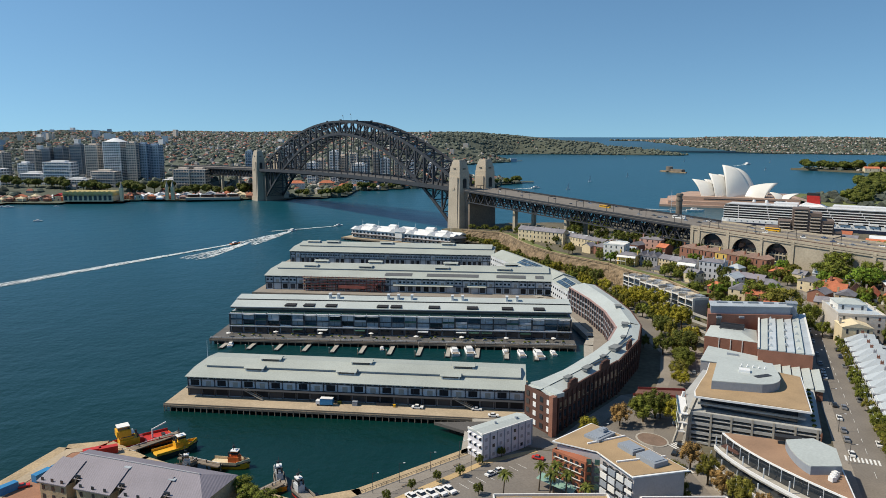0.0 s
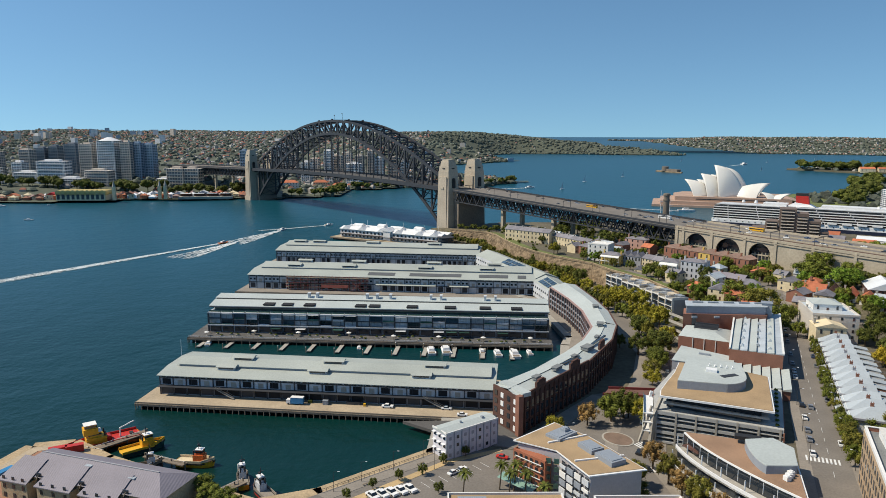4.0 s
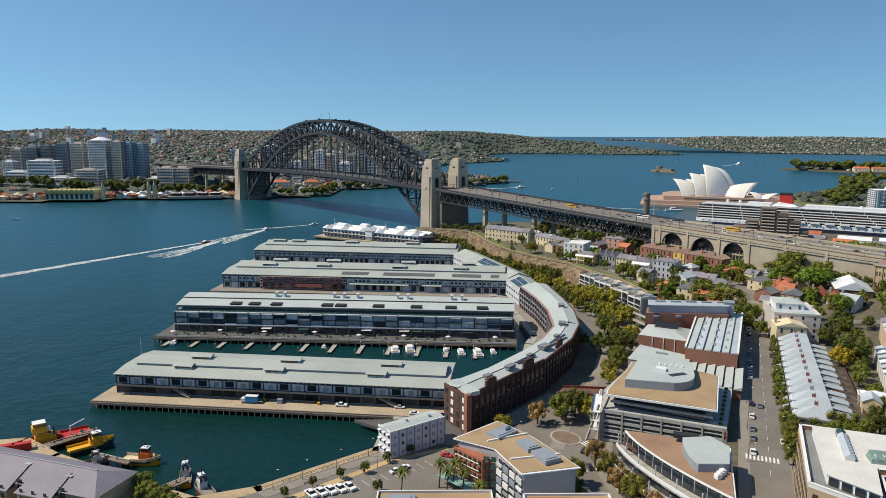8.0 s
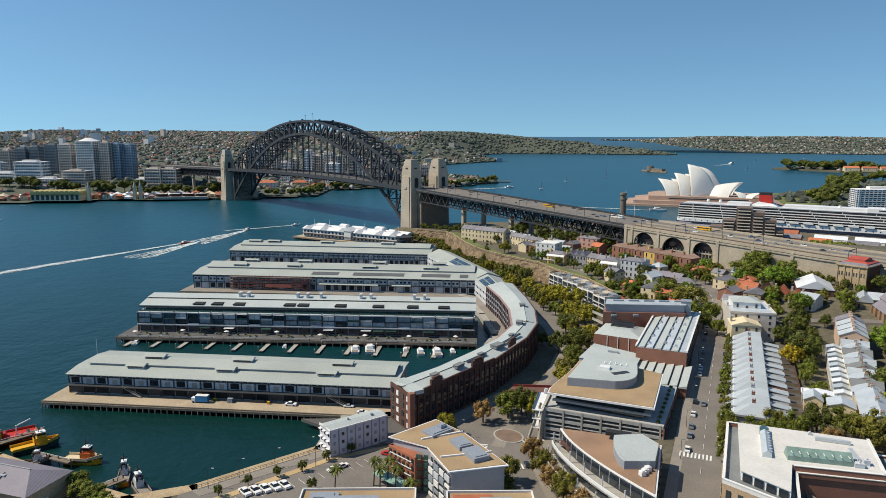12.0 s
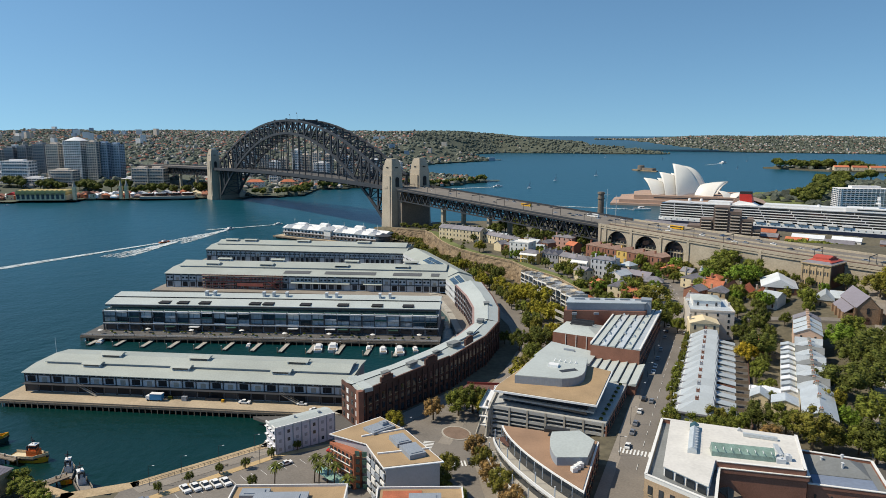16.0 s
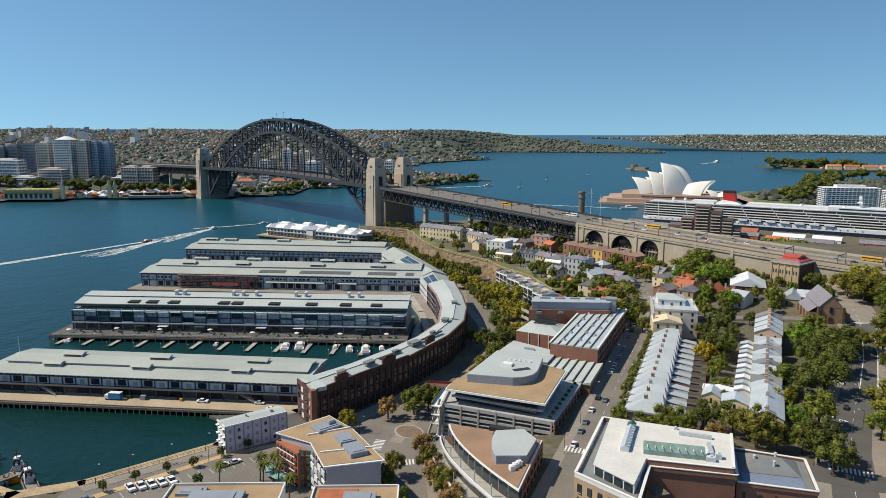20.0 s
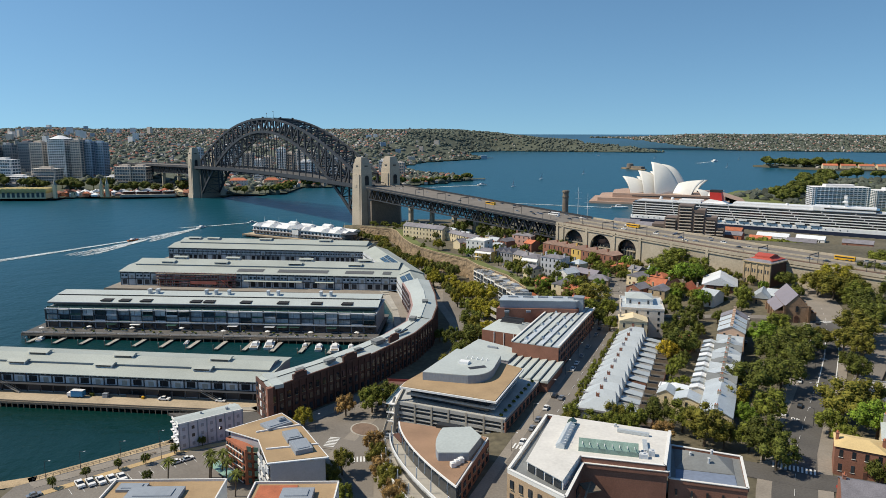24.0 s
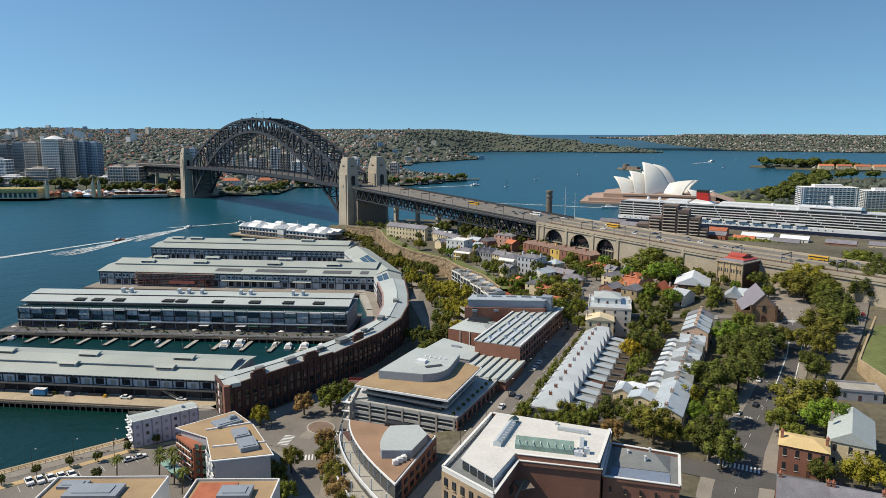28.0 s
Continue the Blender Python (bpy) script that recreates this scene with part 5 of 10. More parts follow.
def town_house(i, x, y):
    """Modern town house: white portal frame, dark recessed glazing, roof terrace between party walls."""
    h = thing("town_house", "white and grey modern town house with framed balconies and roof terrace", "house", pose(x, y, 3.4, 0, 0, -74), "town houses")
    w, d, H = 7.9, 11, 10.6 + (i % 3) * .5
    part("body", Geo().box((w / 2, d / 2 + .6, H / 2 - 1), (w, d - 1.2, H + 2)), TOWN if i % 2 else RENDER_GREY, h)
    for q in (.25, w - .25):
        part("party_wall", Geo().box((q, d / 2, H / 2 + .2), (.4, d + .6, H + 2.6)), RENDER_W if i % 3 else TOWN, h)
    part("frame_head", Geo().box((w / 2, -.1, H - .2), (w, .5, .7)).box((w / 2, -.1, H * .62), (w, .5, .5)), RENDER_W, h)
    for f in range(3):
        slab("glazing", GLASS, h, (w / 2, .5, 1.8 + f * 3.4), (w * .84, .3, 2.3))
        slab("balcony_rail", PANEL_W if f % 2 else GLASS_BLUE, h, (w / 2, -.5, 1.0 + f * 3.4), (w * .8, .1, .9))
    part("roof_terrace", Geo().box((w / 2, d / 2, H + .06), (w - .8, d - 1, .12)), CONCRETE, h)
    slab("roof_room", TOWN if i % 2 else CLAD_GREY, h, (w / 2, d * .7, H + 1.1), (w - 1.4, d * .35, 2.2))
    for q in range(4):
        slab("pergola_beam", WHITE if i % 2 else STEEL, h, (1.2 + q * (w - 2.4) / 3, d * .3, H + 2.0), (.18, d * .5, .2))


for i in range(11):
    k = i / 11
    town_house(i, lerp(129, 153, k), lerp(506, 424, k))

# ---- red-brick hall group and offices ----
def poly_block(parent, name, poly, z0, z1, mat, label=""):
    return part(name, Geo().prism(poly, z0, z1), mat, parent, label)


def facade_windows(parent, a, b, z0, z1, cols, rows, w=.6, h=.6, mat=None, sill=True, off=.06):
    """Window parts on the wall from a to b (outside to the right of a-b is -y of its frame)."""
    m, L, an = frame_at(a, b), dist(a, b), angle(a, b)
    cw, ch = L / cols, (z1 - z0) / rows
    for r in range(rows):
        for c in range(cols):
            p = m @ Vector(((c + .5) * cw, -off, z0 + (r + .5) * ch))
            slab("window", mat or GLASS, parent, p, (cw * w, .24, ch * h), an)
            if sill and r == rows - 1 and a[1] < 235:
                q = m @ Vector(((c + .5) * cw, -off - .1, z0 + (r + .5) * ch - ch * h / 2 - .08))
                slab("sill", SANDSTONE, parent, q, (cw * w * 1.15, .35, .14), an)


def brick_hall():
    s = thing("brick_hall", "red-brick hall with ribbed pale metal roof and small dormers", "building")
    A, B, C, D = (140.6, 301.4), (160.6, 292.6), (190.5, 362), (170, 370)
    poly_block(s, "wall", [A, B, C, D], 2, 22.2, BRICK)
    m = frame_at(A, B)
    W, L = dist(A, B), dist(B, C)
    for k in range(6):
        x0, x1 = k * W / 6, (k + 1) * W / 6
        g = Geo()
        # shallow mono-pitch strips with dark glazed risers between them
        vs = [m @ Vector(p) for p in ((x0 + .4, 0, 22.3), (x1, 0, 22.9), (x1, L, 22.9), (x0 + .4, L, 22.3))]
        vl = [m @ Vector(p) for p in ((x0 + .4, 0, 22.1), (x1, 0, 22.1), (x1, L, 22.1), (x0 + .4, L, 22.1))]
        g.add(vl + vs, BOXF)
        part("roof_strip", g, ROOF_SILVER if k % 2 else ROOF_BLUE, s)
        slab("glazed_riser", GLASS, s, m @ Vector((x0 + .2, L / 2, 22.4)), (.45, L, .5), angle(A, B))
    for i in range(5):
        for k in (1.35, 3.1, 4.5):
            p = m @ Vector((k * W / 6, 6 + i * 13 + (4 if k == 3.1 else 0), 0))
            ob = part("dormer", Geo().add([(-1, -1.2, 0), (1, -1.2, 0), (0, -1.2, 1.5), (0, 1.8, .9), (-1, 1.6, 0), (1, 1.6, 0)], [(0, 1, 2), (0, 2, 3, 4), (1, 5, 3, 2)]), ROOF_SILVER, s)
            ob.location = (p.x, p.y, 22.5)
            ob.rotation_euler = (0, 0, radians(angle(A, B)))
    part("coping", Geo().beam((*A, 22.7), (*D, 22.7), .8, .9).beam((*B, 22.7), (*C, 22.7), .8, .7), RENDER_W, s)
    facade_windows(s, B, C, 11.5, 21.5, 18, 3, .5, .62)
    # lower hipped wing
    q = [(128, 333.6), (149.4, 322.4), (158, 344), (138, 353)]
    poly_block(s, "wing_wall", q, 2, 18.6, BRICK)
    c = (143.5, 338.5)
    inn = [lerp(p[0], c[0], .62) for p in q], [lerp(p[1], c[1], .62) for p in q]
    g = Geo().add([(*p, 18.7) for p in q] + [(inn[0][i], inn[1][i], 20.8) for i in range(4)], [(0, 1, 5, 4), (1, 2, 6, 5), (2, 3, 7, 6), (3, 0, 4, 7), (4, 5, 6, 7)])
    part("wing_roof", g, ROOF_BLUE, s)
    part("roof_rail", Geo().box((143.5, 339, 21.8), (11, .4, 2), -25).box((145, 342, 21.8), (11, .4, 2), -25).box((143, 340, 21), (10, 4, .4), -25), STEEL, s)
    for k in (.28, .5, .72):
        p = (lerp(q[0][0], q[1][0], k), lerp(q[0][1], q[1][1], k))
        slab("downpipe", RENDER_W, s, (p[0], p[1] - .2, 13), (.35, .3, 11), angle(q[0], q[1]))
    q = [(115, 301), (137.8, 290.2), (144.5, 305.4), (126, 322)]
    poly_block(s, "low_wing", q, 2, 16.8, RENDER_GREY)
    poly_block(s, "low_wing_roof", [(lerp(p[0], 130, -.02), lerp(p[1], 305, -.02)) for p in q], 16.8, 17.1, ROOF_BLUE)
    part("roof_hatch", Geo().box((132, 308, 17.5), (5, 1, .8), -28), CLAD_GREY, s)
    # saw-tooth strips to the street
    m = frame_at((137, 288.6), (158.2, 279.6))
    for k in range(6):
        x0, x1 = k * 3.8, (k + 1) * 3.8
        vs = [m @ Vector(p) for p in ((x0 + .5, -14, 15.6), (x1, -14, 16.5), (x1, 13, 16.5), (x0 + .5, 13, 15.6))]
        vl = [m @ Vector(p) for p in ((x0 + .5, -14, 15.2), (x1, -14, 15.2), (x1, 13, 15.2), (x0 + .5, 13, 15.2))]
        part("sawtooth", Geo().add(vl + vs, BOXF), ROOF_BLUE, s)
    poly_block(s, "link_block", [(132, 276), (152.5, 267.5), (162.5, 292), (140.5, 300)], 2, 15.2, BRICK)
    return s


brick_hall()


def tall_brick():
    s = thing("brick_apartment_block", "red-brick block with grey metal-clad attic and slot windows", "building")
    q = [(136.5, 353.5), (179, 351.5), (185.5, 362), (140.5, 365.5)]
    poly_block(s, "wall", q, 2, 24.6, BRICK)
    poly_block(s, "attic", [(138.3, 354.6), (178.6, 352.8), (184.4, 361.4), (141.4, 364.6)], 24.6, 28.6, CLAD_GREY)
    poly_block(s, "attic_roof", [(137.6, 354.0), (179.2, 352.2), (185.2, 362.2), (140.8, 365.4)], 28.6, 28.9, ROOF_SILVER)
    for x in (142, 153.5):
        part("slot_window", Geo().box((x, 353.1, 20), (2.2, .6, 9)), GLASS, s)
        part("hood", Geo().box((x, 352.6, 23.2), (2.6, 1.6, 1.0)), CLAD_GREY, s)
    for k in range(5):
        part("roof_duct", Geo().box((146 + k * 8, 360.4 - k * .4, 29.3), (5.5, .8, .8), -3), CLAD_GREY, s)
    part("corner_tower", Geo().box((181, 357, 26), (5, 5, 8), -20).box((181, 357, 30.2), (5.6, 5.6, .3), -20), CLAD_GREY, s)
    for z in (8, 12, 16, 20):
        part("side_balcony", Geo().box((138, 364, z), (2.6, 14, .4), 21).box((137, 364, z + .6), (.3, 14, 1), 21), CONCRETE, s)
    return s


tall_brick()


def arc_pts(pts, n):
    """A smooth curve through control points (quadratic pieces)."""
    out = []
    for i in range(n + 1):
        t = i / n
        q = list(pts)
        while len(q) > 1:
            q = [(lerp(a[0], b[0], t), lerp(a[1], b[1], t)) for a, b in zip(q, q[1:])]
        out.append(q[0])
    return out


def office():
    s = thing("office_building", "grey office block with ribbon windows and tan gravel roof", "office building")
    body = [(91.5, 246), (132, 229.2), (149, 268), (113, 292), (97, 266)]
    edge = [(93, 244.9), (94.6, 250), (99.6, 259), (106, 270), (112, 283)]
    roof = [(129, 230.6), (142.5, 266)] + [(126, 280)] + edge[::-1]
    poly_block(s, "core", [(93.8, 247.4), (130.6, 232.2), (147.5, 267.5), (113, 291), (98, 266)], 2, 15.2, GLASS)
    precast = surface("grey_precast", (0.40, 0.40, 0.385), .85, 0, .15, .15, 1.5, .15)
    for z, t in ((3.4, .8), (5.4, .35), (7.0, 1.1), (9.3, .3), (10.7, 1.1), (13.0, .3), (14.4, 1.3)):
        poly_block(s, "floor_band", body, z, z + t, precast, "grey concrete floor band")
    poly_block(s, "terrace_band", [(95.4, 247.8), (128.6, 233.4), (140.4, 265.6), (114, 282), (100.8, 261.6)], 17.6, 18.3, precast, "grey concrete floor band")
    poly_block(s, "top_storey", [(97, 249), (126.5, 235.2), (139, 265), (114, 280), (102, 261)], 16.1, 21.2, GLASS)
    poly_block(s, "roof_edge", roof, 21.2, 21.9, WHITE)
    poly_block(s, "gravel_roof", [(lerp(p[0], 115, .025), lerp(p[1], 258, .025)) for p in roof], 21.9, 22.15, GRAVEL)
    rb = arc_pts([(119, 248), (127, 248.2), (129.6, 257)], 6)
    plant = [(101.5, 251.7)] + rb + [(133.4, 272), (115, 281)]
    poly_block(s, "plant_room", plant, 22.1, 25.2, CLAD_GREY)
    poly_block(s, "plant_roof", plant, 25.2, 25.5, ROOF_BLUE)
    part("plant_hatch", Geo().box((118, 262, 26), (4, 3, 1), -22), WHITE, s)
    part("plant_well", Geo().box((123, 257, 25.55), (7, 2.4, .2), 20), STEEL, s)
    for k in range(5):
        part("roof_pipe", Geo().tube((119 + k * 2, 268 - k * .8, 25.5), (119.6 + k * 2, 268.6 - k * .8, 26.4), .2), WHITE, s)
    # front posts between the bands, and louvres
    m, L = frame_at(body[0], body[1]), dist(body[0], body[1])
    for k in range(7):
        slab("column", CONCRETE, s, m @ Vector((1 + k * (L - 2) / 6, .2, 9)), (.7, .7, 13.5), angle(body[0], body[1]))
    for z in (9.2, 12.9, 16.6):
        part("rail", Geo().box((0, 0, 0), (L, .08, .1), 0, m @ pose(L / 2, -.1, z)), STEEL, s)
    m = frame_at(body[1], body[2])
    L = dist(body[1], body[2])
    part("street_wall", Geo().box((0, 0, 0), (L, .6, 4.5), 0, m @ pose(L / 2, -.1, 12.5)), BRICK, s)
    for k in range(9):
        slab("street_window", GLASS, s, m @ Vector(((k + .5) * L / 9, -.35, 13)), (2.6, .3, 2.6), angle(body[1], body[2]))
        ob = part("planter_shrub", CLUMP, LEAF, s)
        ob.location, ob.scale = m @ Vector(((k + .5) * L / 9, 2.2, 16.3)), (.9, .9, .7)
    # white raking fin and balconies on the quay corner
    for z in (7.5, 11, 14.5):
        part("balcony_blade", Geo().prism([(87.6, 246), (91, 244.6), (95.5, 262), (92.4, 264)], z, z + .35), WHITE, s)
        part("balcony_rail", Geo().beam((87.8, 246, z + .9), (92.4, 264, z + .9), .1, 1.0), GLASS_GREEN, s)
    part("raking_column", Geo().beam((86.5, 246, 3), (91, 247, 17), .8, .8), CONCRETE, s)
    part("raking_column", Geo().beam((91.5, 262, 3), (95, 262, 17), 1.0, 1.0), WHITE, s)
    part("curved_fin", Geo().beam((90.6, 245.2, 3), (91.4, 245.6, 14), 1.3, 1.3).beam((91.4, 245.6, 14), (95, 248, 21), 1.2, 1.2), CONCRETE, s)
    return s


def office_curved():
    s = thing("curved_office", "curved office block with stepped white terraces and tan roof", "office building")
    left = arc_pts([(94.4, 221), (95.5, 208), (104, 192), (114.4, 176.6)], 12)
    roof = left + [(125.2, 208.6), (116, 214)]
    out1 = arc_pts([(91.4, 219.5), (92, 206), (100.5, 189.5), (111.5, 172)], 12)
    out2 = arc_pts([(88.6, 217), (88.8, 204), (97.5, 186.5), (108.5, 169)], 12)
    inner = left[::-1]
    poly_block(s, "core", left + [(124.4, 208), (116, 213)], 2, 18, GLASS)
    poly_block(s, "brick_side", [(114.6, 177.6), (125.4, 208.4), (123, 209.4), (112.4, 181)], 2, 17.9, BRICK)
    poly_block(s, "rear_wall", [(95.2, 220.6), (116, 213.6), (125, 208.5), (124, 206.5), (115.4, 211.4), (95, 218)], 2, 17.9, CLAD_GREY)
    poly_block(s, "roof_edge", roof, 17.9, 18.5, WHITE)
    poly_block(s, "gravel_roof", [(lerp(p[0], 109, .04), lerp(p[1], 203, .04)) for p in roof], 18.5, 18.75, surface("brown_gravel", (0.30, 0.185, 0.115), .95, 0, .25, .12, 3, .3))
    for o, z in ((out1, 13.2), (out2, 9.4), (out1, 6.0), (out2, 2.8)):
        poly_block(s, "terrace", o + inner, z, z + .5, CONCRETE, "pale curved terrace slab")
        back = [(p[0] + .32, p[1] + .14) for p in o]
        part("terrace_front", Geo().prism(o + back[::-1], z, z + 1.5), WHITE if z > 9 else CONCRETE, s, "white curved balcony front")
    glazed = [(lerp(p[0], q[0], .3), lerp(p[1], q[1], .3)) for p, q in zip(out1, left)]
    poly_block(s, "glazed_front", glazed + inner, 2.5, 13.2, GLASS)
    for i in range(0, 13, 2):
        for o, z in ((out1, 15.4), (out2, 11.4)):
            slab("terrace_post", WHITE, s, (lerp(o[i][0], left[i][0], .25), lerp(o[i][1], left[i][1], .25), z), (.3, .3, 4.2))
    for i in range(12):
        slab("mullion", WHITE, s, (left[i][0] - .05, left[i][1], 16), (.16, .16, 3.6))
    plant = arc_pts([(110, 209.5), (107.4, 202), (107.6, 194.6), (109, 191.6)], 8) + [(118.2, 191.8), (122.6, 203.3), (119.2, 210.6)]
    poly_block(s, "plant_room", plant, 18.7, 21.2, CLAD_GREY)
    poly_block(s, "plant_roof", plant, 21.2, 21.5, ROOF_BLUE)
    part("plant_louvres", Geo().box((112, 212, 20.8), (8, 2.6, 1.2), -20), BLACK, s)
    for k in range(3):
        ch = part("condenser", Geo().box((113.5 + k * 1.2, 188 + k * 1.4, 19.5), (1.6, 1.6, 1.4), 20).tube((113.5 + k * 1.2, 188 + k * 1.4, 20.2), (113.5 + k * 1.2, 188 + k * 1.4, 20.4), .6), WHITE, s)
    part("pergola", Geo().box((95.6, 214.6, 15.5), (7, 3, .3), -64).box((95.6, 214.6, 15.8), (6, 2, .2), -64), BRICK_DARK, s, "timber pergola slab")
    facade_windows(s, (114.6, 177.4), (125.4, 208.2), 11, 17, 7, 2, .45, .5)
    return s


def apartments():
    s = thing("brick_and_render_apartments", "apartment block of orange brick and pale render, tan gravel roof", "apartment building")
    wall = [(38, 213.6), (52, 226.4), (61, 216), (73.6, 195.2), (57.4, 191.2), (50.6, 206)]
    poly_block(s, "wall", wall, 2, 17.2, surface("lilac_grey_render", (0.42, 0.40, 0.41), .8, 0, .12, .2, 2, .1))
    poly_block(s, "brick_front", [(36.4, 213.4), (50.8, 227), (52.2, 226.2), (38.4, 213)], 2, 15.5, BRICK_ORANGE)
    roofp = [(36.2, 213.8), (51.8, 228.4), (62, 217), (75, 194.6), (56.8, 189.9), (49.4, 206.4)]
    m, L = frame_at((37.6, 212.8), (48.6, 207.6)), dist((37.6, 212.8), (48.6, 207.6))
    poly_block(s, "brick_wing", [(36.4, 213.2), (45.6, 204.2), (48, 206.6), (38.8, 215)], 2, 15.5, BRICK_ORANGE, "orange brick bay")
    facade_windows(s, (36.3, 213.1), (45.5, 204.1), 3, 15.3, 6, 5, .42, .6, GLASS, True)
    for r in range(5):
        slab("loggia_rail", WHITE, s, (40.7, 208.4, 3.9 + r * 2.46), (10.4, .26, .2), angle((36.3, 213.1), (45.5, 204.1)))
    facade_windows(s, (45.6, 205.6), (50.6, 204.4), 3, 17, 2, 5, .6, .6, GLASS_GREEN, True, .5)
    facade_windows(s, (50.6, 204), (57.3, 191), 3, 17, 5, 5, .5, .6, GLASS)
    for r in range(5):
        for k in range(4):
            x, y = lerp(50, 57, (k + .5) / 4), lerp(203.6, 190.6, (k + .5) / 4)
            slab("balcony_panel", (RENDER_W, PANEL_W, CLAD_GREY)[(k + r) % 3], s, (x, y, 4.2 + r * 2.7), (3.0, .4, 1.9 if (k * 3 + r) % 4 else 1.0), -62)
    poly_block(s, "top_storey", [(39.4, 213.6), (52, 225), (60.4, 215.6), (72.4, 196), (58.4, 192.6), (50.8, 207.4)], 15.5, 17.8, GLASS_GREEN)
    poly_block(s, "roof_edge", roofp, 17.8, 18.15, WHITE)
    g = Geo().prism([(lerp(p[0], 55, .04), lerp(p[1], 209, .04)) for p in roofp], 18.15, 18.3)
    part("gravel_roof", g, GRAVEL, s)
    for (x, y), (w, d, h), rz in (((52.6, 217.6), (9, 6, .9), 42), ((60.5, 207.6), (7, 5, 1.4), -62), ((65, 200), (8, 5.6, 1.5), -62), ((54, 219), (2.6, 2.2, 2.0), 42)):
        part("roof_plant", Geo().box((x, y, 18.3 + h / 2), (w, d, h), rz).box((x, y, 18.4 + h), (w * .8, d * .7, .25), rz), CLAD_GREY, s)
    part("roof_kerb", Geo().beam((47.4, 211.4, 18.5), (61, 217.6, 18.5), .5, .5).beam((54, 199, 18.5), (70, 203, 18.5), .5, .5), WHITE, s)
    poly_block(s, "rear_wing", [(57, 191), (75, 195), (79, 184), (60, 180)], 2, 8.5, CONCRETE)
    for k in range(10):
        part("cafe_table", Geo().box((62 + k * 1.5, 188 + k * .5, 8.9), (.8, .8, .7)), WHITE, s)
    part("green_awning", Geo().add([(31, 211.5, 6.2), (41, 201.5, 6.2), (43.4, 204, 7), (33.4, 214, 7)], [(0, 1, 2, 3)]), surface("green_glass_canopy", (0.22, .36, .30), .4, 0, .1), s)
    return s


def white_roofed():
    s = thing("white_roofed_warehouse", "red-brick warehouse with white membrane roof and green skylight", "building")
    roof = [(144.7, 198), (176.8, 186.6), (169, 166.6), (148.2, 171.4), (141.4, 157.6), (133.4, 168)]
    wall = [(143.2, 202), (178, 189.4), (170.2, 165.8), (148.6, 170.4), (141, 152.6), (128.4, 166.4)]
    poly_block(s, "wall", wall, 8, 28.2, BRICK)
    poly_block(s, "front_render", [(142.8, 202.4), (143.6, 202), (128.9, 166.4), (141, 153.2), (141.2, 152.2), (127.9, 166.2)], 8, 28.3, surface("buff_brick", (0.42, .30, .19), .85, 0, .25, .2, 3, .35), "buff ornamental front")
    poly_block(s, "roof_deck", [(lerp(p[0], 154, .02), lerp(p[1], 176, .02)) for p in wall], 28.2, 28.3, GREY_MEMBRANE, "grey paved roof terrace")
    poly_block(s, "attic", roof, 28.2, 30.8, WHITE)
    poly_block(s, "membrane_roof", [(lerp(p[0], 155, -.015), lerp(p[1], 178, -.015)) for p in roof], 30.8, 31.05, surface("white_membrane", (0.62, .60, .56), .85, 0, .12, .15, 1.0, .1))
    for a, b in (((143.2, 202.3), (128.2, 166.4)), ((128.2, 166.4), (141.2, 152.4)), ((141.2, 152.4), (148.8, 170.2)), ((148.8, 170.2), (170.4, 165.6)), ((170.4, 165.6), (178.2, 189.4)), ((178.2, 189.4), (143.2, 202.3))):
        buff = a[0] < 143.5 and b[0] < 143.5
        part("parapet", Geo().beam((*a, 28.8), (*b, 28.8), .55, 1.2), RENDER_W if buff else BRICK, s)
        part("coping", Geo().beam((*a, 29.5), (*b, 29.5), .75, .18), RENDER_W, s)
    for k in range(4):
        x, y = lerp(133.4, 141.2, (k + .5) / 4), lerp(167.8, 157.6, (k + .5) / 4)
        slab("clerestory_window", GLASS, s, (x - .1, y - .1, 29.5), (2.3, .3, 2.0), -52)
    facade_windows(s, (128.0, 166), (141, 152.2), 9, 27.6, 6, 5, .38, .62)
    facade_windows(s, (142.8, 202.2), (128.0, 166.4), 11, 27.6, 11, 4, .4, .6)
    facade_windows(s, (141.2, 152.6), (148.4, 169.8), 12, 26, 2, 3, .3, .5)
    part("brick_attic", Geo().beam((148.4, 170.9, 29.4), (169.6, 166.1, 29.4), .6, 3.2).beam((169.6, 166.1, 29.4), (177.4, 187.4, 29.4), .6, 3.2), BRICK, s)
    part("attic_coping", Geo().beam((148.4, 170.9, 31.1), (169.6, 166.1, 31.1), .8, .16).beam((169.6, 166.1, 31.1), (177.4, 187.4, 31.1), .8, .16), RENDER_W, s)
    sk = part("ridge_skylight", Geo().extrude([(-1.2, 0), (-1.2, 1.2), (0, 2.0), (1.2, 1.2), (1.2, 0)], -9, 9), ROOF_SILVER, s, "pale ridge skylight with a green glazed end")
    sk.location, sk.rotation_euler = (146.4, 183.6, 31), (0, 0, radians(69))
    part("glazed_end", Geo().extrude([(-1.25, 0), (-1.25, 1.25), (0, 2.1), (1.25, 1.25), (1.25, 0)], 6.2, 9.1), GLASS_GREEN, sk)
    for k in range(9):
        slab("glazing_bar", WHITE, sk, (-8 + k * 1.8, -.62, 1.65), (.12, 1.6, .1))
    sk = part("atrium_skylight", Geo().extrude([(-2.4, 0), (-2.4, 1.4), (0, 3), (2.4, 0)], -8, 8), surface("green_glazing_bars", (0.20, .29, .25), .35, 0, .3, .5, 3, .1), s, "green-framed atrium skylight")
    sk.location, sk.rotation_euler = (156.4, 174.4, 31), (0, 0, radians(-13))
    for k in range(8):
        slab("glazing_bar", WHITE, sk, (-7 + k * 2, -1.2, 2.3), (.15, 2.8, .12))
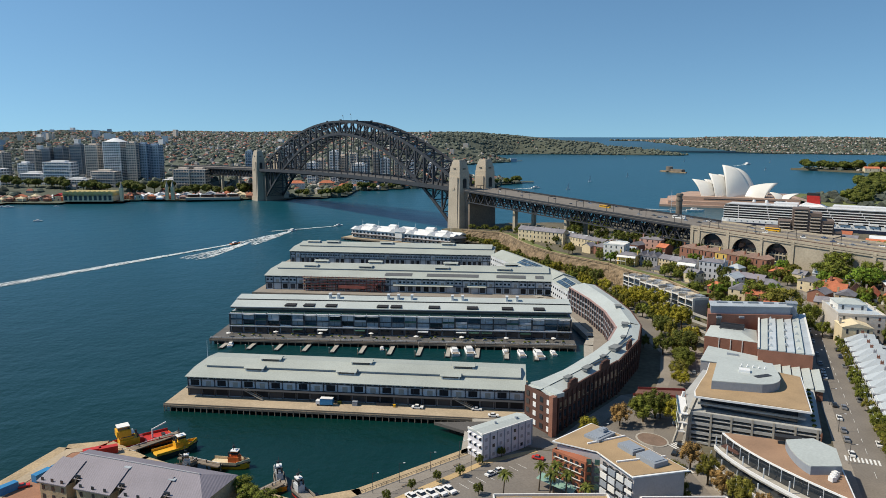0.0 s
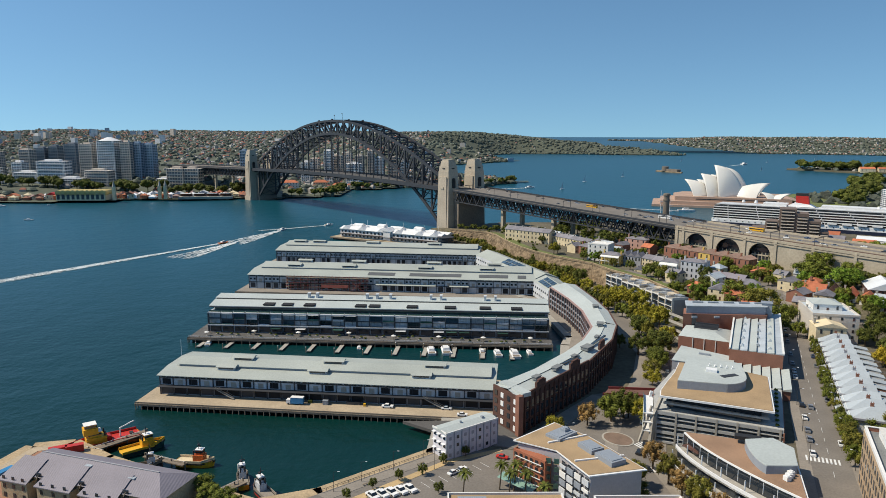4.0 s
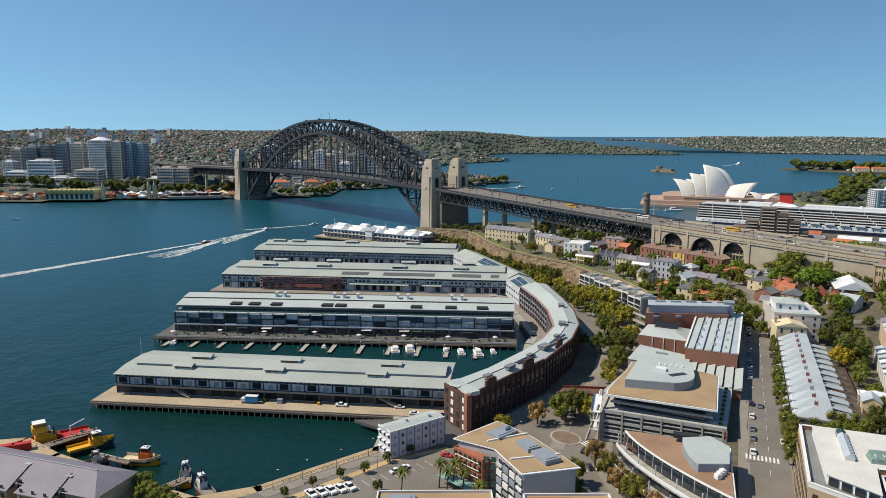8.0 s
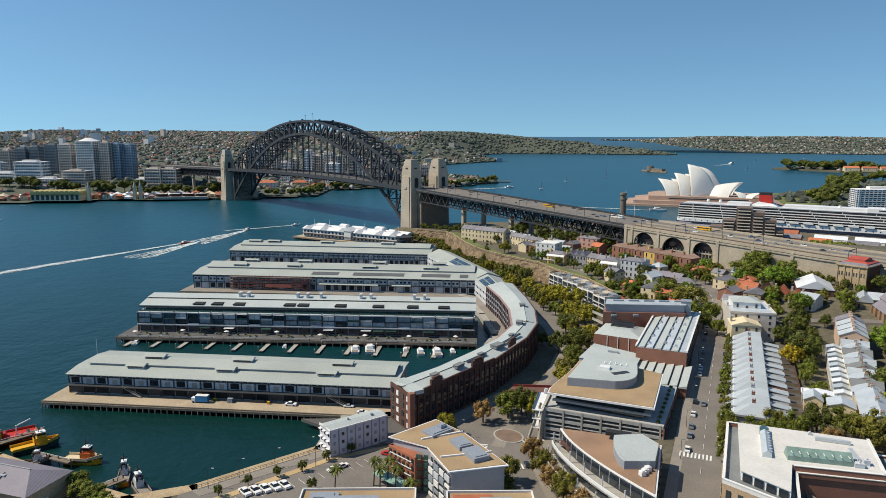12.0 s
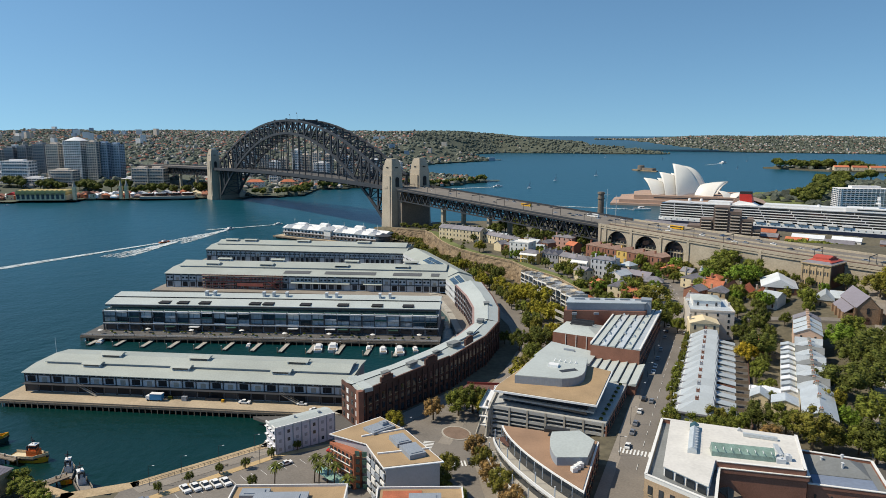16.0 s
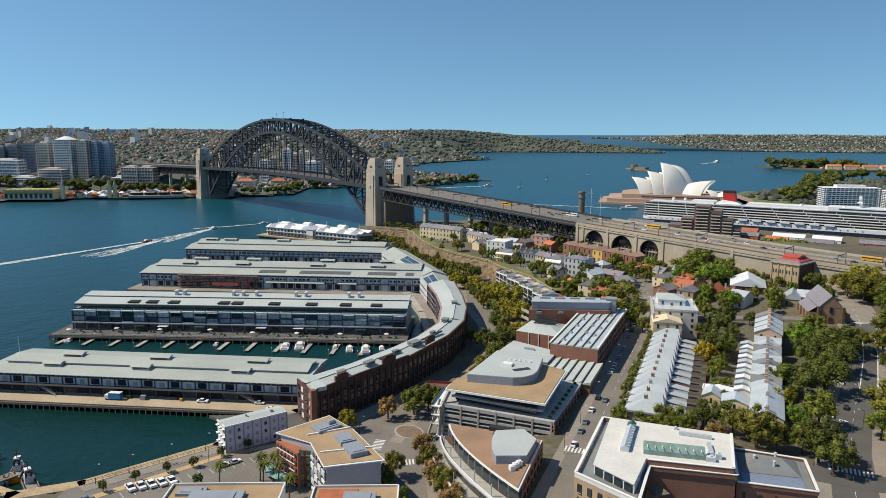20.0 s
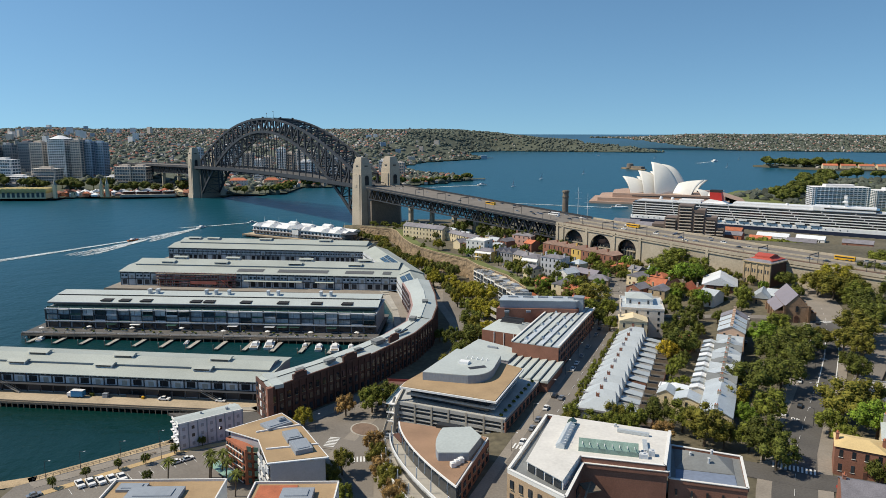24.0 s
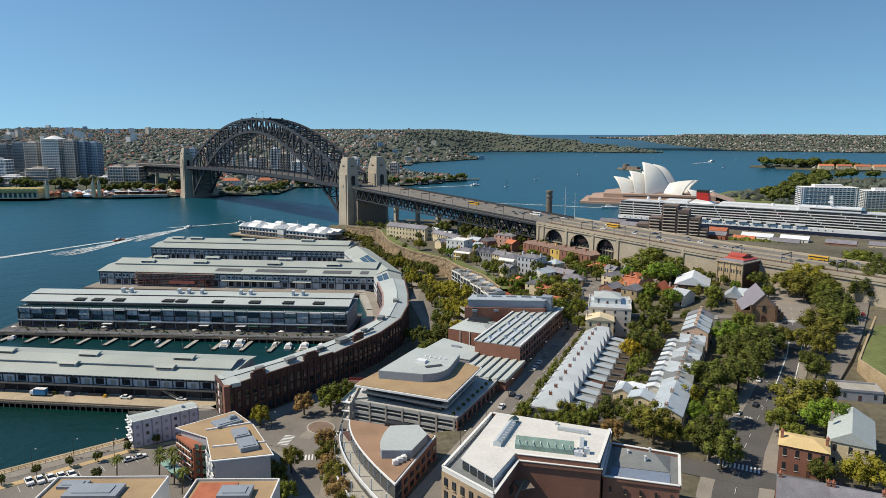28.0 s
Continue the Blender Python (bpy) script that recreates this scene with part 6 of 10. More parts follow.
    for x, y, w, d, h in ((165, 170.2, 2.4, 1.6, 1.3), (167.6, 171.6, 1.6, 1.6, 1.6), (165.8, 172.6, 1.4, 1.0, .9), (149.6, 189.4, 1.2, .9, .8), (162, 190, 1.0, .8, .7)):
        part("roof_unit", Geo().box((x, y, 31 + h / 2), (w, d, h), -12).tube((x, y, 31 + h), (x, y, 31.3 + h), .35), PANEL_W, s)
    part("roof_duct", Geo().box((166, 185, 31.6), (9, 1, .9), -20).box((167, 176, 31.6), (1.2, 7, 1), -12), ROOF_SILVER, s)
    # annex with grey hipped roof
    an = [(178, 188), (196, 181), (190.5, 163), (171.5, 168)]
    poly_block(s, "annex_wall", an, 8, 25.4, BRICK)
    poly_block(s, "annex_deck", [(lerp(p[0], 184, .03), lerp(p[1], 175, .03)) for p in an], 25.4, 25.5, GREY_MEMBRANE)
    for a, b in zip(an, an[1:] + an[:1]):
        part("annex_parapet", Geo().beam((*a, 25.8), (*b, 25.8), .55, 1.0), BRICK, s)
        part("annex_coping", Geo().beam((*a, 26.4), (*b, 26.4), .75, .18), RENDER_W, s)
    part("annex_roof", Geo().add([(178.6, 187, 25.6), (193.5, 181, 25.6), (190.5, 171.5, 25.6), (175.5, 175, 25.6), (182, 181, 27.9), (188, 178.5, 27.9)], [(0, 3, 4), (3, 2, 5, 4), (2, 1, 5), (1, 0, 4, 5)]), GREY_MEMBRANE, s)
    for q in ((181, 179.5), (185, 176), (187.6, 181)):
        part("roof_vent", Geo().tube((*q, 26.4), (*q, 28.2), .35, n=8).tube((*q, 28.2), (*q, 28.4), .5, .2, 8), PANEL_W, s)
    part("annex_terrace", Geo().prism([(175.4, 174.6), (190.3, 171), (188.6, 165), (173.6, 169)], 25.5, 25.7), surface("blue_membrane", (0.18, .22, .30), .8, 0, .15, .2, 1, .1), s)
    facade_windows(s, (171.5, 167.8), (190.5, 162.8), 12, 25, 5, 3, .14, .35)
    part("balcony", Geo().box((150, 166, 24.6), (4, 5, .3), 18).box((148.6, 162.6, 25.2), (.3, 9, 1.0), -20), TIMBER, s)
    return s

# ---- leaf clumps and trees ----


def ball(n=7, m=10):
    """Points and faces of a coarse unit ball."""
    vs = [(0, 0, 1)]
    for a in range(1, n):
        for b in range(m):
            t, p = math.pi * a / n, 2 * math.pi * (b + a * .5) / m
            vs.append((math.sin(t) * math.cos(p), math.sin(t) * math.sin(p), math.cos(t)))
    vs.append((0, 0, -1))
    fs = [(0, 1 + b, 1 + (b + 1) % m) for b in range(m)]
    for a in range(n - 2):
        fs += [(1 + a * m + b, 1 + (a + 1) * m + b, 1 + (a + 1) * m + (b + 1) % m, 1 + a * m + (b + 1) % m) for b in range(m)]
    e = len(vs) - 1
    return vs, fs + [(e, e - m + (b + 1) % m, e - m + b) for b in range(m)]


def clump_mesh(name, material, n, seed, r=1.0, leaf=.24, flat=.9, lobes=7):
    """A crown of many small leaf tufts on uneven lobes, with gaps between them."""
    rnd = random.Random(seed)
    g = Geo()
    cs = [(Vector((0, 0, .05)) * r, .62 * r)]
    for i in range(lobes):
        a, e = i * 2.4 + rnd.uniform(-.4, .4), math.asin(min(.98, -.35 + 1.3 * (i + .5) / lobes))
        k = rnd.uniform(.50, .70)
        cs.append((Vector((math.cos(a) * k * math.cos(e), math.sin(a) * k * math.cos(e), math.sin(e) * k * flat)) * r, rnd.uniform(.24, .40) * r))
    bv, bf = ball()
    for c, rad in cs:
        g.add([c + Vector((v[0], v[1], v[2] * flat)) * rad * rnd.uniform(.80, 1.0) for v in bv], bf)
    area = [rad * rad for c, rad in cs]
    for i in range(n):
        c, rad = rnd.choices(cs, area)[0]
        d = Vector((rnd.gauss(0, 1), rnd.gauss(0, 1), rnd.gauss(.3, 1))).normalized()
        p = c + Vector((d.x, d.y, d.z * flat)) * rad * rnd.uniform(.88, 1.10)
        nrm = (d + Vector((rnd.uniform(-.6, .6), rnd.uniform(-.6, .6), rnd.uniform(-.2, .8)))).normalized()
        a = nrm.orthogonal().normalized()
        b = nrm.cross(a)
        ang = rnd.uniform(0, 6.28)
        a, b = a * math.cos(ang) + b * math.sin(ang), b * math.cos(ang) - a * math.sin(ang)
        s = leaf * rnd.uniform(.6, 1.4)
        g.add([p - a * s, p - b * s * .6, p + a * s * .9, p + b * s * .7], [(0, 1, 2, 3)])
    return g.mesh(name, material)


CLUMP = clump_mesh("clump", LEAF, 260, 3, 1.0, .2)
LEAVES = {"green": LEAF, "dark": LEAF_DARK, "olive": LEAF_OLIVE, "lime": LEAF_LIME, "gold": LEAF_GOLD, "yellow": LEAF_YELLOW, "brown": LEAF_BROWN}


def crown_mesh(name, material, seed, n=2500, lobes=24):
    """A broad crown: many uneven boughs round a dark heart, each set with small leaf tufts, ragged at the rim and open between boughs."""
    rnd = random.Random(seed)
    g, cs = Geo(), [(Vector((0, 0, -.05)), .5)]
    for i in range(lobes):
        a, e = i * 2.4 + rnd.uniform(-.5, .5), math.asin(min(.97, -.5 + 1.45 * (i + .5) / lobes))
        k = rnd.uniform(.54, .86)
        cs.append((Vector((math.cos(a) * k * math.cos(e), math.sin(a) * k * math.cos(e), math.sin(e) * k * .9)), rnd.uniform(.15, .31)))
    bv, bf = ball(4, 6)
    for c, rad in cs:
        g.add([c + Vector(v) * rad * rnd.uniform(.55, .86) for v in bv], bf)
    area = [rad * rad for c, rad in cs]
    for i in range(n):
        c, rad = rnd.choices(cs, area)[0]
        d = Vector((rnd.gauss(0, 1), rnd.gauss(0, 1), rnd.gauss(.25, 1))).normalized()
        p = c + d * rad * rnd.uniform(.72, 1.22)
        nrm = (d + Vector((rnd.uniform(-.8, .8), rnd.uniform(-.8, .8), rnd.uniform(-.1, 1.0)))).normalized()
        u = nrm.orthogonal().normalized()
        v = nrm.cross(u)
        t = rnd.uniform(0, 6.28)
        u, v = u * math.cos(t) + v * math.sin(t), v * math.cos(t) - u * math.sin(t)
        q = rnd.uniform(.022, .056)
        g.add([p - u * q, p - v * q * .7, p + u * q * 1.1, p + v * q * .6], [(0, 1, 2, 3)])
    return g.mesh(name, material)


CROWNS = {(k, i): crown_mesh("crown_" + k, m, 10 + i * 7 + len(k)) for k, m in LEAVES.items() for i in range(4)}
FAR_CLUMP = clump_mesh("far_clump", LEAF_DARK, 320, 51, 1.0, .085, .9, 8)
TREE_RND = random.Random(21)
TREE_LABEL = {"green": "green leafy street tree", "dark": "broad dark green fig tree", "olive": "olive-green plane tree turning yellow", "lime": "bright green leafy tree", "gold": "golden-green leafy tree turning in autumn", "yellow": "golden yellow autumn tree", "brown": "russet autumn tree"}


def trunk_mesh():
    g = Geo().tube((0, 0, -.6), (.02, .01, .45), .055, .035, 7)
    rnd = random.Random(5)
    for i in range(6):
        a = i * 1.05
        g.tube((.02, .01, .25 + .03 * i), (math.cos(a) * .28, math.sin(a) * .28, .62 + rnd.uniform(-.05, .1)), .022, .008, 5)
    return g.mesh("trunk", BARK)


TRUNK = trunk_mesh()


FAR_TREES = {}


def join_far_trees():
    """The trees of the far slopes, one mesh for each leaf colour, trunks in another."""
    rnd, trunks = random.Random(77), Geo()
    tv, tf = [v.co.copy() for v in TRUNK.vertices], [tuple(p.vertices) for p in TRUNK.polygons]
    for colour, spots in FAR_TREES.items():
        g = Geo()
        for x, y, z, r, h in spots:
            me, a, ch = CROWNS[colour, rnd.randrange(4)], rnd.uniform(0, 6.28), h * .46
            co, si, n = math.cos(a), math.sin(a), len(g.v)
            g.v.extend((x + (v.co.x * co - v.co.y * si) * r, y + (v.co.x * si + v.co.y * co) * r, z + h - ch + v.co.z * ch * 1.08) for v in me.vertices)
            g.f.extend(tuple(i + n for i in p.vertices) for p in me.polygons)
            trunks.add([(x + v.x * h * .75, y + v.y * h * .75, z + v.z * h) for v in tv], tf)
        tagged(new("far_trees", g.mesh("far_trees", LEAVES[colour])), TREE_LABEL[colour].replace(" tree", " trees") + " on the slopes by the bridge", "trees", kind="stuff")
    tagged(new("far_trunks", trunks.mesh("far_trunks", BARK)), "brown trunks of the trees by the bridge", "trunks", kind="stuff")


def tree(x, y, r, h, colour="green", z=None, group="", where="beside the street"):
    z = land(x, y) if z is None else z
    if y > 540:
        FAR_TREES.setdefault(colour, []).append((x, y, z, r, h))
        return None
    t = thing("tree", TREE_LABEL[colour] + " " + where, "tree", pose(x, y, z, 0, 0, TREE_RND.uniform(0, 360)), group)
    tr = part("trunk", TRUNK, BARK, t)
    tr.scale = (h * .75, h * .75, h)
    cr = part("crown", CROWNS[colour, TREE_RND.randrange(4)], LEAVES[colour], t)
    ch = h * .46
    cr.location, cr.scale = (0, 0, h - ch), (r * TREE_RND.uniform(.95, 1.12), r * TREE_RND.uniform(.95, 1.12), ch * 1.08)
    return t


def palm_mesh():
    g, rnd = Geo(), random.Random(9)
    for i in range(26):
        a, up = i * 2.4, rnd.uniform(-.2, .9)
        p = Vector((0, 0, 0))
        d = Vector((math.cos(a), math.sin(a), up)).normalized()
        side = Vector((-math.sin(a), math.cos(a), 0))
        for k in range(4):
            q = p + d * .55
            w0, w1 = (.05, .2, .2, .12)[k], (.2, .2, .12, .02)[k]
            g.add([p - side * w0, p + side * w0, q + side * w1, q - side * w1], [(0, 1, 2, 3)])
            p, d = q, (d + Vector((0, 0, -.42))).normalized()
    return g.mesh("fronds", LEAF_DARK)


FRONDS = palm_mesh()
PALM_TRUNK = Geo().tube((0, 0, -.3), (.1, 0, 1), .03, .022, 7).mesh("palm_trunk", BARK)


def palm(x, y, h):
    t = thing("palm_tree", "tall palm with a round head of fronds", "palm tree", pose(x, y, 3.1), "palms on the plaza")
    tr = part("trunk", PALM_TRUNK, BARK, t)
    tr.scale = (h, h, h)
    fr = part("fronds", FRONDS, LEAF_DARK, t)
    fr.location, fr.scale = (h * .1, 0, h), (1.5, 1.5, 1.5)


office()
office_curved()
apartments()
white_roofed()

# ---- roads ----
SU, SV = Vector((0.373, 0.928, 0)), Vector((0.928, -0.373, 0))


def strip(name, pts, width, material, label, lift=.08, category="road", offset=0.0):
    """A ribbon of road laid on the ground along pts."""
    g = Geo()
    P = []
    for (ax, ay), (bx, by) in zip(pts, pts[1:]):
        n = max(1, int(math.hypot(bx - ax, by - ay) / 4))
        P += [(lerp(ax, bx, i / n), lerp(ay, by, i / n)) for i in range(n)]
    P.append(pts[-1])
    for i, p in enumerate(P):
        a, b = P[max(0, i - 1)], P[min(len(P) - 1, i + 1)]
        d = Vector((b[0] - a[0], b[1] - a[1], 0)).normalized()
        w = Vector((d.y, -d.x, 0))
        z = max(land(p[0] + w.x * k * width, p[1] + w.y * k * width) for k in (-.5, -.25, 0, .25, .5)) + lift
        for k in (-.5, .5):
            g.v.append((p[0] + w.x * (offset + k * width), p[1] + w.y * (offset + k * width), z))
        for k in (-.5, .5):
            g.v.append((p[0] + w.x * (offset + k * width), p[1] + w.y * (offset + k * width), z - 1.2))
    for i in range(len(P) - 1):
        a = 4 * i
        g.f += [(a, a + 1, a + 5, a + 4), (a + 2, a, a + 4, a + 6), (a + 1, a + 3, a + 7, a + 5)]
    return setting(name, g, material, label, category)


STREET = [(119, 160), (136.5, 204), (208, 382), (222, 430), (226, 470)]
strip("pavement", STREET, 19, PAVING, "grey pavement slabs with kerb", .24, "pavement")
strip("road", STREET, 12, ROAD_PALE, "worn brown-grey asphalt street", .28)
AVENUE = [(186, 120), (215, 186), (230.5, 216.7), (245, 240.5), (272.6, 284), (295, 320.5), (310, 350), (321, 377), (334, 420)]
strip("pavement", AVENUE, 21, PAVING, "wide pavement under street trees", .24, "pavement")
strip("road", AVENUE, 12.5, ASPHALT, "dark asphalt avenue with white lane lines", .28)
LANE = [(214, 236), (262, 345), (276, 372)]
strip("road", LANE, 8.5, ASPHALT, "narrow asphalt street beside terraces", .27)
strip("road", [(150, 214), (186, 213), (224, 196), (256, 186)], 11, ASPHALT, "asphalt cross street", .32)
strip("road", [(222, 390), (262, 372), (292, 352)], 8, ROAD_PALE, "short cross street past the houses", .3)
strip("road", [(272, 254), (290, 278), (307, 299), (328, 328), (350, 362), (370, 394)], 10, ROAD_PALE, "upper road beside a retaining wall", .6)
HICK = [(86, 140), (83, 190), (79, 224), (90, 262), (112, 312), (124, 352), (122, 400), (112, 450), (112, 500), (100, 540), (70, 590), (40, 640)]
strip("pavement", HICK, 22, PAVING, "quay road pavement", .2, "pavement")
strip("road", HICK, 12, ROAD_PALE, "quay road of worn asphalt", .25)
setting("forecourt", Geo().prism([(43, 247), (58, 268), (78, 293), (100, 301), (96, 270), (90, 244), (89, 216), (62, 216), (60, 232), (36, 239)], 2, 3.13), ROAD_PALE, "worn asphalt forecourt between warehouse and offices", "road")
strip("road", [(79, 232), (52, 240), (30, 246), (18, 252)], 9, ROAD_PALE, "side road to the wharf", .3)
strip("road", [(224, 440), (250, 490), (262, 530), (200, 600), (140, 640)], 8, ROAD_PALE, "street behind the cliff houses", .3)
strip("road", [(146, 512), (154, 490), (166, 466), (190, 452), (222, 436)], 8, ROAD_PALE, "street along the cliff top", .3)
plaza = Geo().prism([(-30, 202), (10.5, 234.6), (36, 238), (60, 232), (60, 150), (-30, 150)], 2, 3.16)
setting("plaza", plaza, ROAD_PALE, "car park of worn grey asphalt beside the quay", "car park")
setting("promenade", Geo().prism([(-27, 204.4), (10.6, 235.2), (14, 231.6), (-23, 201)], 2, 3.24), PAVING, "paved quay promenade", "pavement")
setting("tan_path", Geo().prism([(-20, 198.5), (14.8, 229.6), (34, 238.5), (34.6, 236.4), (16, 227.2), (-17.6, 196.6)], 2, 3.26), PAVING_TAN, "tan brick footpath", "pavement")
setting("wharf_road", Geo().prism([(-4, 262), (36, 264), (46, 244), (20, 238), (14, 250)], 2, 3.2), ASPHALT, "asphalt yard between wharf and warehouse", "yard")
setting("quay_promenade", Geo().prism([(54, 292), (70, 312), (79.6, 366), (84, 384), (77, 432), (66, 482), (82, 470), (88, 420), (91, 385), (90, 350), (82, 326), (70, 306)], 1, 3.3), PAVING, "curved paved promenade behind the wharves", "pavement")
setting("pavement", Geo().prism([(43, 247), (58, 268), (78, 293), (83, 289), (65, 265), (51, 246)], 2, 3.24), PAVING, "pale pavement along the brick warehouse", "pavement")
setting("pavement", Geo().prism([(54, 229), (62, 221), (76, 198), (81, 200), (69, 226), (60, 234)], 2, 3.27), PAVING, "pale pavement beside the apartments", "pavement")


def ring(r, k=1.25, rz=-55):
    c, s_ = math.cos(radians(rz)), math.sin(radians(rz))
    return [(79 + r * (k * math.cos(q * .3142) * c - math.sin(q * .3142) * s_), 247.5 + r * (k * math.cos(q * .3142) * s_ + math.sin(q * .3142) * c)) for q in range(20)]


setting("roundabout_kerb", Geo().prism(ring(5.3), 3, 3.45), CONCRETE, "pale kerb round a traffic island", "kerb")
setting("roundabout", Geo().prism(ring(4.7), 3, 3.5), surface("island_brick_paving", (0.19, 0.13, 0.095), .9, 0, .3, .3, 2, .2), "round brick-paved traffic island", "traffic island")


def zebra(x, y, rz, n=7, w=.6, L=4.0, lift=.36):
    z = thing("zebra_crossing", "white striped pedestrian crossing", "crossing", pose(x, y, land(x, y) + lift, 0, 0, rz), kind="structure")
    for i in range(n):
        slab("stripe", PAINT, z, ((i - n / 2 + .5) * w * 2, 0, 0), (w, L, .03))


zebra(139, 216, -22, 9)
zebra(223, 203, -26, 11, lift=.5)
zebra(81.4, 222.8, 8, 8, lift=.4)
zebra(88, 243.5, 30, 7, lift=.4)
zebra(68.2, 236.2, 80, 7, lift=.4)
zebra(309, 347, 20, 6)
for pts, lab in ((STREET, "centre line"), (AVENUE, "centre line")):
    for k in range(1, 7):
        if k + 1 >= len(pts):
            break
        (ax, ay), (bx, by) = pts[k], pts[min(k + 1, len(pts) - 1)]
        n = int(dist((ax, ay), (bx, by)) / 9)
        for i in range(n):
            x, y = lerp(ax, bx, (i + .2) / n), lerp(ay, by, (i + .2) / n)
            ob = new("lane_mark", Geo().box((0, 0, 0), (3.0 if i % 2 else 4.5, .12, .03)).mesh("lane_mark", PAINT))
            ob.matrix_basis = pose(x, y, land(x, y) + .45, 0, 0, angle((ax, ay), (bx, by)))
            tagged(ob, "painted white lane line on asphalt", "road marking", kind="structure")

for pts in ([(266, 272.5), (285, 303), (300, 331)], [(274.5, 274), (292, 304), (305, 330)]):
    strip("lane_line", pts, .42, PAINT, "solid white painted line on the avenue", .42, "road marking")
# bays and numerals painted on the road
for x, y, rz in ((243, 243, 150), (283, 300, 150), (321, 317, 236)):
    cu = bpy.data.curves.new("numerals", "FONT")
    cu.body, cu.size, cu.extrude, cu.align_x = "40", 3.2, .01, "CENTER"
    ob = new("speed_marking", cu)
    cu.materials.append(PAINT)
    ob.matrix_basis = pose(x, y, land(x, y) + .42, 0, 0, rz)
    tagged(ob, "white painted speed numerals on the avenue", "road marking", kind="structure")
for i in range(14):
    ob = new("bay_line", Geo().box((0, 0, 0), (4.6, .12, .02)).mesh("bay_line", PAINT))
    ob.matrix_basis = pose(-10 + i * 2.9, 199 + i * 2.05, 3.2, 0, 0, -48)
    tagged(ob, "white painted parking bay line", "road marking", kind="structure")

# ---- terrace rows ----
def terrace_row():
    """Stepped terrace houses: pale pitched roofs tilted against one another, chimneys on the party walls, rear wings."""
    n, w = 14, 8.3
    base = frame_at((159.8, 227.3), (202.8, 335.9))
    for k in range(1, n):
        h = thing("terrace_house", "terrace house with pale metal pitched roof and brick chimney", "house", base @ pose(k * w, 0, land(170 + k * 3, 240 + k * 7.5) + .1), "white-roofed terrace")
        H, D = 6.2, 12.5
        wall = RENDER_W
        part("wall", Geo().box((w / 2, -D / 2 + 4, H / 2 - 1), (w, D, H + 2)), wall, h)
        # street front is at +y of this frame, rear at -y
        yf, yr, ym = 4.6, -D + 3.4, -1.5
        g = Geo()
        e, top0, xr = H - .5, H + 4.3, w * .52
        g.add([(.3, yf, e), (w - .3, yf, e), (w - .3, yr, e), (.3, yr, e), (xr, yf - 7.2, top0), (xr, yr + 1.2, top0 - .3)], [(0, 1, 4), (1, 2, 5, 4), (3, 0, 4, 5), (2, 3, 5)])
        part("roof", g, ROOF_PALE, h)
        part("party_wall", Geo().box((0, (yf + yr) / 2, H - .1), (.36, yf - yr + .4, 1.2)), RENDER_GREY, h)
        part("valley_gutter", Geo().box((0, (yf + yr) / 2, H - .35), (.95, yf - yr, .5)), STEEL, h)
        c = part("chimney", Geo().box((xr, ym - 1.2, top0 + .1), (.42, 1.2, 1.5)).box((xr, ym - 1.2, top0 + .9), (.56, 1.35, .14)), BRICK if k % 3 else RENDER_GREY, h)
        part("chimney_pot", Geo().tube((xr, ym - 1.6, top0 + 1.05), (xr, ym - 1.6, top0 + 1.5), .13, n=6).tube((xr, ym - .8, top0 + 1.05), (xr, ym - .8, top0 + 1.5), .13, n=6), BRICK, c)
        part("rear_wing", Geo().box((w * .3, yr - 3.5, 2.2), (w * .55, 7, 4.4)), RENDER_W if k != 6 else BRICK, h)
        part("rear_roof", Geo().add([(.1, yr, 5.6), (w * .58, yr, 5.6), (w * .58, yr - 7.4, 4.5), (.1, yr - 7.4, 4.5), (.1, yr, 5.4), (w * .58, yr, 5.4), (w * .58, yr - 7.4, 4.3), (.1, yr - 7.4, 4.3)], [(0, 3, 2, 1), (4, 5, 6, 7), (0, 1, 5, 4), (1, 2, 6, 5), (2, 3, 7, 6), (3, 0, 4, 7)]), ROOF_PALE, h)
        part("verandah_roof", Geo().add([(0, yf, 3.6), (w, yf, 3.6), (w, yf + 2.2, 3.0), (0, yf + 2.2, 3.0)], [(0, 1, 2, 3)]), ROOF_SILVER, h)
        for x in (w * .25, w * .72):
            slab("window", GLASS, h, (x, yf + .02 - .55, 4.9), (1.1, .2, 1.6))
            slab("rear_window", GLASS, h, (x, yr + .55 - .6, 4.3), (.9, .2, 1.3))
        slab("yard_wall", BRICK_DARK, h, (w / 2, yr - 13, .9), (w, .3, 1.8))
        slab("yard_fence", TIMBER, h, (0, yr - 8, .8), (.2, 10, 1.6))
        slab("yard_paving", ASPHALT, h, (w / 2, yr - 9, .06), (w, 10, .12))


terrace_row()

# second terrace: long cream house, a jumble of small roofs, and a pink gabled end house
m2 = frame_at((203, 228), (259, 350))
def along2(x, y):
    p = m2 @ Vector((x, y, 0))
    return p.x, p.y


R2 = angle((203, 228), (259, 350))
house("long_cream_house", "long cream rendered house with ribbed white roof", *along2(0, -9), 11.4, 30, 11, 8, R2, 2.6, RENDER_CREAM, ROOF_SILVER, "gable", 2, 8, 3)
house("cream_rear_wing", "cream two-storey rear wing with skillion roof", *along2(12, 3), 11.4, 8, 9, 7, R2, 1.6, RENDER_CREAM, ROOF_SILVER, "gable", 2, 2, 0)
house("cream_coach_house", "small cream coach house with silver roof", *along2(22, 13), 11.4, 8, 6.5, 4.5, R2, 2, RENDER_CREAM, ROOF_SILVER, "gable", 1, 2, 0)
house("yard_shed", "long low shed with flat pale roof", *along2(30, 8), 11.4, 5, 12, 4.5, R2, .6, RENDER_GREY, ROOF_WHITE, "gable", 1, 1, 0)
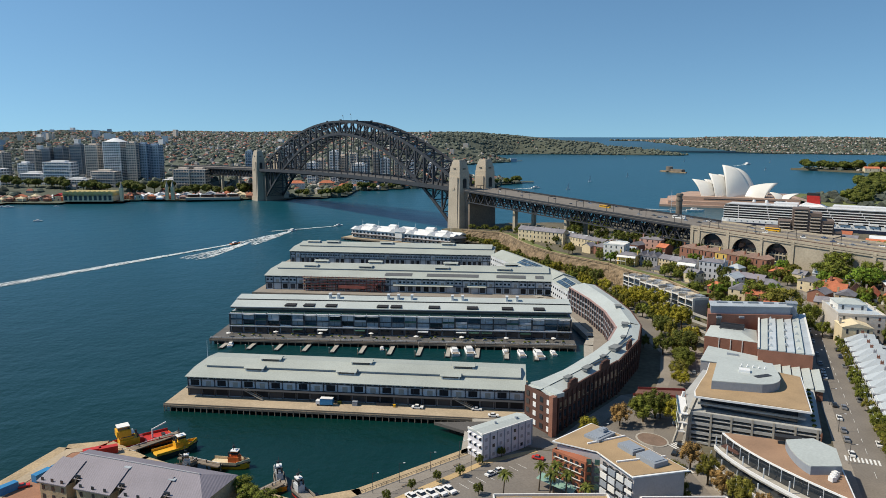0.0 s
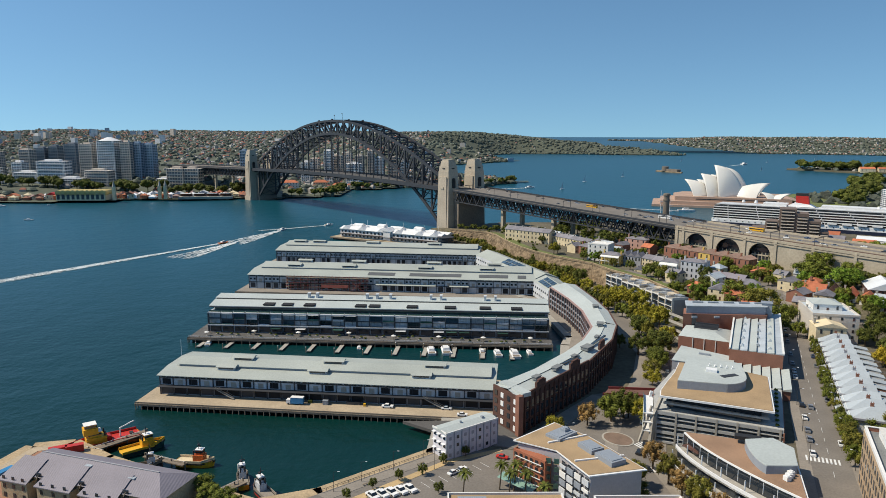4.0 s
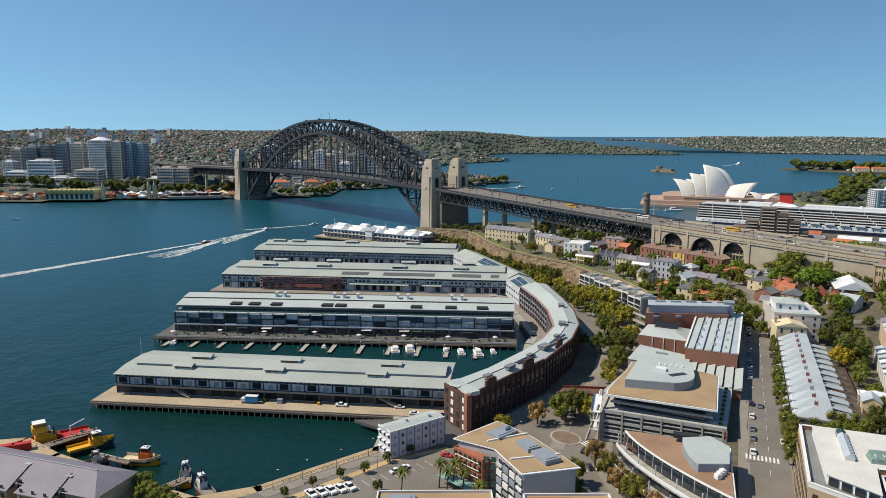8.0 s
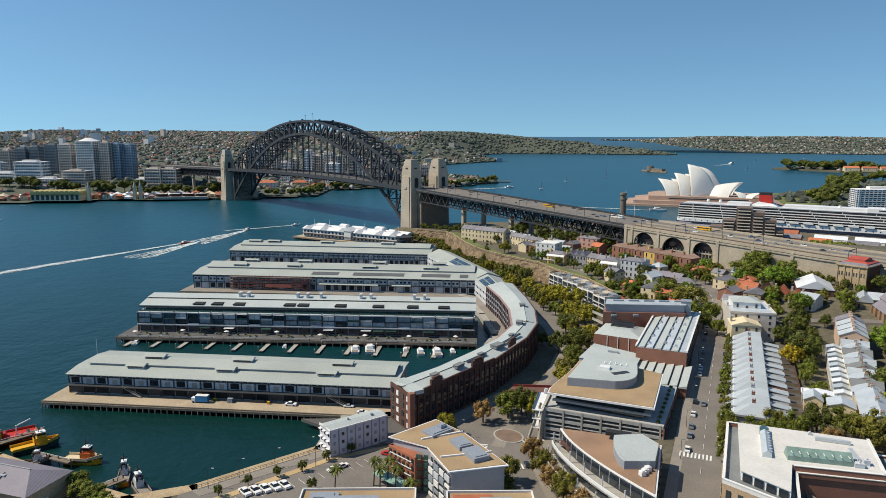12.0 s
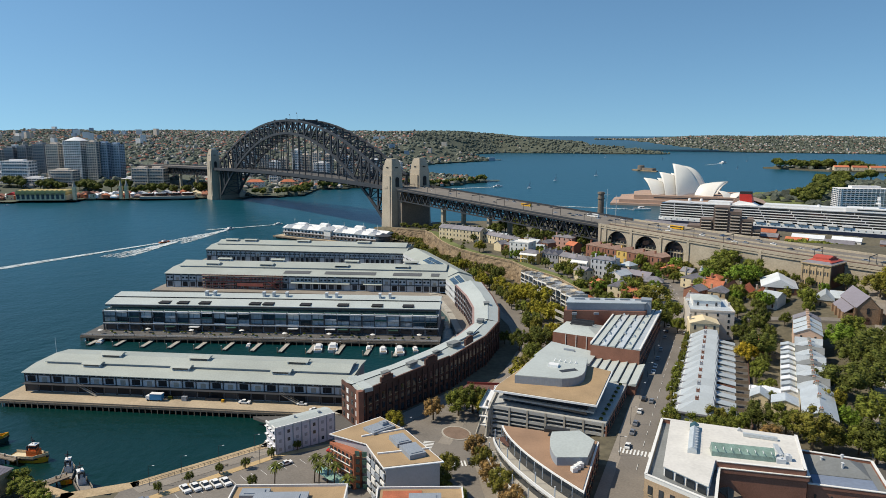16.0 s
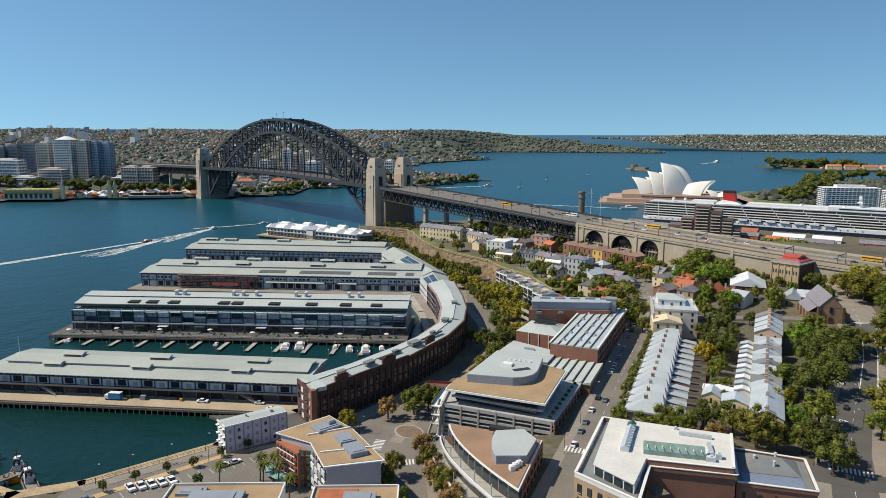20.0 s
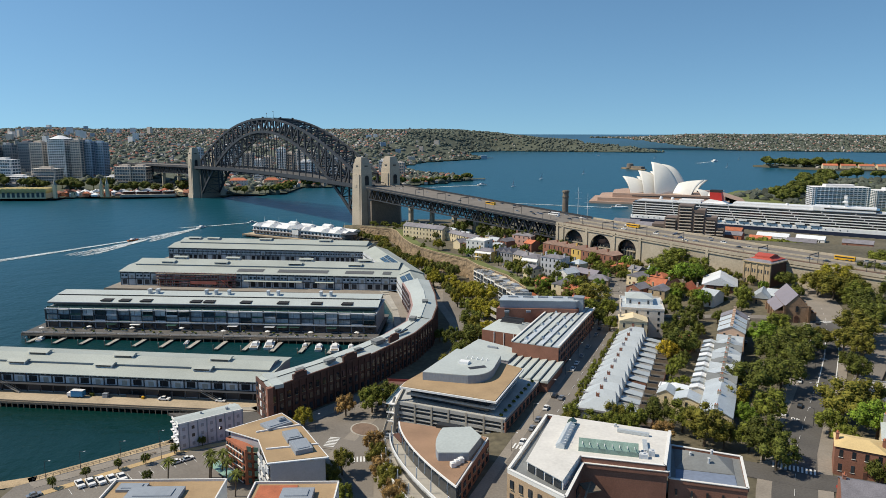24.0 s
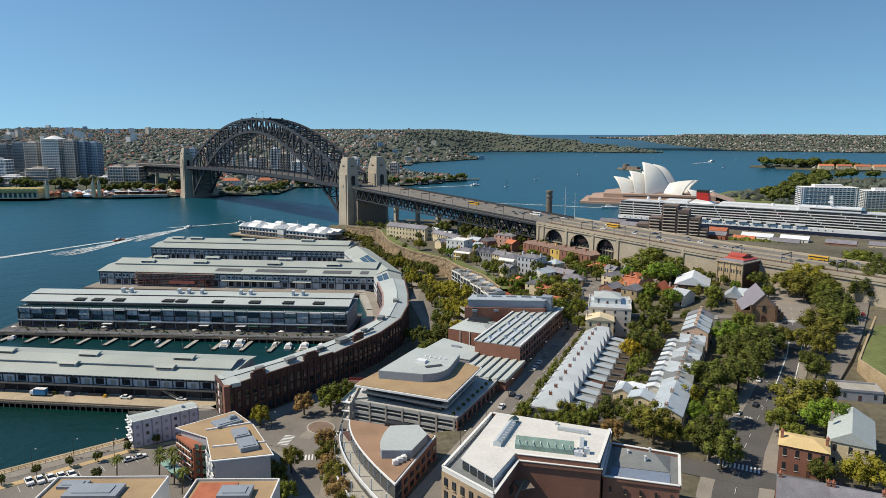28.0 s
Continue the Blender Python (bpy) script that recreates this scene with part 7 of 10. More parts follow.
for k in range(10):
    house("terrace_house", "cream terrace house with silver roof and rows of chimneys", *along2(31 + k * 6.4, -8.4), 11.6 + k * .28, 6.5, 11, 7, R2, 2.2, RENDER_CREAM if k % 3 else RENDER_W, (ROOF_SILVER, GREY_MEMBRANE, ROOF_SILVER)[k % 3], ("gable", "cross")[k % 2], 2, 2, 1, group="second terrace")
    house("rear_wing", "small rear wing with skillion roof", *along2(32 + k * 6.4, 2.4), 11.6 + k * .28, 3.6, 6, 5, R2, 1.0, RENDER_W, (ROOF_WHITE, ROOF_SILVER)[k % 2], "gable", 2, 1, 0, group="second terrace rear", sides=False)
for k in range(4):
    house("pink_terrace_house", "pale pink terrace house with silver roof", *along2(98 + k * 7, -9), 15 + k * .6, 7.1, 12, 8.4, R2, 3.0, surface("salmon_render", (0.58, 0.40, 0.29), .82, 0, .12, .2, 2, .15), ROOF_SILVER if k < 3 else SLATE, "gable", 2, 2, 2, group="pink terrace")
# houses between and beyond
house("grey_rendered_block", "tall grey rendered house with silver roof", 202, 350, 13, 22, 28, 12.6, -12, 1.6, surface("taupe_render", (0.55, 0.50, 0.44), .85, 0, .12, .1, 1.5, .1), ROOF_SILVER, "flat", 4, 4, 2)
house("penthouse_wing", "pale green-roofed top storey set on a rendered block", 207, 360, 25, 14, 14, 4.0, -12, 2, RENDER_W, ROOF_BLUE, "hip", 1, 3, 0, sides=False)
house("cream_corner_house", "cream house with stepped parapet and low gable", 199, 340, 12.4, 14, 12, 9.5, -12, 2.2, RENDER_CREAM, RENDER_CREAM, "cross", 2, 3, 1)
house("white_rear_house", "white rendered rear house", 222, 372, 13, 8, 14, 9, -12, 2, RENDER_W, ROOF_SILVER, "gable", 2, 2, 1)
for k, (x, y, L) in enumerate(((236, 431, 13), (247, 424, 7), (253.5, 417, 7.5), (260, 409, 8))):
    house("orange_gabled_house", "house with orange terracotta gables and white barge boards", x, y, 15.5, L, 13, 5, -38, 4.2, RENDER_W, TILE_RED if k != 1 else BRICK_DARK, "cross" if k else "gable", 1, 2, 1, group="terracotta gables")
house("brick_hall_with_white_roof", "brick hall with broad white metal roof", 267, 413, 17.5, 20, 26, 7.4, -22, 5, BRICK_DARK, ROOF_WHITE, "cross", 2, 4, 0, category="hall")
house("stone_school", "small stone schoolhouse with pale roof", 286, 385, 18.5, 9, 16, 5, -28, 4, SANDSTONE, ROOF_SILVER, "cross", 1, 2, 0)
house("stone_school_wing", "stone school wing with pale roof", 297, 391, 18.5, 12, 9, 5, -28, 3.4, SANDSTONE, ROOF_SILVER, "gable", 1, 3, 0)
house("silver_roofed_house", "low house with silver roof and chimneys", 262, 462, 16, 18, 11, 5.5, -50, 2.5, RENDER_GREY, ROOF_SILVER, "gable", 1, 4, 3)
house("grey_roofed_cottage", "low cottage with grey roof", 258, 512, 15, 14, 10, 5, -52, 2.5, RENDER_W, SLATE, "hip", 1, 4, 1)
house("small_brick_house", "small house with terracotta roof", 228, 318, 13, 9, 8, 4, 60, 2, BRICK, TILE_RED, "gable", 1, 2, 0)


BROWNSTONE = surface("brown_sandstone", (0.26, 0.165, 0.10), .9, 0, .35, .2, 2, .4)


def church():
    c = thing("sandstone_church", "sandstone church with steep purple slate roof and buttresses", "church", pose(284, 349, 19, 0, 0, -14))
    part("nave_wall", Geo().box((9, 14, 4.5), (11, 28, 9)), BROWNSTONE, c)
    part("aisle_wall", Geo().box((9, 15, 2.6), (19, 22, 5.2)), BROWNSTONE, c)
    part("nave_roof", Geo().add([(3, -.4, 9), (15, -.4, 9), (9, -.4, 15.5), (3, 28.4, 9), (15, 28.4, 9), (9, 28.4, 15.5)], [(0, 2, 5, 3), (2, 1, 4, 5), (3, 5, 4)]), PURPLE_SLATE, c)
    part("gable", Geo().add([(3.4, -.1, 9), (14.6, -.1, 9), (9, -.1, 15.2)], [(0, 1, 2)]), BROWNSTONE, c)
    for s_ in (-1, 1):
        part("aisle_roof", Geo().add([(9 + s_ * 5.6, 4, 8.4), (9 + s_ * 10, 4, 5), (9 + s_ * 10, 26.4, 5), (9 + s_ * 5.6, 26.4, 8.4)], [(0, 1, 2, 3)]), PURPLE_SLATE, c)
        for k in range(4):
            part("buttress", Geo().box((9 + s_ * 9.9, 5 + k * 6.6, 2.6), (1.2, 1, 5.4)).box((9 + s_ * 5.9, -.4, 4.6), (1.2, 1.4, 9.4)), BROWNSTONE, c)
    part("door", Geo().box((9, -.15, 1.6), (2.2, .3, 3.2)).tube((9, -.3, 3.2), (9, 0, 3.2), 1.1, n=12), BRICK_DARK, c)
    part("west_window", Geo().box((9, -.15, 7.4), (1.4, .3, 2.6)).tube((9, -.3, 8.7), (9, 0, 8.7), .7, n=12), GLASS, c)
    for x in (2.2, 15.8):
        part("lancet", Geo().box((x, 3.9, 2.8), (.8, .3, 2.4)), GLASS, c)
    part("skylight", Geo().add([(12, 8, 12.4), (12, 10, 12.4), (13.2, 10, 11.1), (13.2, 8, 11.1)], [(3, 2, 1, 0)]).add([(12, 14, 12.4), (12, 16, 12.4), (13.2, 16, 11.1), (13.2, 14, 11.1)], [(3, 2, 1, 0)]), ROOF_SILVER, c)


church()


def stone_store():
    """A tall stone store against the viaduct: pilasters, three rows of windows, cornice, low red roof set back on a grey one."""
    h = thing("stone_store", "tall sandstone store with red roof beside the viaduct, sides darkened for shade", "building", pose(297.7, 427.4, 15, 0, 0, -50.8))
    L, W, H = 17.5, 22, 22.5
    part("front_wall", Geo().box((L / 2, .4, H / 2 - 1), (L, .8, H + 2)), SANDSTONE, h)
    # dark brown sides carry their shade in the colour; the front is sandstone
    part("wall", Geo().box((L / 2, W / 2 + .4, H / 2 - 1), (L - .1, W - .8, H + 1.9)), BRICK_DARK, h)
    part("cornice", Geo().box((L / 2, -.2, H - .1), (L + 1, 1.6, .7)).box((L + .1, W / 2, H - .1), (1, W, .7)), SANDSTONE, h)
    part("roof", Geo().add([(-.4, -.4, H + .2), (L + .4, -.4, H + .2), (L + .4, W, H + .2), (-.4, W, H + .2), (3, 4, H + 1.6), (L - 3, 4, H + 1.6), (L - 3, W - 3, H + 1.6), (3, W - 3, H + 1.6)], BOXF), SLATE, h)
    crimson = surface("red_iron_roof", (0.42, 0.075, 0.05), .6, 0, .2, .2, 2, .2)
    part("red_roof", Geo().add([(1.6, 3, H + 1.2), (L - 1, 3, H + 1.2), (L - 1, W - 2, H + 1.2), (1.6, W - 2, H + 1.2), (4, 6, H + 2.6), (L - 4, 6, H + 2.6), (L - 4, W - 5, H + 2.6), (4, W - 5, H + 2.6)], BOXF), crimson, h, "red iron roof")
    part("red_lantern", Geo().box((L / 2, W / 2, H + 3), (L - 8, W - 11, 1)).extrude([(6, H + 3.4), (W - 5, H + 3.4), (W / 2, H + 4.6)], 3.6, L - 3.6), crimson, h)
    for i in range(5):
        slab("pilaster", SANDSTONE, h, (.4 + i * (L - .8) / 4, -.2, H / 2 - 1), (.8, .5, H))
    for i in range(4):
        for z, hh in ((4, 2.6), (10, 3.8), (17, 3.2)):
            for q in (-.8, .8):
                slab("window", GLASS, h, (.4 + (i + .5) * (L - .8) / 4 + q, -.05, z), (.62, .3, hh * .72))


stone_store()
house("red_brick_house", "red-brick house with pale yellow roof and white parapet", 234, 200.5, 11.3, 14, 11, 9.2, -27, 1.6, BRICK, surface("straw_roof", (0.62, .46, .22), .8, 0, .12, .2, 2, .1), "hip", 2, 4, 2)
house("cream_gabled_house", "cream gabled house with pale blue metal roof", 251, 204, 11.5, 13, 24, 9, -30, 4, RENDER_CREAM, ROOF_BLUE, "cross", 2, 3, 1)
house("slate_terrace", "terrace with dark slate roof, dormers and chimneys", 219.6, 169.9, 11.2, 13, 14, 8.5, -24, 3, BRICK, SLATE, "gable", 2, 3, 2, group="foreground terrace")
house("slate_terrace", "terrace with dark slate roof, dormers and chimneys", 231.5, 164.6, 11.2, 13, 14, 8.5, -24, 3, BRICK, SLATE, "gable", 2, 3, 2, group="foreground terrace")
house("slate_terrace", "terrace with dark slate roof, dormers and chimneys", 243.4, 159.3, 11.2, 13, 14, 8.5, -24, 3, BRICK, SLATE, "gable", 2, 3, 2, group="foreground terrace")
# open-fronted kiosk, lawn and upper retaining wall
setting("lawn", Geo().prism([(308, 286), (336, 324), (358, 356), (410, 360), (430, 270), (330, 244), (306, 262)], 8, 19.6), GRASS, "sloping green lawn behind a stone wall", "lawn")
for a, b in (((306, 262), (308, 286)), ((308, 286), (335, 325)), ((335, 325), (358, 358))):
    ob = setting("retaining_wall", Geo().box((dist(a, b) / 2, 0, 0), (dist(a, b), .9, 9)), SANDSTONE, "stone retaining wall above the avenue", "wall")
    ob.matrix_basis = frame_at(a, b, 15.6)
house("park_pavilion", "low pavilion with flat grey roof and open front", 280, 262, 11.8, 22, 10, 3.6, -14, .4, RENDER_GREY, CONCRETE, "flat", 1, 4, 0)
house("second_apartment_roof", "apartment block with tan gravel roof and white parapets", 16, 160, 3, 32, 20, 14, 2, .4, RENDER_W, GRAVEL, "flat", 2, 5, 0, sides=False, category="apartment building")
house("third_apartment_roof", "apartment block with terracotta-coloured roof terrace", 57, 158, 3, 24, 21.5, 14, 2, .4, RENDER_W, GRAVEL, "flat", 2, 4, 0, sides=False, category="apartment building")
for x, y, w, d, h in ((30, 172, 15, 7, 1.2), (22, 176, 8, 4, .8), (70, 172, 9, 6, 1.5)):
    ob = new("roof_plant_room", Geo().box((0, 0, h / 2), (w, d, h)).box((0, 0, h + .1), (w * .7, d * .6, .3)).mesh("roof_plant_room", CLAD_GREY))
    ob.matrix_basis = pose(x, y, 17.25, 0, 0, 2)
    tagged(ob, "grey metal plant room on a flat roof", "plant room")
ob = new("roof_terrace", Geo().box((0, 0, .1), (11, 9, .2)).mesh("roof_terrace", TILE_RED))
ob.matrix_basis = pose(63.5, 174, 17.25, 0, 0, 2)
tagged(ob, "terracotta-paved terrace on a flat roof", "terrace")


# white corrugated wharf office
def white_box():
    a, b = (14.1, 228.4), (32.9, 242.6)
    s = thing("wharf_office", "white rendered three-storey wharf office with pale roof", "building", frame_at(a, b, 3))
    L, W, H = dist(a, b), 8.4, 9.8
    part("wall", Geo().box((L / 2, W / 2, H / 2), (L, W, H)), surface("pale_lilac_render", (0.60, .59, .63), .8, 0, .12, .2, 2, .1), s)
    part("roof", Geo().extrude([(-.3, H), (W / 2, H + .9), (W + .3, H)], -.3, L + .3), ROOF_BLUE, s)
    part("parapet", Geo().box((L / 2, 0, H + .35), (L + .3, .35, .7)).box((0, W / 2, H + .35), (.35, W, .7)), RENDER_W, s)
    for k in range(8):
        slab("pilaster", CLAD_GREY, s, (k * L / 7, -.1, H / 2 + .2), (.35, .3, H + .6))
    for k in range(7):
        for z in (1.8, 5.0, 8.0):
            slab("window", RENDER_GREY if (k + int(z)) % 3 else GLASS, s, ((k + .5) * L / 7, -.05, z), (1.0, .2, 1.2))
    for k in range(3):
        for z in (2.2, 5.2, 8.2):
            slab("window", GLASS, s, (-.05, (k + .5) * W / 3, z), (.2, 1.0, 1.2))
            slab("awning", WHITE, s, (-.5, (k + .5) * W / 3, z + .8), (1.0, 1.5, .2))
    part("roof_vent", Geo().tube((L * .4, W * .5, H + .8), (L * .4, W * .5, H + 1.6), .4).box((L * .8, W * .4, H + 1), (1, 1, .8)), CLAD_GREY, s)
    return s


white_box()

# foot bridge of red steel across the quay road
CRIMSON = surface("dull_crimson_paint", (0.23, 0.04, 0.035), .6, 0, .2, .3, 2, .1)
fb = thing("red_footbridge", "red-railed footbridge over the quay road", "footbridge")
part("deck", Geo().prism([(80, 281), (84, 288.5), (104, 287), (102, 278.5)], 7.2, 7.7), surface("red_brown_paving", (0.15, 0.075, 0.06), .9, 0, .2, .2, 2, .1), fb)
part("parapet", Geo().beam((80, 281, 8.2), (102, 278.5, 8.2), .3, 1.1), CRIMSON, fb, "red railing")
part("parapet", Geo().beam((84, 288.5, 8.2), (104, 287, 8.2), .3, 1.1), CRIMSON, fb, "red railing")
part("fascia", Geo().beam((80, 280.8, 7.1), (102, 278.3, 7.1), .3, .8), WHITE, fb)


# ---- stone warehouse with saw-tooth eaves at the near quay ----
def stone_warehouse():
    a, b = (-126, 203.5), (-70, 187)
    s = thing("sandstone_warehouse", "sandstone warehouse with purple-grey metal roof and gabled dormers", "warehouse", frame_at(a, b, 3))
    L, W, H = dist(a, b), 17, 7.2
    part("wall", Geo().box((L / 2, W / 2, H / 2), (L, W, H)), SANDSTONE, s)
    part("main_roof", Geo().add([(-.5, -.5, H), (L + .5, -.5, H), (L + .5, W + .5, H), (-.5, W + .5, H), (5, W / 2, H + 3.6), (L - 7, W / 2, H + 3.6)], [(0, 1, 5, 4), (1, 2, 5), (2, 3, 4, 5), (3, 0, 4)]), PURPLE_SLATE, s)
    for x0, x1 in ((-.6, 11), (14, 28), (31, 45)):
        d = part("front_roof", Geo().add([(x0, -3.8, H - .9), (x1, -3.8, H - .9), (x1 - 1, 6.0, H + 3.0), (x0 + 1, 6.0, H + 3.0), (x0, -3.8, H - 1.2), (x1, -3.8, H - 1.2)], [(0, 1, 2, 3), (0, 3, 4), (1, 5, 2), (4, 5, 1, 0)]), PURPLE_SLATE, s)
        part("bay", Geo().box(((x0 + x1) / 2, -1.5, H / 2 - .6), (x1 - x0 - 1, 3.2, H - 1.2)), SANDSTONE, s)
        for k in range(3):
            for z in (1.6, 4.6, 7.2):
                slab("window", GLASS, s, (x0 + (k + .5) * (x1 - x0) / 3, -3.15, z - .3), (1.0, .2, 1.5))
    for x in (12.4, 29.4, 46):
        part("loading_bay", Geo().box((x, -.1, 4.6), (2.0, .3, 8)), GLASS, s)
        part("hoist_beam", Geo().beam((x - 1, -.3, 6), (x + 1.2, -1.4, 8.6), .25), TIMBER, s)
    part("skylight", Geo().box((26, 6.4, H + 2.9), (2.4, 1.2, .3)), ROOF_SILVER, s)
    part("skylight", Geo().box((44, 5, H + 2.4), (2.4, 1.2, .3)), ROOF_SILVER, s)
    part("ridge_cap", Geo().beam((5, W / 2, H + 3.7), (L - 7, W / 2, H + 3.7), .4, .25), RENDER_GREY, s)
    return s


stone_warehouse()
setting("brick_yard", Geo().prism([(-142, 210), (-136, 233), (-127, 236), (-110, 214), (-126, 190), (-146, 180)], 2, 3.15), surface("brick_paving", (0.30, 0.15, 0.09), .9, 0, .2, .2, 2, .2), "red-brown paved wharf yard", "yard")
setting("quay_strip", Geo().prism([(-144, 200), (-138, 234.5), (-128, 237), (-129, 233.6), (-134.5, 231.8), (-139.6, 200)], 2, 3.28), DECK, "sandy quay apron", "quay")

# ---- vehicles ----
def car_meshes(name, paint):
    body = Geo().box((-.2, 0, 1.44), (1.3, 1.28, .05)).extrude([(-.88, .28), (.88, .28), (.9, .62), (.84, .86), (-.84, .86), (-.9, .62)], -2.15, 2.15)
    cabin = Geo().add([(-1.3, -.8, .84), (1.05, -.8, .84), (1.05, .8, .84), (-1.3, .8, .84), (-.85, -.64, 1.42), (.45, -.64, 1.42), (.45, .64, 1.42), (-.85, .64, 1.42)], BOXF)
    return body.mesh("car_body", paint), cabin.mesh("car_cabin", GLASS)


WHEEL = Geo().tube((0, -.1, 0), (0, .1, 0), .31, n=10).mesh("wheel", BLACK)
CAR_PAINT = {"white": WHITE, "red": RED, "black": surface("black_car_paint", (.02, .02, .022), .3, 0, .1, coat=.5), "silver": surface("silver_car_paint", (.36, .37, .39), .3, .5, .08), "blue": surface("dark_blue_car_paint", (.03, .05, .12), .3, 0, .1, coat=.5), "yellow": YELLOW}
CARS = {k: car_meshes(k, m) for k, m in CAR_PAINT.items()}


def car(x, y, rz, colour="white", z=None, where="parked at the kerb", s=1.0, wheels=True):
    z = land(x, y) + .3 if z is None else z
    c = thing("car", f"{colour} car {where}", "car", pose(x, y, z, 0, 0, rz) @ Matrix.Scale(s, 4))
    b, g = CARS[colour]
    part("body", b, WHITE, c)
    part("cabin", g, GLASS, c, "dark windows")
    for wx in (-1.35, 1.35) if wheels and y < 290 else ():
        for wy in (-.82, .82):
            w = part("wheel", WHEEL, BLACK, c)
            w.location = (wx, wy, .31)
    return c


def bus(x, y, rz, z, paint, label):
    c = thing("bus", label, "bus", pose(x, y, z, 0, 0, rz))
    part("body", Geo().extrude([(-1.2, .4), (1.2, .4), (1.25, 2.0), (1.15, 3.0), (-1.15, 3.0), (-1.25, 2.0)], -6, 6), paint, c)
    part("windows", Geo().box((0, 0, 2.1), (11.4, 2.56, .8)), GLASS, c)
    for wx in (-4, 4):
        for wy in (-1.1, 1.1):
            w = part("wheel", WHEEL, BLACK, c)
            w.location, w.scale = (wx, wy, .45), (1.5, 1.5, 1.5)


VR = random.Random(77)
COL = ("white", "silver", "black", "white", "silver", "blue", "black", "white", "silver")
# along both kerbs of the street
for k in range(15):
    s = 14 + k * 11.5 + VR.uniform(-2, 2)
    for off, skip in ((-4.9, .25), (4.9, .3)):
        if VR.random() > skip:
            p = Vector((136.5, 204, 0)) + SU * s + SV * off
            car(p.x, p.y, 68.1, VR.choice(COL))
p = Vector((136.5, 204, 0)) + SU * 60 + SV * -1.8
car(p.x, p.y, 68, "silver", where="driving along the street")
car(143.5, 191, 68, "white", where="van parked by the crossing", s=1.25)
for k in range(13):
    t = k / 12
    x, y = lerp(212, 271, t), lerp(232, 362, t)
    for off in (-3.2, 3.2):
        if VR.random() < .6:
            car(x + .91 * off, y - .41 * off, 66, VR.choice(COL), None, "parked beside the terraces", 1.0, False)
for x, y, c in ((226.5, 219, "white"), (229, 224, "white"), (231, 229, "silver"), (240, 246, "white"), (262, 279, "white"), (302, 343, "black")):
    car(x, y, 60, c, where="parked under the trees")
car(232, 190, 160, "red", where="turning into the cross street")
car(250, 254, 58, "black", where="driving on the avenue")
car(351, 358, 58, "red", z=land(351, 358) + .7, where="parked on the upper road")
# quay car park
for k, c in enumerate(("white", "white", "white", "white", "white")):
    car(-9 + k * 2.9, 203 + k * 1.2, -48, c, 3.18, "van parked in a bay", 1.25)
car(16.6, 219.1, 42, "white", 3.18, "parked in the quay car park")
car(19.4, 221.4, 42, "white", 3.18, "parked in the quay car park")
car(34, 231, -20, "red", 3.18, "parked in the quay car park")
car(-20, 196, 42, "silver", 3.18, "parked in the quay car park")
car(20, 268, -5, "white", 3.25, "parked on the wharf yard")
for k in range(14):
    t = k / 14
    n = int(t * (len(HICK) - 1))
    a, b = HICK[n], HICK[n + 1]
    f = VR.random()
    x, y = lerp(a[0], b[0], f), lerp(a[1], b[1], f)
    an = angle(a, b)
    car(x + 4.6 * math.sin(radians(an)), y - 4.6 * math.cos(radians(an)), an, VR.choice(COL), land(x, y) + .2, "parked on the quay road", 1.0, False)
car(84, 236, 60, "black", 3.3, "at the roundabout")
car(88, 243, 70, "black", 3.3, "at the roundabout")
# traffic on the bridge
for k in range(64):
    t = VR.random()
    a, b = Vector(APP[0]), Vector(APP[1])
    if k > 30:
        a, b = Vector(APP[1]), Vector(APP[2])
    if k > 48:
        a, b = Vector(APP[2]), Vector(APP[3])
    p = a.lerp(b, t)
    u = Vector((b.x - a.x, b.y - a.y, 0)).normalized()
    w = Vector((u.y, -u.x, 0))
    w = w if w.x > 0 else -w
    p += w * VR.choice((-4, 0, 3.4, 9, 12.4, 16, 19.5))
    car(p.x, p.y, angle((0, 0), u), VR.choice(COL), p.z - .2, "in traffic on the bridge", 1.0, False)
bus(366, 436, -47, 35.9, YELLOW, "yellow bus on the bridge road")
bus(262, 562, -51, 39.2, YELLOW, "yellow bus on the bridge road")
bus(150, 678, -48, 45.3, YELLOW, "yellow bus on the bridge road")
bus(205, 622, -48, 41.9, WHITE, "white bus on the bridge road")
bus(-66, 192, -30, 3.2, WHITE, "white minibus parked by the quay trees")

# wharf clutter: delivery truck, boxes and crates on the front apron
wm = frame_at((-113.8, 289.0), (33.2, 275.6), 3.02)
tr = thing("delivery_truck", "blue-boxed delivery truck on the wharf apron", "truck", wm @ pose(64, -4.5, 0))
part("box_body", Geo().box((0, 0, 1.9), (5.4, 2.4, 2.6)), BLUE, tr, "blue cargo box")
part("roof", Geo().box((0, 0, 3.24), (5.5, 2.5, .1)), WHITE, tr)
part("cab", Geo().extrude([(-1.1, .5), (1.1, .5), (1.1, 2.2), (-1.1, 2.2)], -4.6, -2.9), WHITE, tr)
for x in (-3.7, 1.6):
    for y in (-1.1, 1.1):
        w = part("wheel", WHEEL, BLACK, tr)
        w.location, w.scale = (x, y, .42), (1.35, 1.3, 1.35)
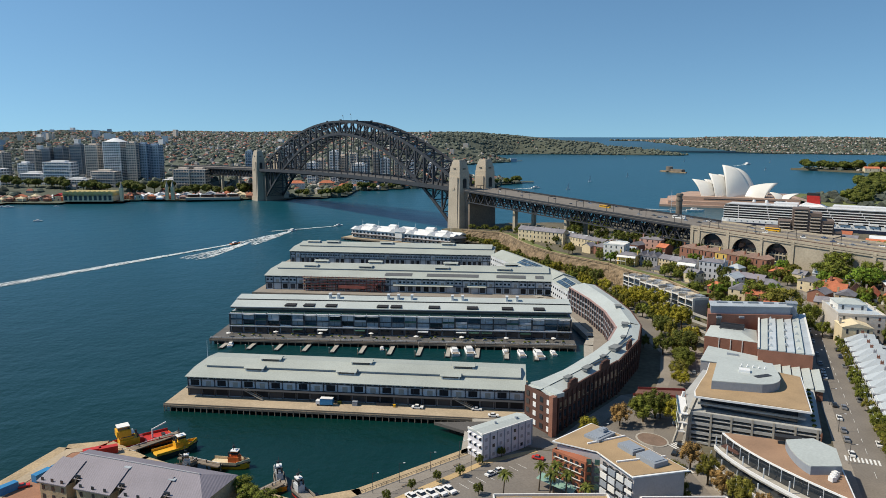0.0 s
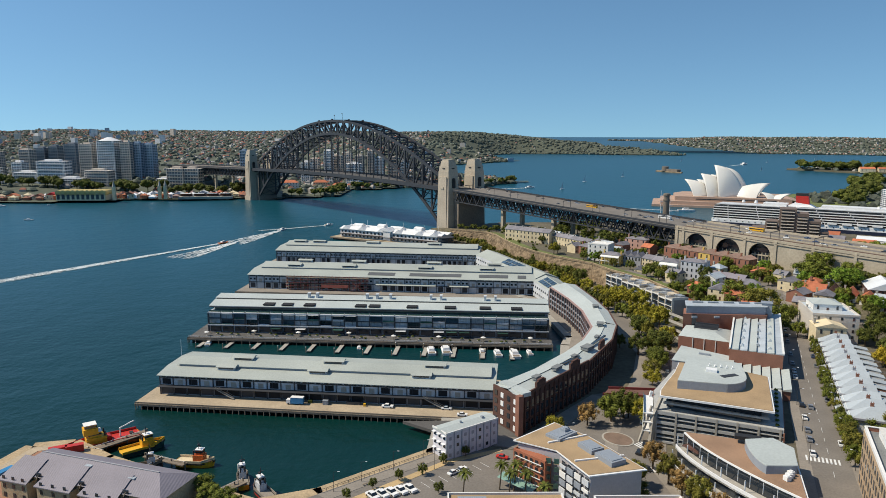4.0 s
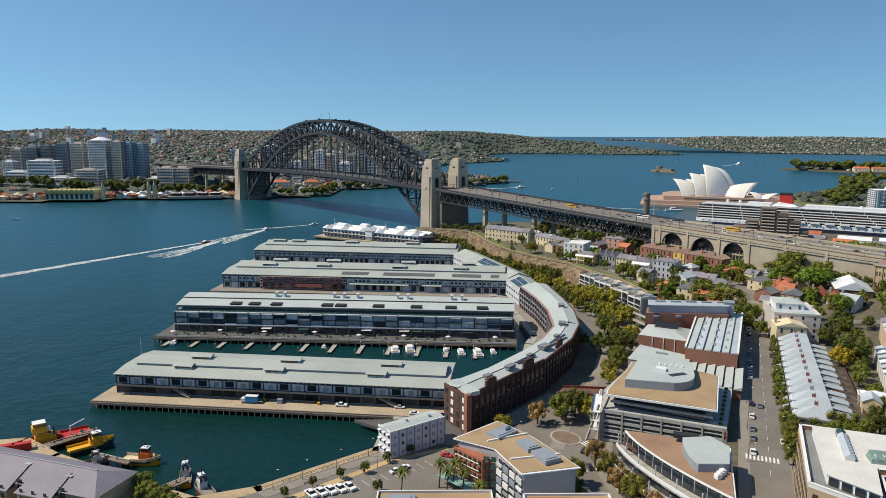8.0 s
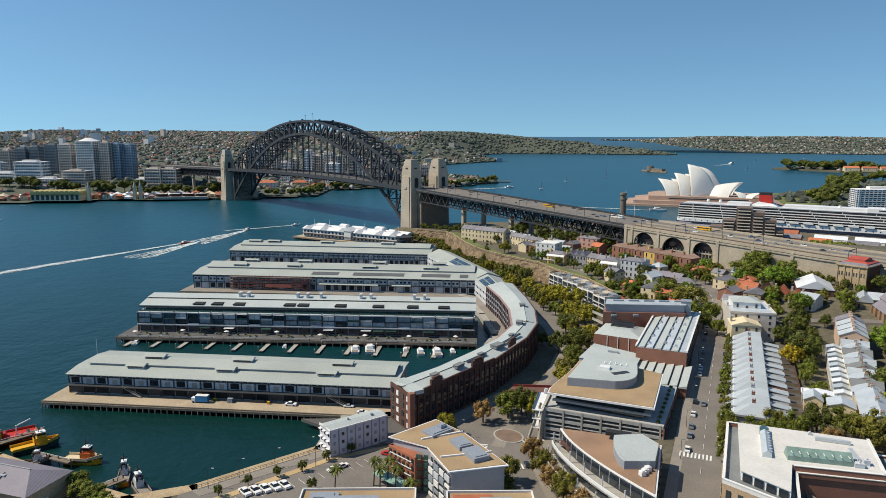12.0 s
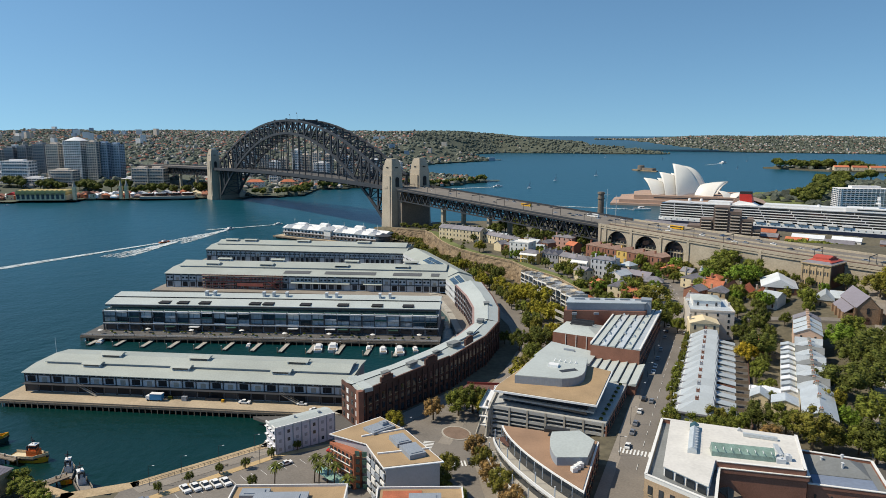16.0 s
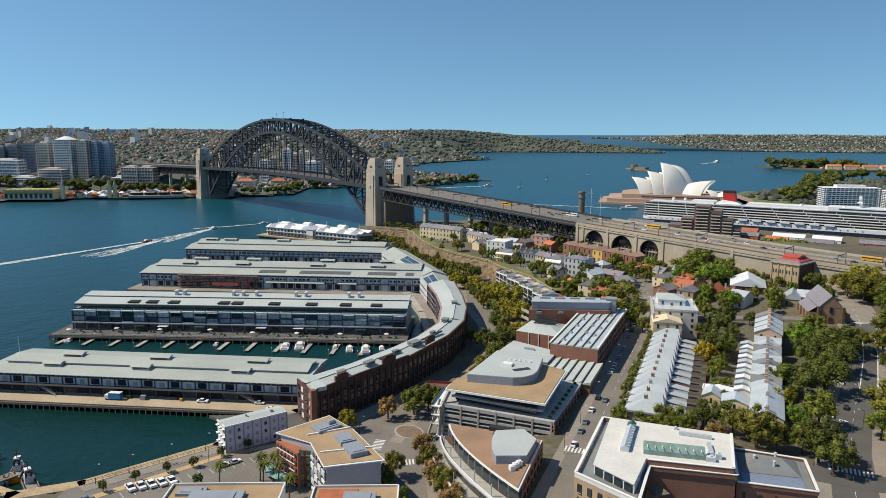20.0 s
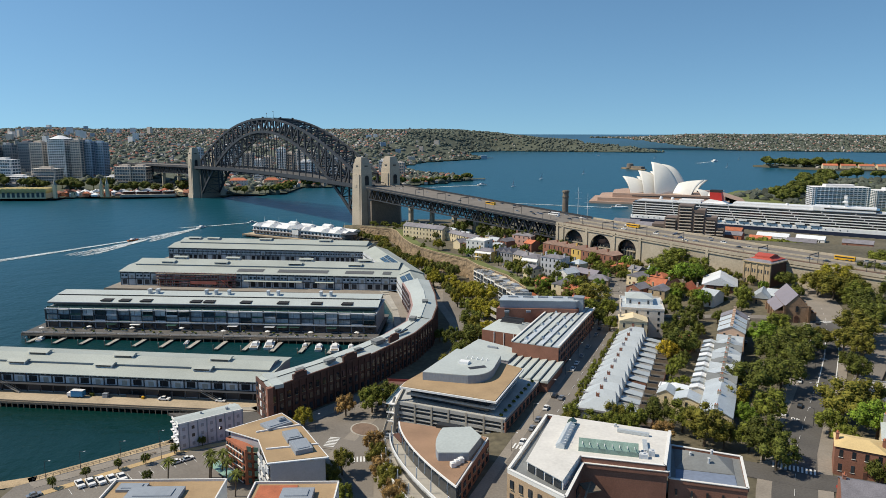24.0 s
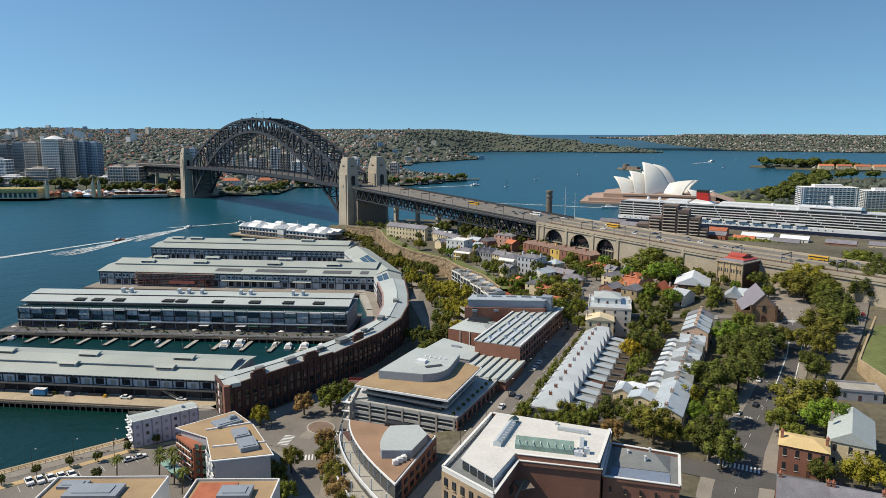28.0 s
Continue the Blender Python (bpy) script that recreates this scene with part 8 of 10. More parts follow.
for k, (x, y, sx, sy, sz, m, lab) in enumerate(((76, -3.4, 2.2, 1.6, 1.8, CLAD_GREY, "grey steel bin on the wharf"), (69, -2.4, 1.6, 1.2, 1.2, LEAF_DARK, "dark green crate on the wharf"), (93, -3.2, 1.0, 1.0, 1.0, YELLOW, "yellow bollard box on the wharf"), (88, -2.2, 6, .8, 1.2, STEEL, "stack of steel barriers on the wharf"))):
    ob = new("crate", Geo().box((0, 0, sz / 2), (sx, sy, sz)).box((0, 0, sz + .04), (sx + .1, sy + .1, .1)).mesh("crate", m))
    ob.matrix_basis = wm @ pose(x, y, 0)
    tagged(ob, lab, "crate")
p = wm @ Vector((103, -3.6, 0))
car(p.x, p.y, -5, "white", 3.05, "van on the wharf apron", 1.15)
p = wm @ Vector((128, -2.6, 0))
car(p.x, p.y, -5, "white", 3.05, "on the wharf apron")


# ---- boats ----
def motor_boat(x, y, rz, L, label, z=0.0, paint=None, name="motor_boat"):
    b = thing(name, label, "boat", pose(x, y, z, 0, 0, rz))
    w = L * .16
    hull = Geo()
    outline = [(-L / 2, -w), (L * .15, -w), (L * .38, -w * .6), (L / 2, 0), (L * .38, w * .6), (L * .15, w), (-L / 2, w)]
    hull.add([(p[0] * .95, p[1] * .8, -.3) for p in outline] + [(p[0], p[1], L * .1) for p in outline], [tuple(range(7))[::-1], tuple(range(7, 14))] + [(i, (i + 1) % 7, 7 + (i + 1) % 7, 7 + i) for i in range(7)])
    part("hull", hull, paint or WHITE, b)
    c = part("cabin", Geo().add([(-L * .25, -w * .75, L * .1), (L * .2, -w * .7, L * .1), (L * .2, w * .7, L * .1), (-L * .25, w * .75, L * .1), (-L * .22, -w * .6, L * .2), (L * .08, -w * .55, L * .2), (L * .08, w * .55, L * .2), (-L * .22, w * .6, L * .2)], BOXF), WHITE, b)
    part("windscreen", Geo().box((-.02 * L, 0, L * .155), (L * .3, w * 1.36, L * .045)), GLASS, c)
    part("cockpit", Geo().box((-L * .38, 0, L * .1), (L * .2, w * 1.5, .1)), TIMBER, b)
    return b


bm2 = frame_at((-126.3, 385.6), (69, 377.2))
for x, y, L in ((3.7, 361, 14), (11.6, 362, 16), (31.3, 361.5, 9), (39.6, 358, 12), (48.6, 357, 15), (57, 360, 9), (-122, 371, 9), (-36.4, 366, 7)):
    motor_boat(x, y, 97, L, "white motor cruiser moored at a finger jetty")
for k in range(12):
    x, y = lerp(-124.7, 47.5, k / 11), lerp(373, 356.5, k / 11)
    j = thing("finger_jetty", "narrow grey timber floating jetty between moored boats", "jetty", pose(x, y, .2, 0, 0, 86), "marina jetties")
    part("deck", Geo().box((0, 0, .55), (19, 2.3, .3)), CONCRETE, j)
    for q in (-7, 0, 7):
        part("float", Geo().box((q, 0, .1), (3, 1.8, .7)), STEEL, j)
    for q in (-9.2, 5):
        pl_ = part("mooring_pile", Geo().tube((q, 1.4, -3), (q, 1.4, 2.8), .24, n=7), TIMBER, j)
        part("pile_cap", Geo().tube((q, 1.4, 2.8), (q, 1.4, 3.1), .3, .1, 7), WHITE, pl_)

# working boats by the stone warehouse
def workboat(x, y, rz, L, hullm, deckm, housem, label):
    b = thing("harbour_tug", label, "workboat", pose(x, y, 0, 0, 0, rz))
    w = L * .17
    out = [(-L / 2, -w), (L * .2, -w), (L * .4, -w * .65), (L / 2, 0), (L * .4, w * .65), (L * .2, w), (-L / 2, w), (-L * .53, 0)]
    n = len(out)
    part("hull", Geo().add([(p[0] * .94, p[1] * .85, -.5) for p in out] + [(p[0], p[1], 1.9 + max(0, p[0]) * .05) for p in out], [tuple(range(n))[::-1]] + [(i, (i + 1) % n, n + (i + 1) % n, n + i) for i in range(n)]), hullm, b)
    part("deck", Geo().add([(p[0] * .97, p[1] * .93, 1.75) for p in out], [tuple(range(n))]), deckm, b)
    part("fender", Geo().beam((-L / 2, -w, 1.5), (L * .2, -w, 1.5), .5).beam((-L / 2, w, 1.5), (L * .2, w, 1.5), .5).beam((L * .2, -w, 1.5), (L / 2, 0, 2), .5).beam((L * .2, w, 1.5), (L / 2, 0, 2), .5), BLACK, b)
    h = part("deckhouse", Geo().box((L * .1, 0, 3), (L * .28, w * 1.2, 2.6)).box((L * .12, 0, 5.2), (L * .18, w * .9, 2.0)), housem, b)
    part("bridge_windows", Geo().box((L * .12, 0, 5.5), (L * .185, w * .95, .7)), GLASS, h)
    part("bridge_roof", Geo().box((L * .12, 0, 6.3), (L * .2, w, .2)), WHITE, h)
    part("mast", Geo().tube((L * .08, 0, 6), (L * .08, 0, 9.4), .12).box((L * .08, 0, 8), (.2, 2, .2)).box((L * .1, .4, 7.4), (.6, .6, .5)), STEEL, h)
    for q in (-w * .4, w * .4):
        part("funnel", Geo().tube((-L * .02, q, 4), (-L * .02, q, 6.0), .32), STEEL, b)
    part("bulwark", Geo().beam((-L / 2, -w, 2.2), (L * .2, -w, 2.2), .15, .9).beam((-L / 2, w, 2.2), (L * .2, w, 2.2), .15, .9).beam((L * .2, -w, 2.3), (L / 2, 0, 3), .15, 1).beam((L * .2, w, 2.3), (L / 2, 0, 3), .15, 1), deckm, b)
    return b


tug = workboat(-117, 244.4, 216, 25, ORANGE, RED, YELLOW, "yellow and orange tug moored at the quay")
part("wheelhouse", Geo().box((4.2, 0, 6.8), (5.0, 4.6, 2.4)).box((4.2, 0, 8.6), (4.0, 3.6, 1.4)), YELLOW, tug)
part("wheelhouse_window_band", Geo().box((4.2, 0, 8.6), (4.1, 3.7, .7)), GLASS, tug)
part("wheelhouse_roof", Geo().box((4.2, 0, 9.4), (4.4, 4.0, .2)), RENDER_W, tug)
part("towing_winch", Geo().tube((-2, -1.6, 2.6), (-2, 1.6, 2.6), 1.0, n=12), RED, tug)
part("crane", Geo().beam((-6, 0, 1.8), (-6, 0, 5.4), .5).beam((-6, 0, 5.2), (-11, 1, 7.4), .4), WHITE, tug)
part("mooring_bitt", Geo().box((-10, 0, 2.2), (1.2, 2.4, .8)), BLACK, tug)
workboat(-99.6, 239.6, 42, 16, surface("dark_green_hull", (0.02, 0.06, 0.05), .45, 0, .15), YELLOW, YELLOW, "yellow-decked pilot boat at the jetty")
workboat(-75.6, 229, -4, 14, YELLOW, RENDER_CREAM, ORANGE, "small red and white launch at the jetty")
workboat(-91, 225, 20, 9, STEEL, TIMBER, PANEL_W, "small grey work punt at the jetty")
workboat(-55, 217, 110, 11, YELLOW, PAVING, PANEL_W, "yellow and grey work barge")
workboat(-46, 209, 130, 12, RED, PAVING, PANEL_W, "red-hulled work barge at the jetty")
jt = thing("service_jetty", "timber service jetty with walkways and piles", "jetty")
for a, b, w in (((-118.4, 233), (-103.4, 251.6), 3.6), ((-121, 236.5), (-111.5, 233.4), 1.4), ((-92, 216), (-88, 229), 2), ((-95, 231.4), (-78, 225), 2.6), ((-60, 206), (-54, 214), 4)):
    part("walkway", Geo().beam((*a, 2.2), (*b, 2.2), w, .4), TIMBER, jt)
    part("hand_rail", Geo().beam((*a, 3.3), (*b, 3.3), .1, .1), WHITE, jt)
    for k in range(4):
        q = (lerp(a[0], b[0], k / 3), lerp(a[1], b[1], k / 3))
        part("pile", Geo().tube((*q, -3), (*q, 3.4), .25, n=7), TIMBER, jt)
for x, y in ((-86, 208), (-76, 205), (-68, 206), (-58, 222), (-104, 221)):
    part("mooring_pile", Geo().tube((x, y, -3), (x, y, 4), .35, n=7).tube((x, y, 4), (x, y, 4.5), .4, .15, 7), WHITE, jt)
for x, y, rz, m, lab in ((-134, 213, 68, BLUE, "blue shipping container in the yard"), (-131, 219, 68, BLUE, "blue shipping container in the yard"), (-140, 204, 60, BLUE, "blue shipping container in the yard"), (-126, 230, 30, RED, "red shipping container on the quay"), (-121, 232, 30, RED, "red shipping container on the quay")):
    c = thing("container", lab, "container", pose(x, y, 3.2, 0, 0, rz))
    part("box", Geo().box((0, 0, 1.3), (6, 2.4, 2.6)), m, c)
    for k in range(9):
        slab("rib", m, c, (-2.6 + k * .65, 0, 1.3), (.25, 2.5, 2.4))
car(-137, 207, 30, "red", 3.2, "parked in the wharf yard")
ob = new("stored_buoy", Geo().tube((-1.6, 0, .6), (1.6, 0, .6), .7, .3, 10).tube((0, 0, .2), (0, 0, 2), .2).mesh("stored_buoy", YELLOW))
ob.matrix_basis = pose(-128, 217, 3.2, 0, 0, 40)
tagged(ob, "yellow navigation buoy stored in the yard", "buoy")


def wake(pts, w0, w1, label):
    """A foam trail that widens away from the boat: broken strips just above the water."""
    g, rnd = Geo(), random.Random(int(pts[0][0]))
    for (a, b) in zip(pts, pts[1:]):
        n = int(dist(a, b) / 1.7)
        for i in range(n):
            k = i / n
            d = Vector((b[0] - a[0], b[1] - a[1], 0)).normalized()
            sd = Vector((-d.y, d.x, 0))
            for q in range(4):
                p = Vector((lerp(a[0], b[0], k), lerp(a[1], b[1], k), .06 + rnd.random() * .3)) + sd * rnd.uniform(-.5, .5) * lerp(w0, w1, k)
                L, wd = rnd.uniform(5, 11), rnd.uniform(.8, 2.2) * (1 - k * .5)
                g.add([p - sd * wd * .5, p + d * L - sd * wd * .2, p + d * (L + 2), p + d * L + sd * wd * .4, p + sd * wd * .5], [(0, 1, 2, 3, 4)])
    ob = new("boat_wake", g.mesh("boat_wake", FOAM))
    tagged(ob, label, "wake", kind="stuff")


wake([(-236, 722), (-352, 519), (-420, 400)], 3, 14, "white foam wake of a small ferry")
wake([(-197, 822), (-222, 730), (-244, 640)], 5, 30, "broad white foam wake of a motor boat")
wake([(-150, 873), (-185, 846), (-215, 826)], 2, 5, "thin foam wake of a motor boat")
wake([(170, 1500), (60, 1440)], 6, 12, "foam wake of a boat beyond the bridge")
wake([(365, 1062), (250, 1110), (120, 1160)], 3, 8, "thin foam wake of a ferry")
wake([(1120, 2700), (1010, 2560)], 6, 14, "foam wake of a far ferry")
motor_boat(-233, 726, 60, 13, "small ferry with cabin under way", paint=ORANGE)
motor_boat(-195, 827, 72, 15, "white motor cruiser under way")
motor_boat(-147, 876, 40, 12, "white motor cruiser under way")
motor_boat(-557, 907, 20, 12, "white launch under way")
motor_boat(-705, 1072, 10, 16, "white moored yacht near the far shore")
motor_boat(-720, 1080, 30, 12, "white moored yacht near the far shore")
motor_boat(-640, 1092, 30, 9, "small white boat near the far shore")
motor_boat(176, 1503, 20, 22, "white ferry under way beyond the bridge")
motor_boat(370, 1060, -10, 26, "white ferry by the concert hall")
motor_boat(1128, 2706, 40, 40, "far white ferry under way")
for x, y in ((241, 1471), (1300, 2900), (800, 3300), (1700, 3300), (470, 1900), (1010, 2280), (980, 3000), (330, 1700)):
    b = thing("sailing_boat", "small sailing boat with a white sail", "sailing boat", pose(x, y, 0, 0, 0, 40))
    part("hull", Geo().prism([(-6, -1.2), (3, -1.2), (7, 0), (3, 1.2), (-6, 1.2)], 0, 1), WHITE, b)
    part("sail", Geo().add([(2, 0, 2), (-5, .2, 2), (1.6, 0, 15), (2, .12, 2)], [(0, 1, 2), (3, 2, 1)]), WHITE, b)
    part("mast", Geo().tube((2, 0, 0), (1.8, 0, 16), .12), STEEL, b)
for x, y, h in ((268, 850, 46), (281, 856, 38)):
    b = thing("tall_ship_mast", "tall white ship mast with spars", "mast", pose(x, y, 3))
    part("mast", Geo().tube((0, 0, 0), (0, 0, h), .45, .15), WHITE, b)
    for z in (.5, .7, .85):
        part("spar", Geo().beam((-4, -2, h * z), (4, 2, h * z), .3), WHITE, b)

# ---- white hotel wharf ----
def hotel_wharf():
    a, b = (-113, 763), (0, 700)
    L = dist(a, b)
    d = thing("hotel_wharf_deck", "timber wharf deck of the hotel pier", "wharf", frame_at(a, b))
    deck_on_piles(d, -8, L + 3, -9, 34, 3.0, 7)
    s = thing("hotel_wharf", "white-roofed hotel on a wharf with gabled front", "hotel", frame_at(a, b, 3))
    part("wall", Geo().box((L / 2, 14, 4.4), (L, 28, 8.8)), RENDER_W, s)
    part("roof", Geo().extrude([(-1.2, 8.8), (7, 11.4), (14, 9.4), (21, 11.4), (29, 8.8)], -1, L + 1), WHITE, s)
    for x in (8, 30, 56, 78, 104, 122):
        part("cross_gable", Geo().add([(x - 5, -1.6, 8.7), (x + 5, -1.6, 8.7), (x, -1.6, 12.6), (x - 5, 12, 8.7), (x + 5, 12, 8.7), (x, 12, 12.6)], [(0, 1, 2), (0, 2, 5, 3), (2, 1, 4, 5)]), WHITE, s)
        part("flagpole", Geo().tube((x, 10, 12), (x, 10, 19), .14), WHITE, s)
    n = 26
    for i in range(n):
        for z in (2, 6.2):
            slab("window", GLASS, s, ((i + .5) * L / n, -.05, z), (2.2, .3, 2.2))
        slab("balcony_rail", RENDER_W, s, ((i + .5) * L / n, -1.4, 4.7), (L / n * .9, .1, 1))
    part("verandah", Geo().box((L / 2, -1, 4.2), (L, 2, .25)), BRICK_DARK, s)
    for x, w, y, h in ((16, 12, 14, 2.6), (44, 9, 19, 3.2), (66, 16, 16, 2.4), (92, 10, 20, 3.4), (112, 8, 14, 2.2)):
        part("roof_lantern", Geo().extrude([(y - 4, 9.6), (y - 4, 10 + h), (y, 11.4 + h), (y + 4, 10 + h), (y + 4, 9.6)], x - w / 2, x + w / 2), WHITE, s)
    part("lower_awning", Geo().box((L / 2, -2.6, 3.7), (L, 3.0, .2)), STEEL, s)
    part("gable_pavilion", Geo().box((L * .5, -1.5, 5.6), (9, 3, 9.6)).extrude([(-3.4, 10.4), (4, 10.4), (4, 10.5), (-3.4, 10.5)], L * .5 - 5, L * .5 + 5), RENDER_W, s)
    part("pavilion_roof", Geo().add([(L * .5 - 5.4, -3.6, 10.3), (L * .5 + 5.4, -3.6, 10.3), (L * .5, -3.6, 14.2), (L * .5 - 5.4, 8, 10.3), (L * .5 + 5.4, 8, 10.3), (L * .5, 8, 14.2)], [(0, 1, 2), (0, 2, 5, 3), (2, 1, 4, 5)]), WHITE, s)
    r = thing("round_pavilion", "dark round glass pavilion beside the hotel", "building", pose(6, 698, 3))
    for k in range(4):
        part("floor", Geo().tube((0, 0, 3 * k), (0, 0, 3 * k + .6), 8.6, n=24), STEEL, r)
    part("glass_drum", Geo().tube((0, 0, 0), (0, 0, 9.4), 8, n=24), GLASS, r)


hotel_wharf()

# ---- trees ----
def along(pts, n, jitter=1.0):
    tot = [dist(a, b) for a, b in zip(pts, pts[1:])]
    for i in range(n):
        s = (i + .5) / n * sum(tot)
        for (a, b), L in zip(zip(pts, pts[1:]), tot):
            if s <= L:
                yield lerp(a[0], b[0], s / L) + TREE_RND.uniform(-jitter, jitter), lerp(a[1], b[1], s / L) + TREE_RND.uniform(-jitter, jitter)
                break
            s -= L


for x, y, r, h, c in ((69.7, 260, 4.6, 10.5, "brown"), (80, 264, 6.4, 13, "green"), (86, 268, 5.8, 13, "dark"), (92, 261, 5.6, 12, "gold"), (88, 268, 4, 9, "olive"), (55, 248.5, 4.2, 9.5, "gold"), (79, 271, 3.4, 8, "dark")):
    tree(x, y, r, h, c, group="quay road trees", where="along the quay road")
for x, y in along([(103, 302), (118, 336), (124, 366), (126, 400), (114, 450), (106, 500), (76, 552)], 22, 3):
    tree(x, y, TREE_RND.uniform(3.6, 5.4), TREE_RND.uniform(8, 12), TREE_RND.choice(("gold", "olive", "dark", "green", "dark")), group="quay road trees", where="along the quay road")
for x, y in along([(150, 214), (166, 256), (188, 310), (208, 358), (218, 388)], 22, .8):
    tree(x - 1.6, y, TREE_RND.uniform(2.2, 3.2), TREE_RND.uniform(5.5, 7.5), TREE_RND.choice(("green", "green", "dark", "olive")), group="street trees", where="at the kerb")
for x, y in along([(145, 204), (147, 216), (154, 232)], 5, .6):
    tree(x + 1.5, y, 3.4, 8.5, TREE_RND.choice(("olive", "olive", "green")), group="street trees", where="at the kerb")
def grove(group, where, colour, spots):
    for x, y, r, h in spots:
        tree(x, y, min(11.5, r * 1.12), min(h, 9 + r * .8) * 1.08, colour, group=group, where=where)


grove("park trees", "in the park beside the avenue", "dark", [(236, 265, 9.2, 15), (249, 268, 9.4, 15), (274, 305, 9.5, 15), (258, 297, 8.5, 15), (264, 287, 7.8, 15), (245, 311, 4.1, 9.1), (229, 270, 5.1, 11.0), (216, 209, 7.5, 15), (217, 202, 6.2, 12.8)])
grove("park trees", "in the park beside the avenue", "olive", [(285, 309, 5.4, 11.5)])
grove("park trees", "in the park beside the avenue", "lime", [(263, 318, 6.9, 14.1), (220, 233, 4.6, 10.0)])
grove("park trees", "in the park beside the avenue", "green", [(276, 331, 5.7, 11.9), (230, 236, 6.5, 13.4), (214, 216, 4.7, 10.3)])
grove("park trees", "in the park beside the avenue", "gold", [(222, 248, 5.3, 11.2)])
grove("square trees", "behind the brick warehouse", "olive", [(200, 219, 7.2, 14.6), (206, 217, 4.3, 9.5), (172, 234, 4.4, 9.6)])
grove("square trees", "behind the brick warehouse", "green", [(196, 230, 5.3, 11.2), (179, 231, 4.3, 9.6), (157, 236, 3.6, 8.4), (163.5, 228.5, 3.8, 8.4), (170, 227, 4.2, 9), (176, 226.5, 3.8, 8.6)])
grove("square trees", "behind the brick warehouse", "brown", [(186, 220, 3.8, 8.6)])
grove("square trees", "behind the brick warehouse", "dark", [(188, 234, 5.3, 11.3)])
grove("avenue trees", "along the avenue", "olive", [(259, 240, 9.8, 15), (270, 246, 7.1, 14.5), (307, 316, 10.1, 15), (294, 304, 6.0, 12.6), (343, 388, 10.6, 15), (298, 297, 6.0, 12.5)])
grove("avenue trees", "along the avenue", "lime", [(262, 224, 7.6, 15)])
grove("avenue trees", "along the avenue", "green", [(247, 227, 5.1, 11.0), (247, 217, 4.1, 9.1)])
grove("avenue trees", "along the avenue", "dark", [(285, 277, 5.6, 11.8), (286, 286, 4.3, 9.5), (333, 354, 10.5, 15), (379, 415, 9.9, 15), (366, 386, 9.3, 15), (325, 331, 7.3, 14.8)])
grove("avenue trees", "along the avenue", "olive", [(334, 388, 12.8, 15), (330, 398, 9.1, 15)])
grove("garden trees", "in a garden between terraces", "dark", [(221, 312, 7.4, 15.0), (236, 350, 6.4, 13.1), (246, 366, 5.3, 11.3), (226, 343, 4.3, 9.6), (318, 412, 6.0, 11), (241, 343, 3.8, 8.6), (258, 362, 3.3, 7.8)])
grove("garden trees", "in a garden between terraces", "yellow", [(214, 307, 5.0, 10.8)])
grove("garden trees", "in a garden between terraces", "lime", [(259, 391, 5.3, 11.3)])
grove("garden trees", "in a garden between terraces", "green", [(253, 414, 4.8, 10.4), (280, 383, 5.7, 11.9), (275, 372, 3.4, 8.0), (230, 378, 4.7, 10.3), (241, 383, 4.1, 9.2)])
grove("hillside trees", "below the viaduct", "green", [(259, 464, 10.6, 15), (272, 480, 9.3, 15), (278, 451, 6.4, 13.3)])
grove("hillside trees", "below the viaduct", "lime", [(266, 437, 10.9, 15), (248, 452, 5.6, 11.7)])
grove("hillside trees", "below the viaduct", "dark", [(260, 520, 6.8, 13.9)])
grove("street trees", "at the kerb of the street", "olive", [(197, 401, 10.5, 15), (196, 434, 5.2, 11.2)])
grove("street trees", "at the kerb of the street", "green", [(188, 372, 7.1, 14.5), (201, 376, 5.9, 12.4), (189, 422, 6.5, 13.4), (198, 356, 3.8, 8.6)])
grove("street trees", "at the kerb of the street", "dark", [(194, 366, 4.5, 9.9)])
grove("hillside trees", "among the cliff houses", "gold", [(135, 442, 7.6, 15), (127, 460, 6.3, 13.0), (137, 413, 5.3, 11.3)])
grove("hillside trees", "among the cliff houses", "green", [(154, 488, 3.7, 8.5), (166, 468, 4.0, 9.0), (172, 445, 3.8, 8.7), (159, 476, 3.6, 8.4), (178, 438, 4.1, 9.2)])
grove("hillside trees", "among the cliff houses", "dark", [(148, 512, 3.5, 8.1), (189, 472, 5.6, 11.9), (183, 455, 3.9, 8.8)])
grove("bridge foot trees", "below the bridge approach", "dark", [(150, 753, 12.6, 15), (170, 772, 14.2, 15), (152, 619, 8.3, 15), (169, 621, 7.8, 15), (134, 734, 9.2, 15), (145, 801, 9.3, 15), (213, 691, 9.9, 15), (227, 721, 7.3, 14.8), (264, 569, 4.9, 10.6), (200, 495, 3.4, 7.9), (316, 691, 4.8, 10.4)])
grove("bridge foot trees", "below the bridge approach", "lime", [(222, 579, 4.9, 10.6), (242, 499, 5.2, 11.1)])
grove("bridge foot trees", "below the bridge approach", "green", [(227, 562, 4.8, 10.4), (221, 516, 4.9, 10.5), (228, 494, 3.8, 8.7), (238, 437, 4.6, 10.1), (229, 462, 3.2, 7.6)])
grove("quay road trees", "along the quay road", "gold", [(127, 451, 6.9, 14.1), (130, 411, 6.4, 13.2), (138, 399, 6.9, 14.1), (133, 367, 5.1, 11.0), (99, 494, 5.8, 12.2), (87, 555, 5.6, 11.8), (100, 580, 4.9, 10.5)])
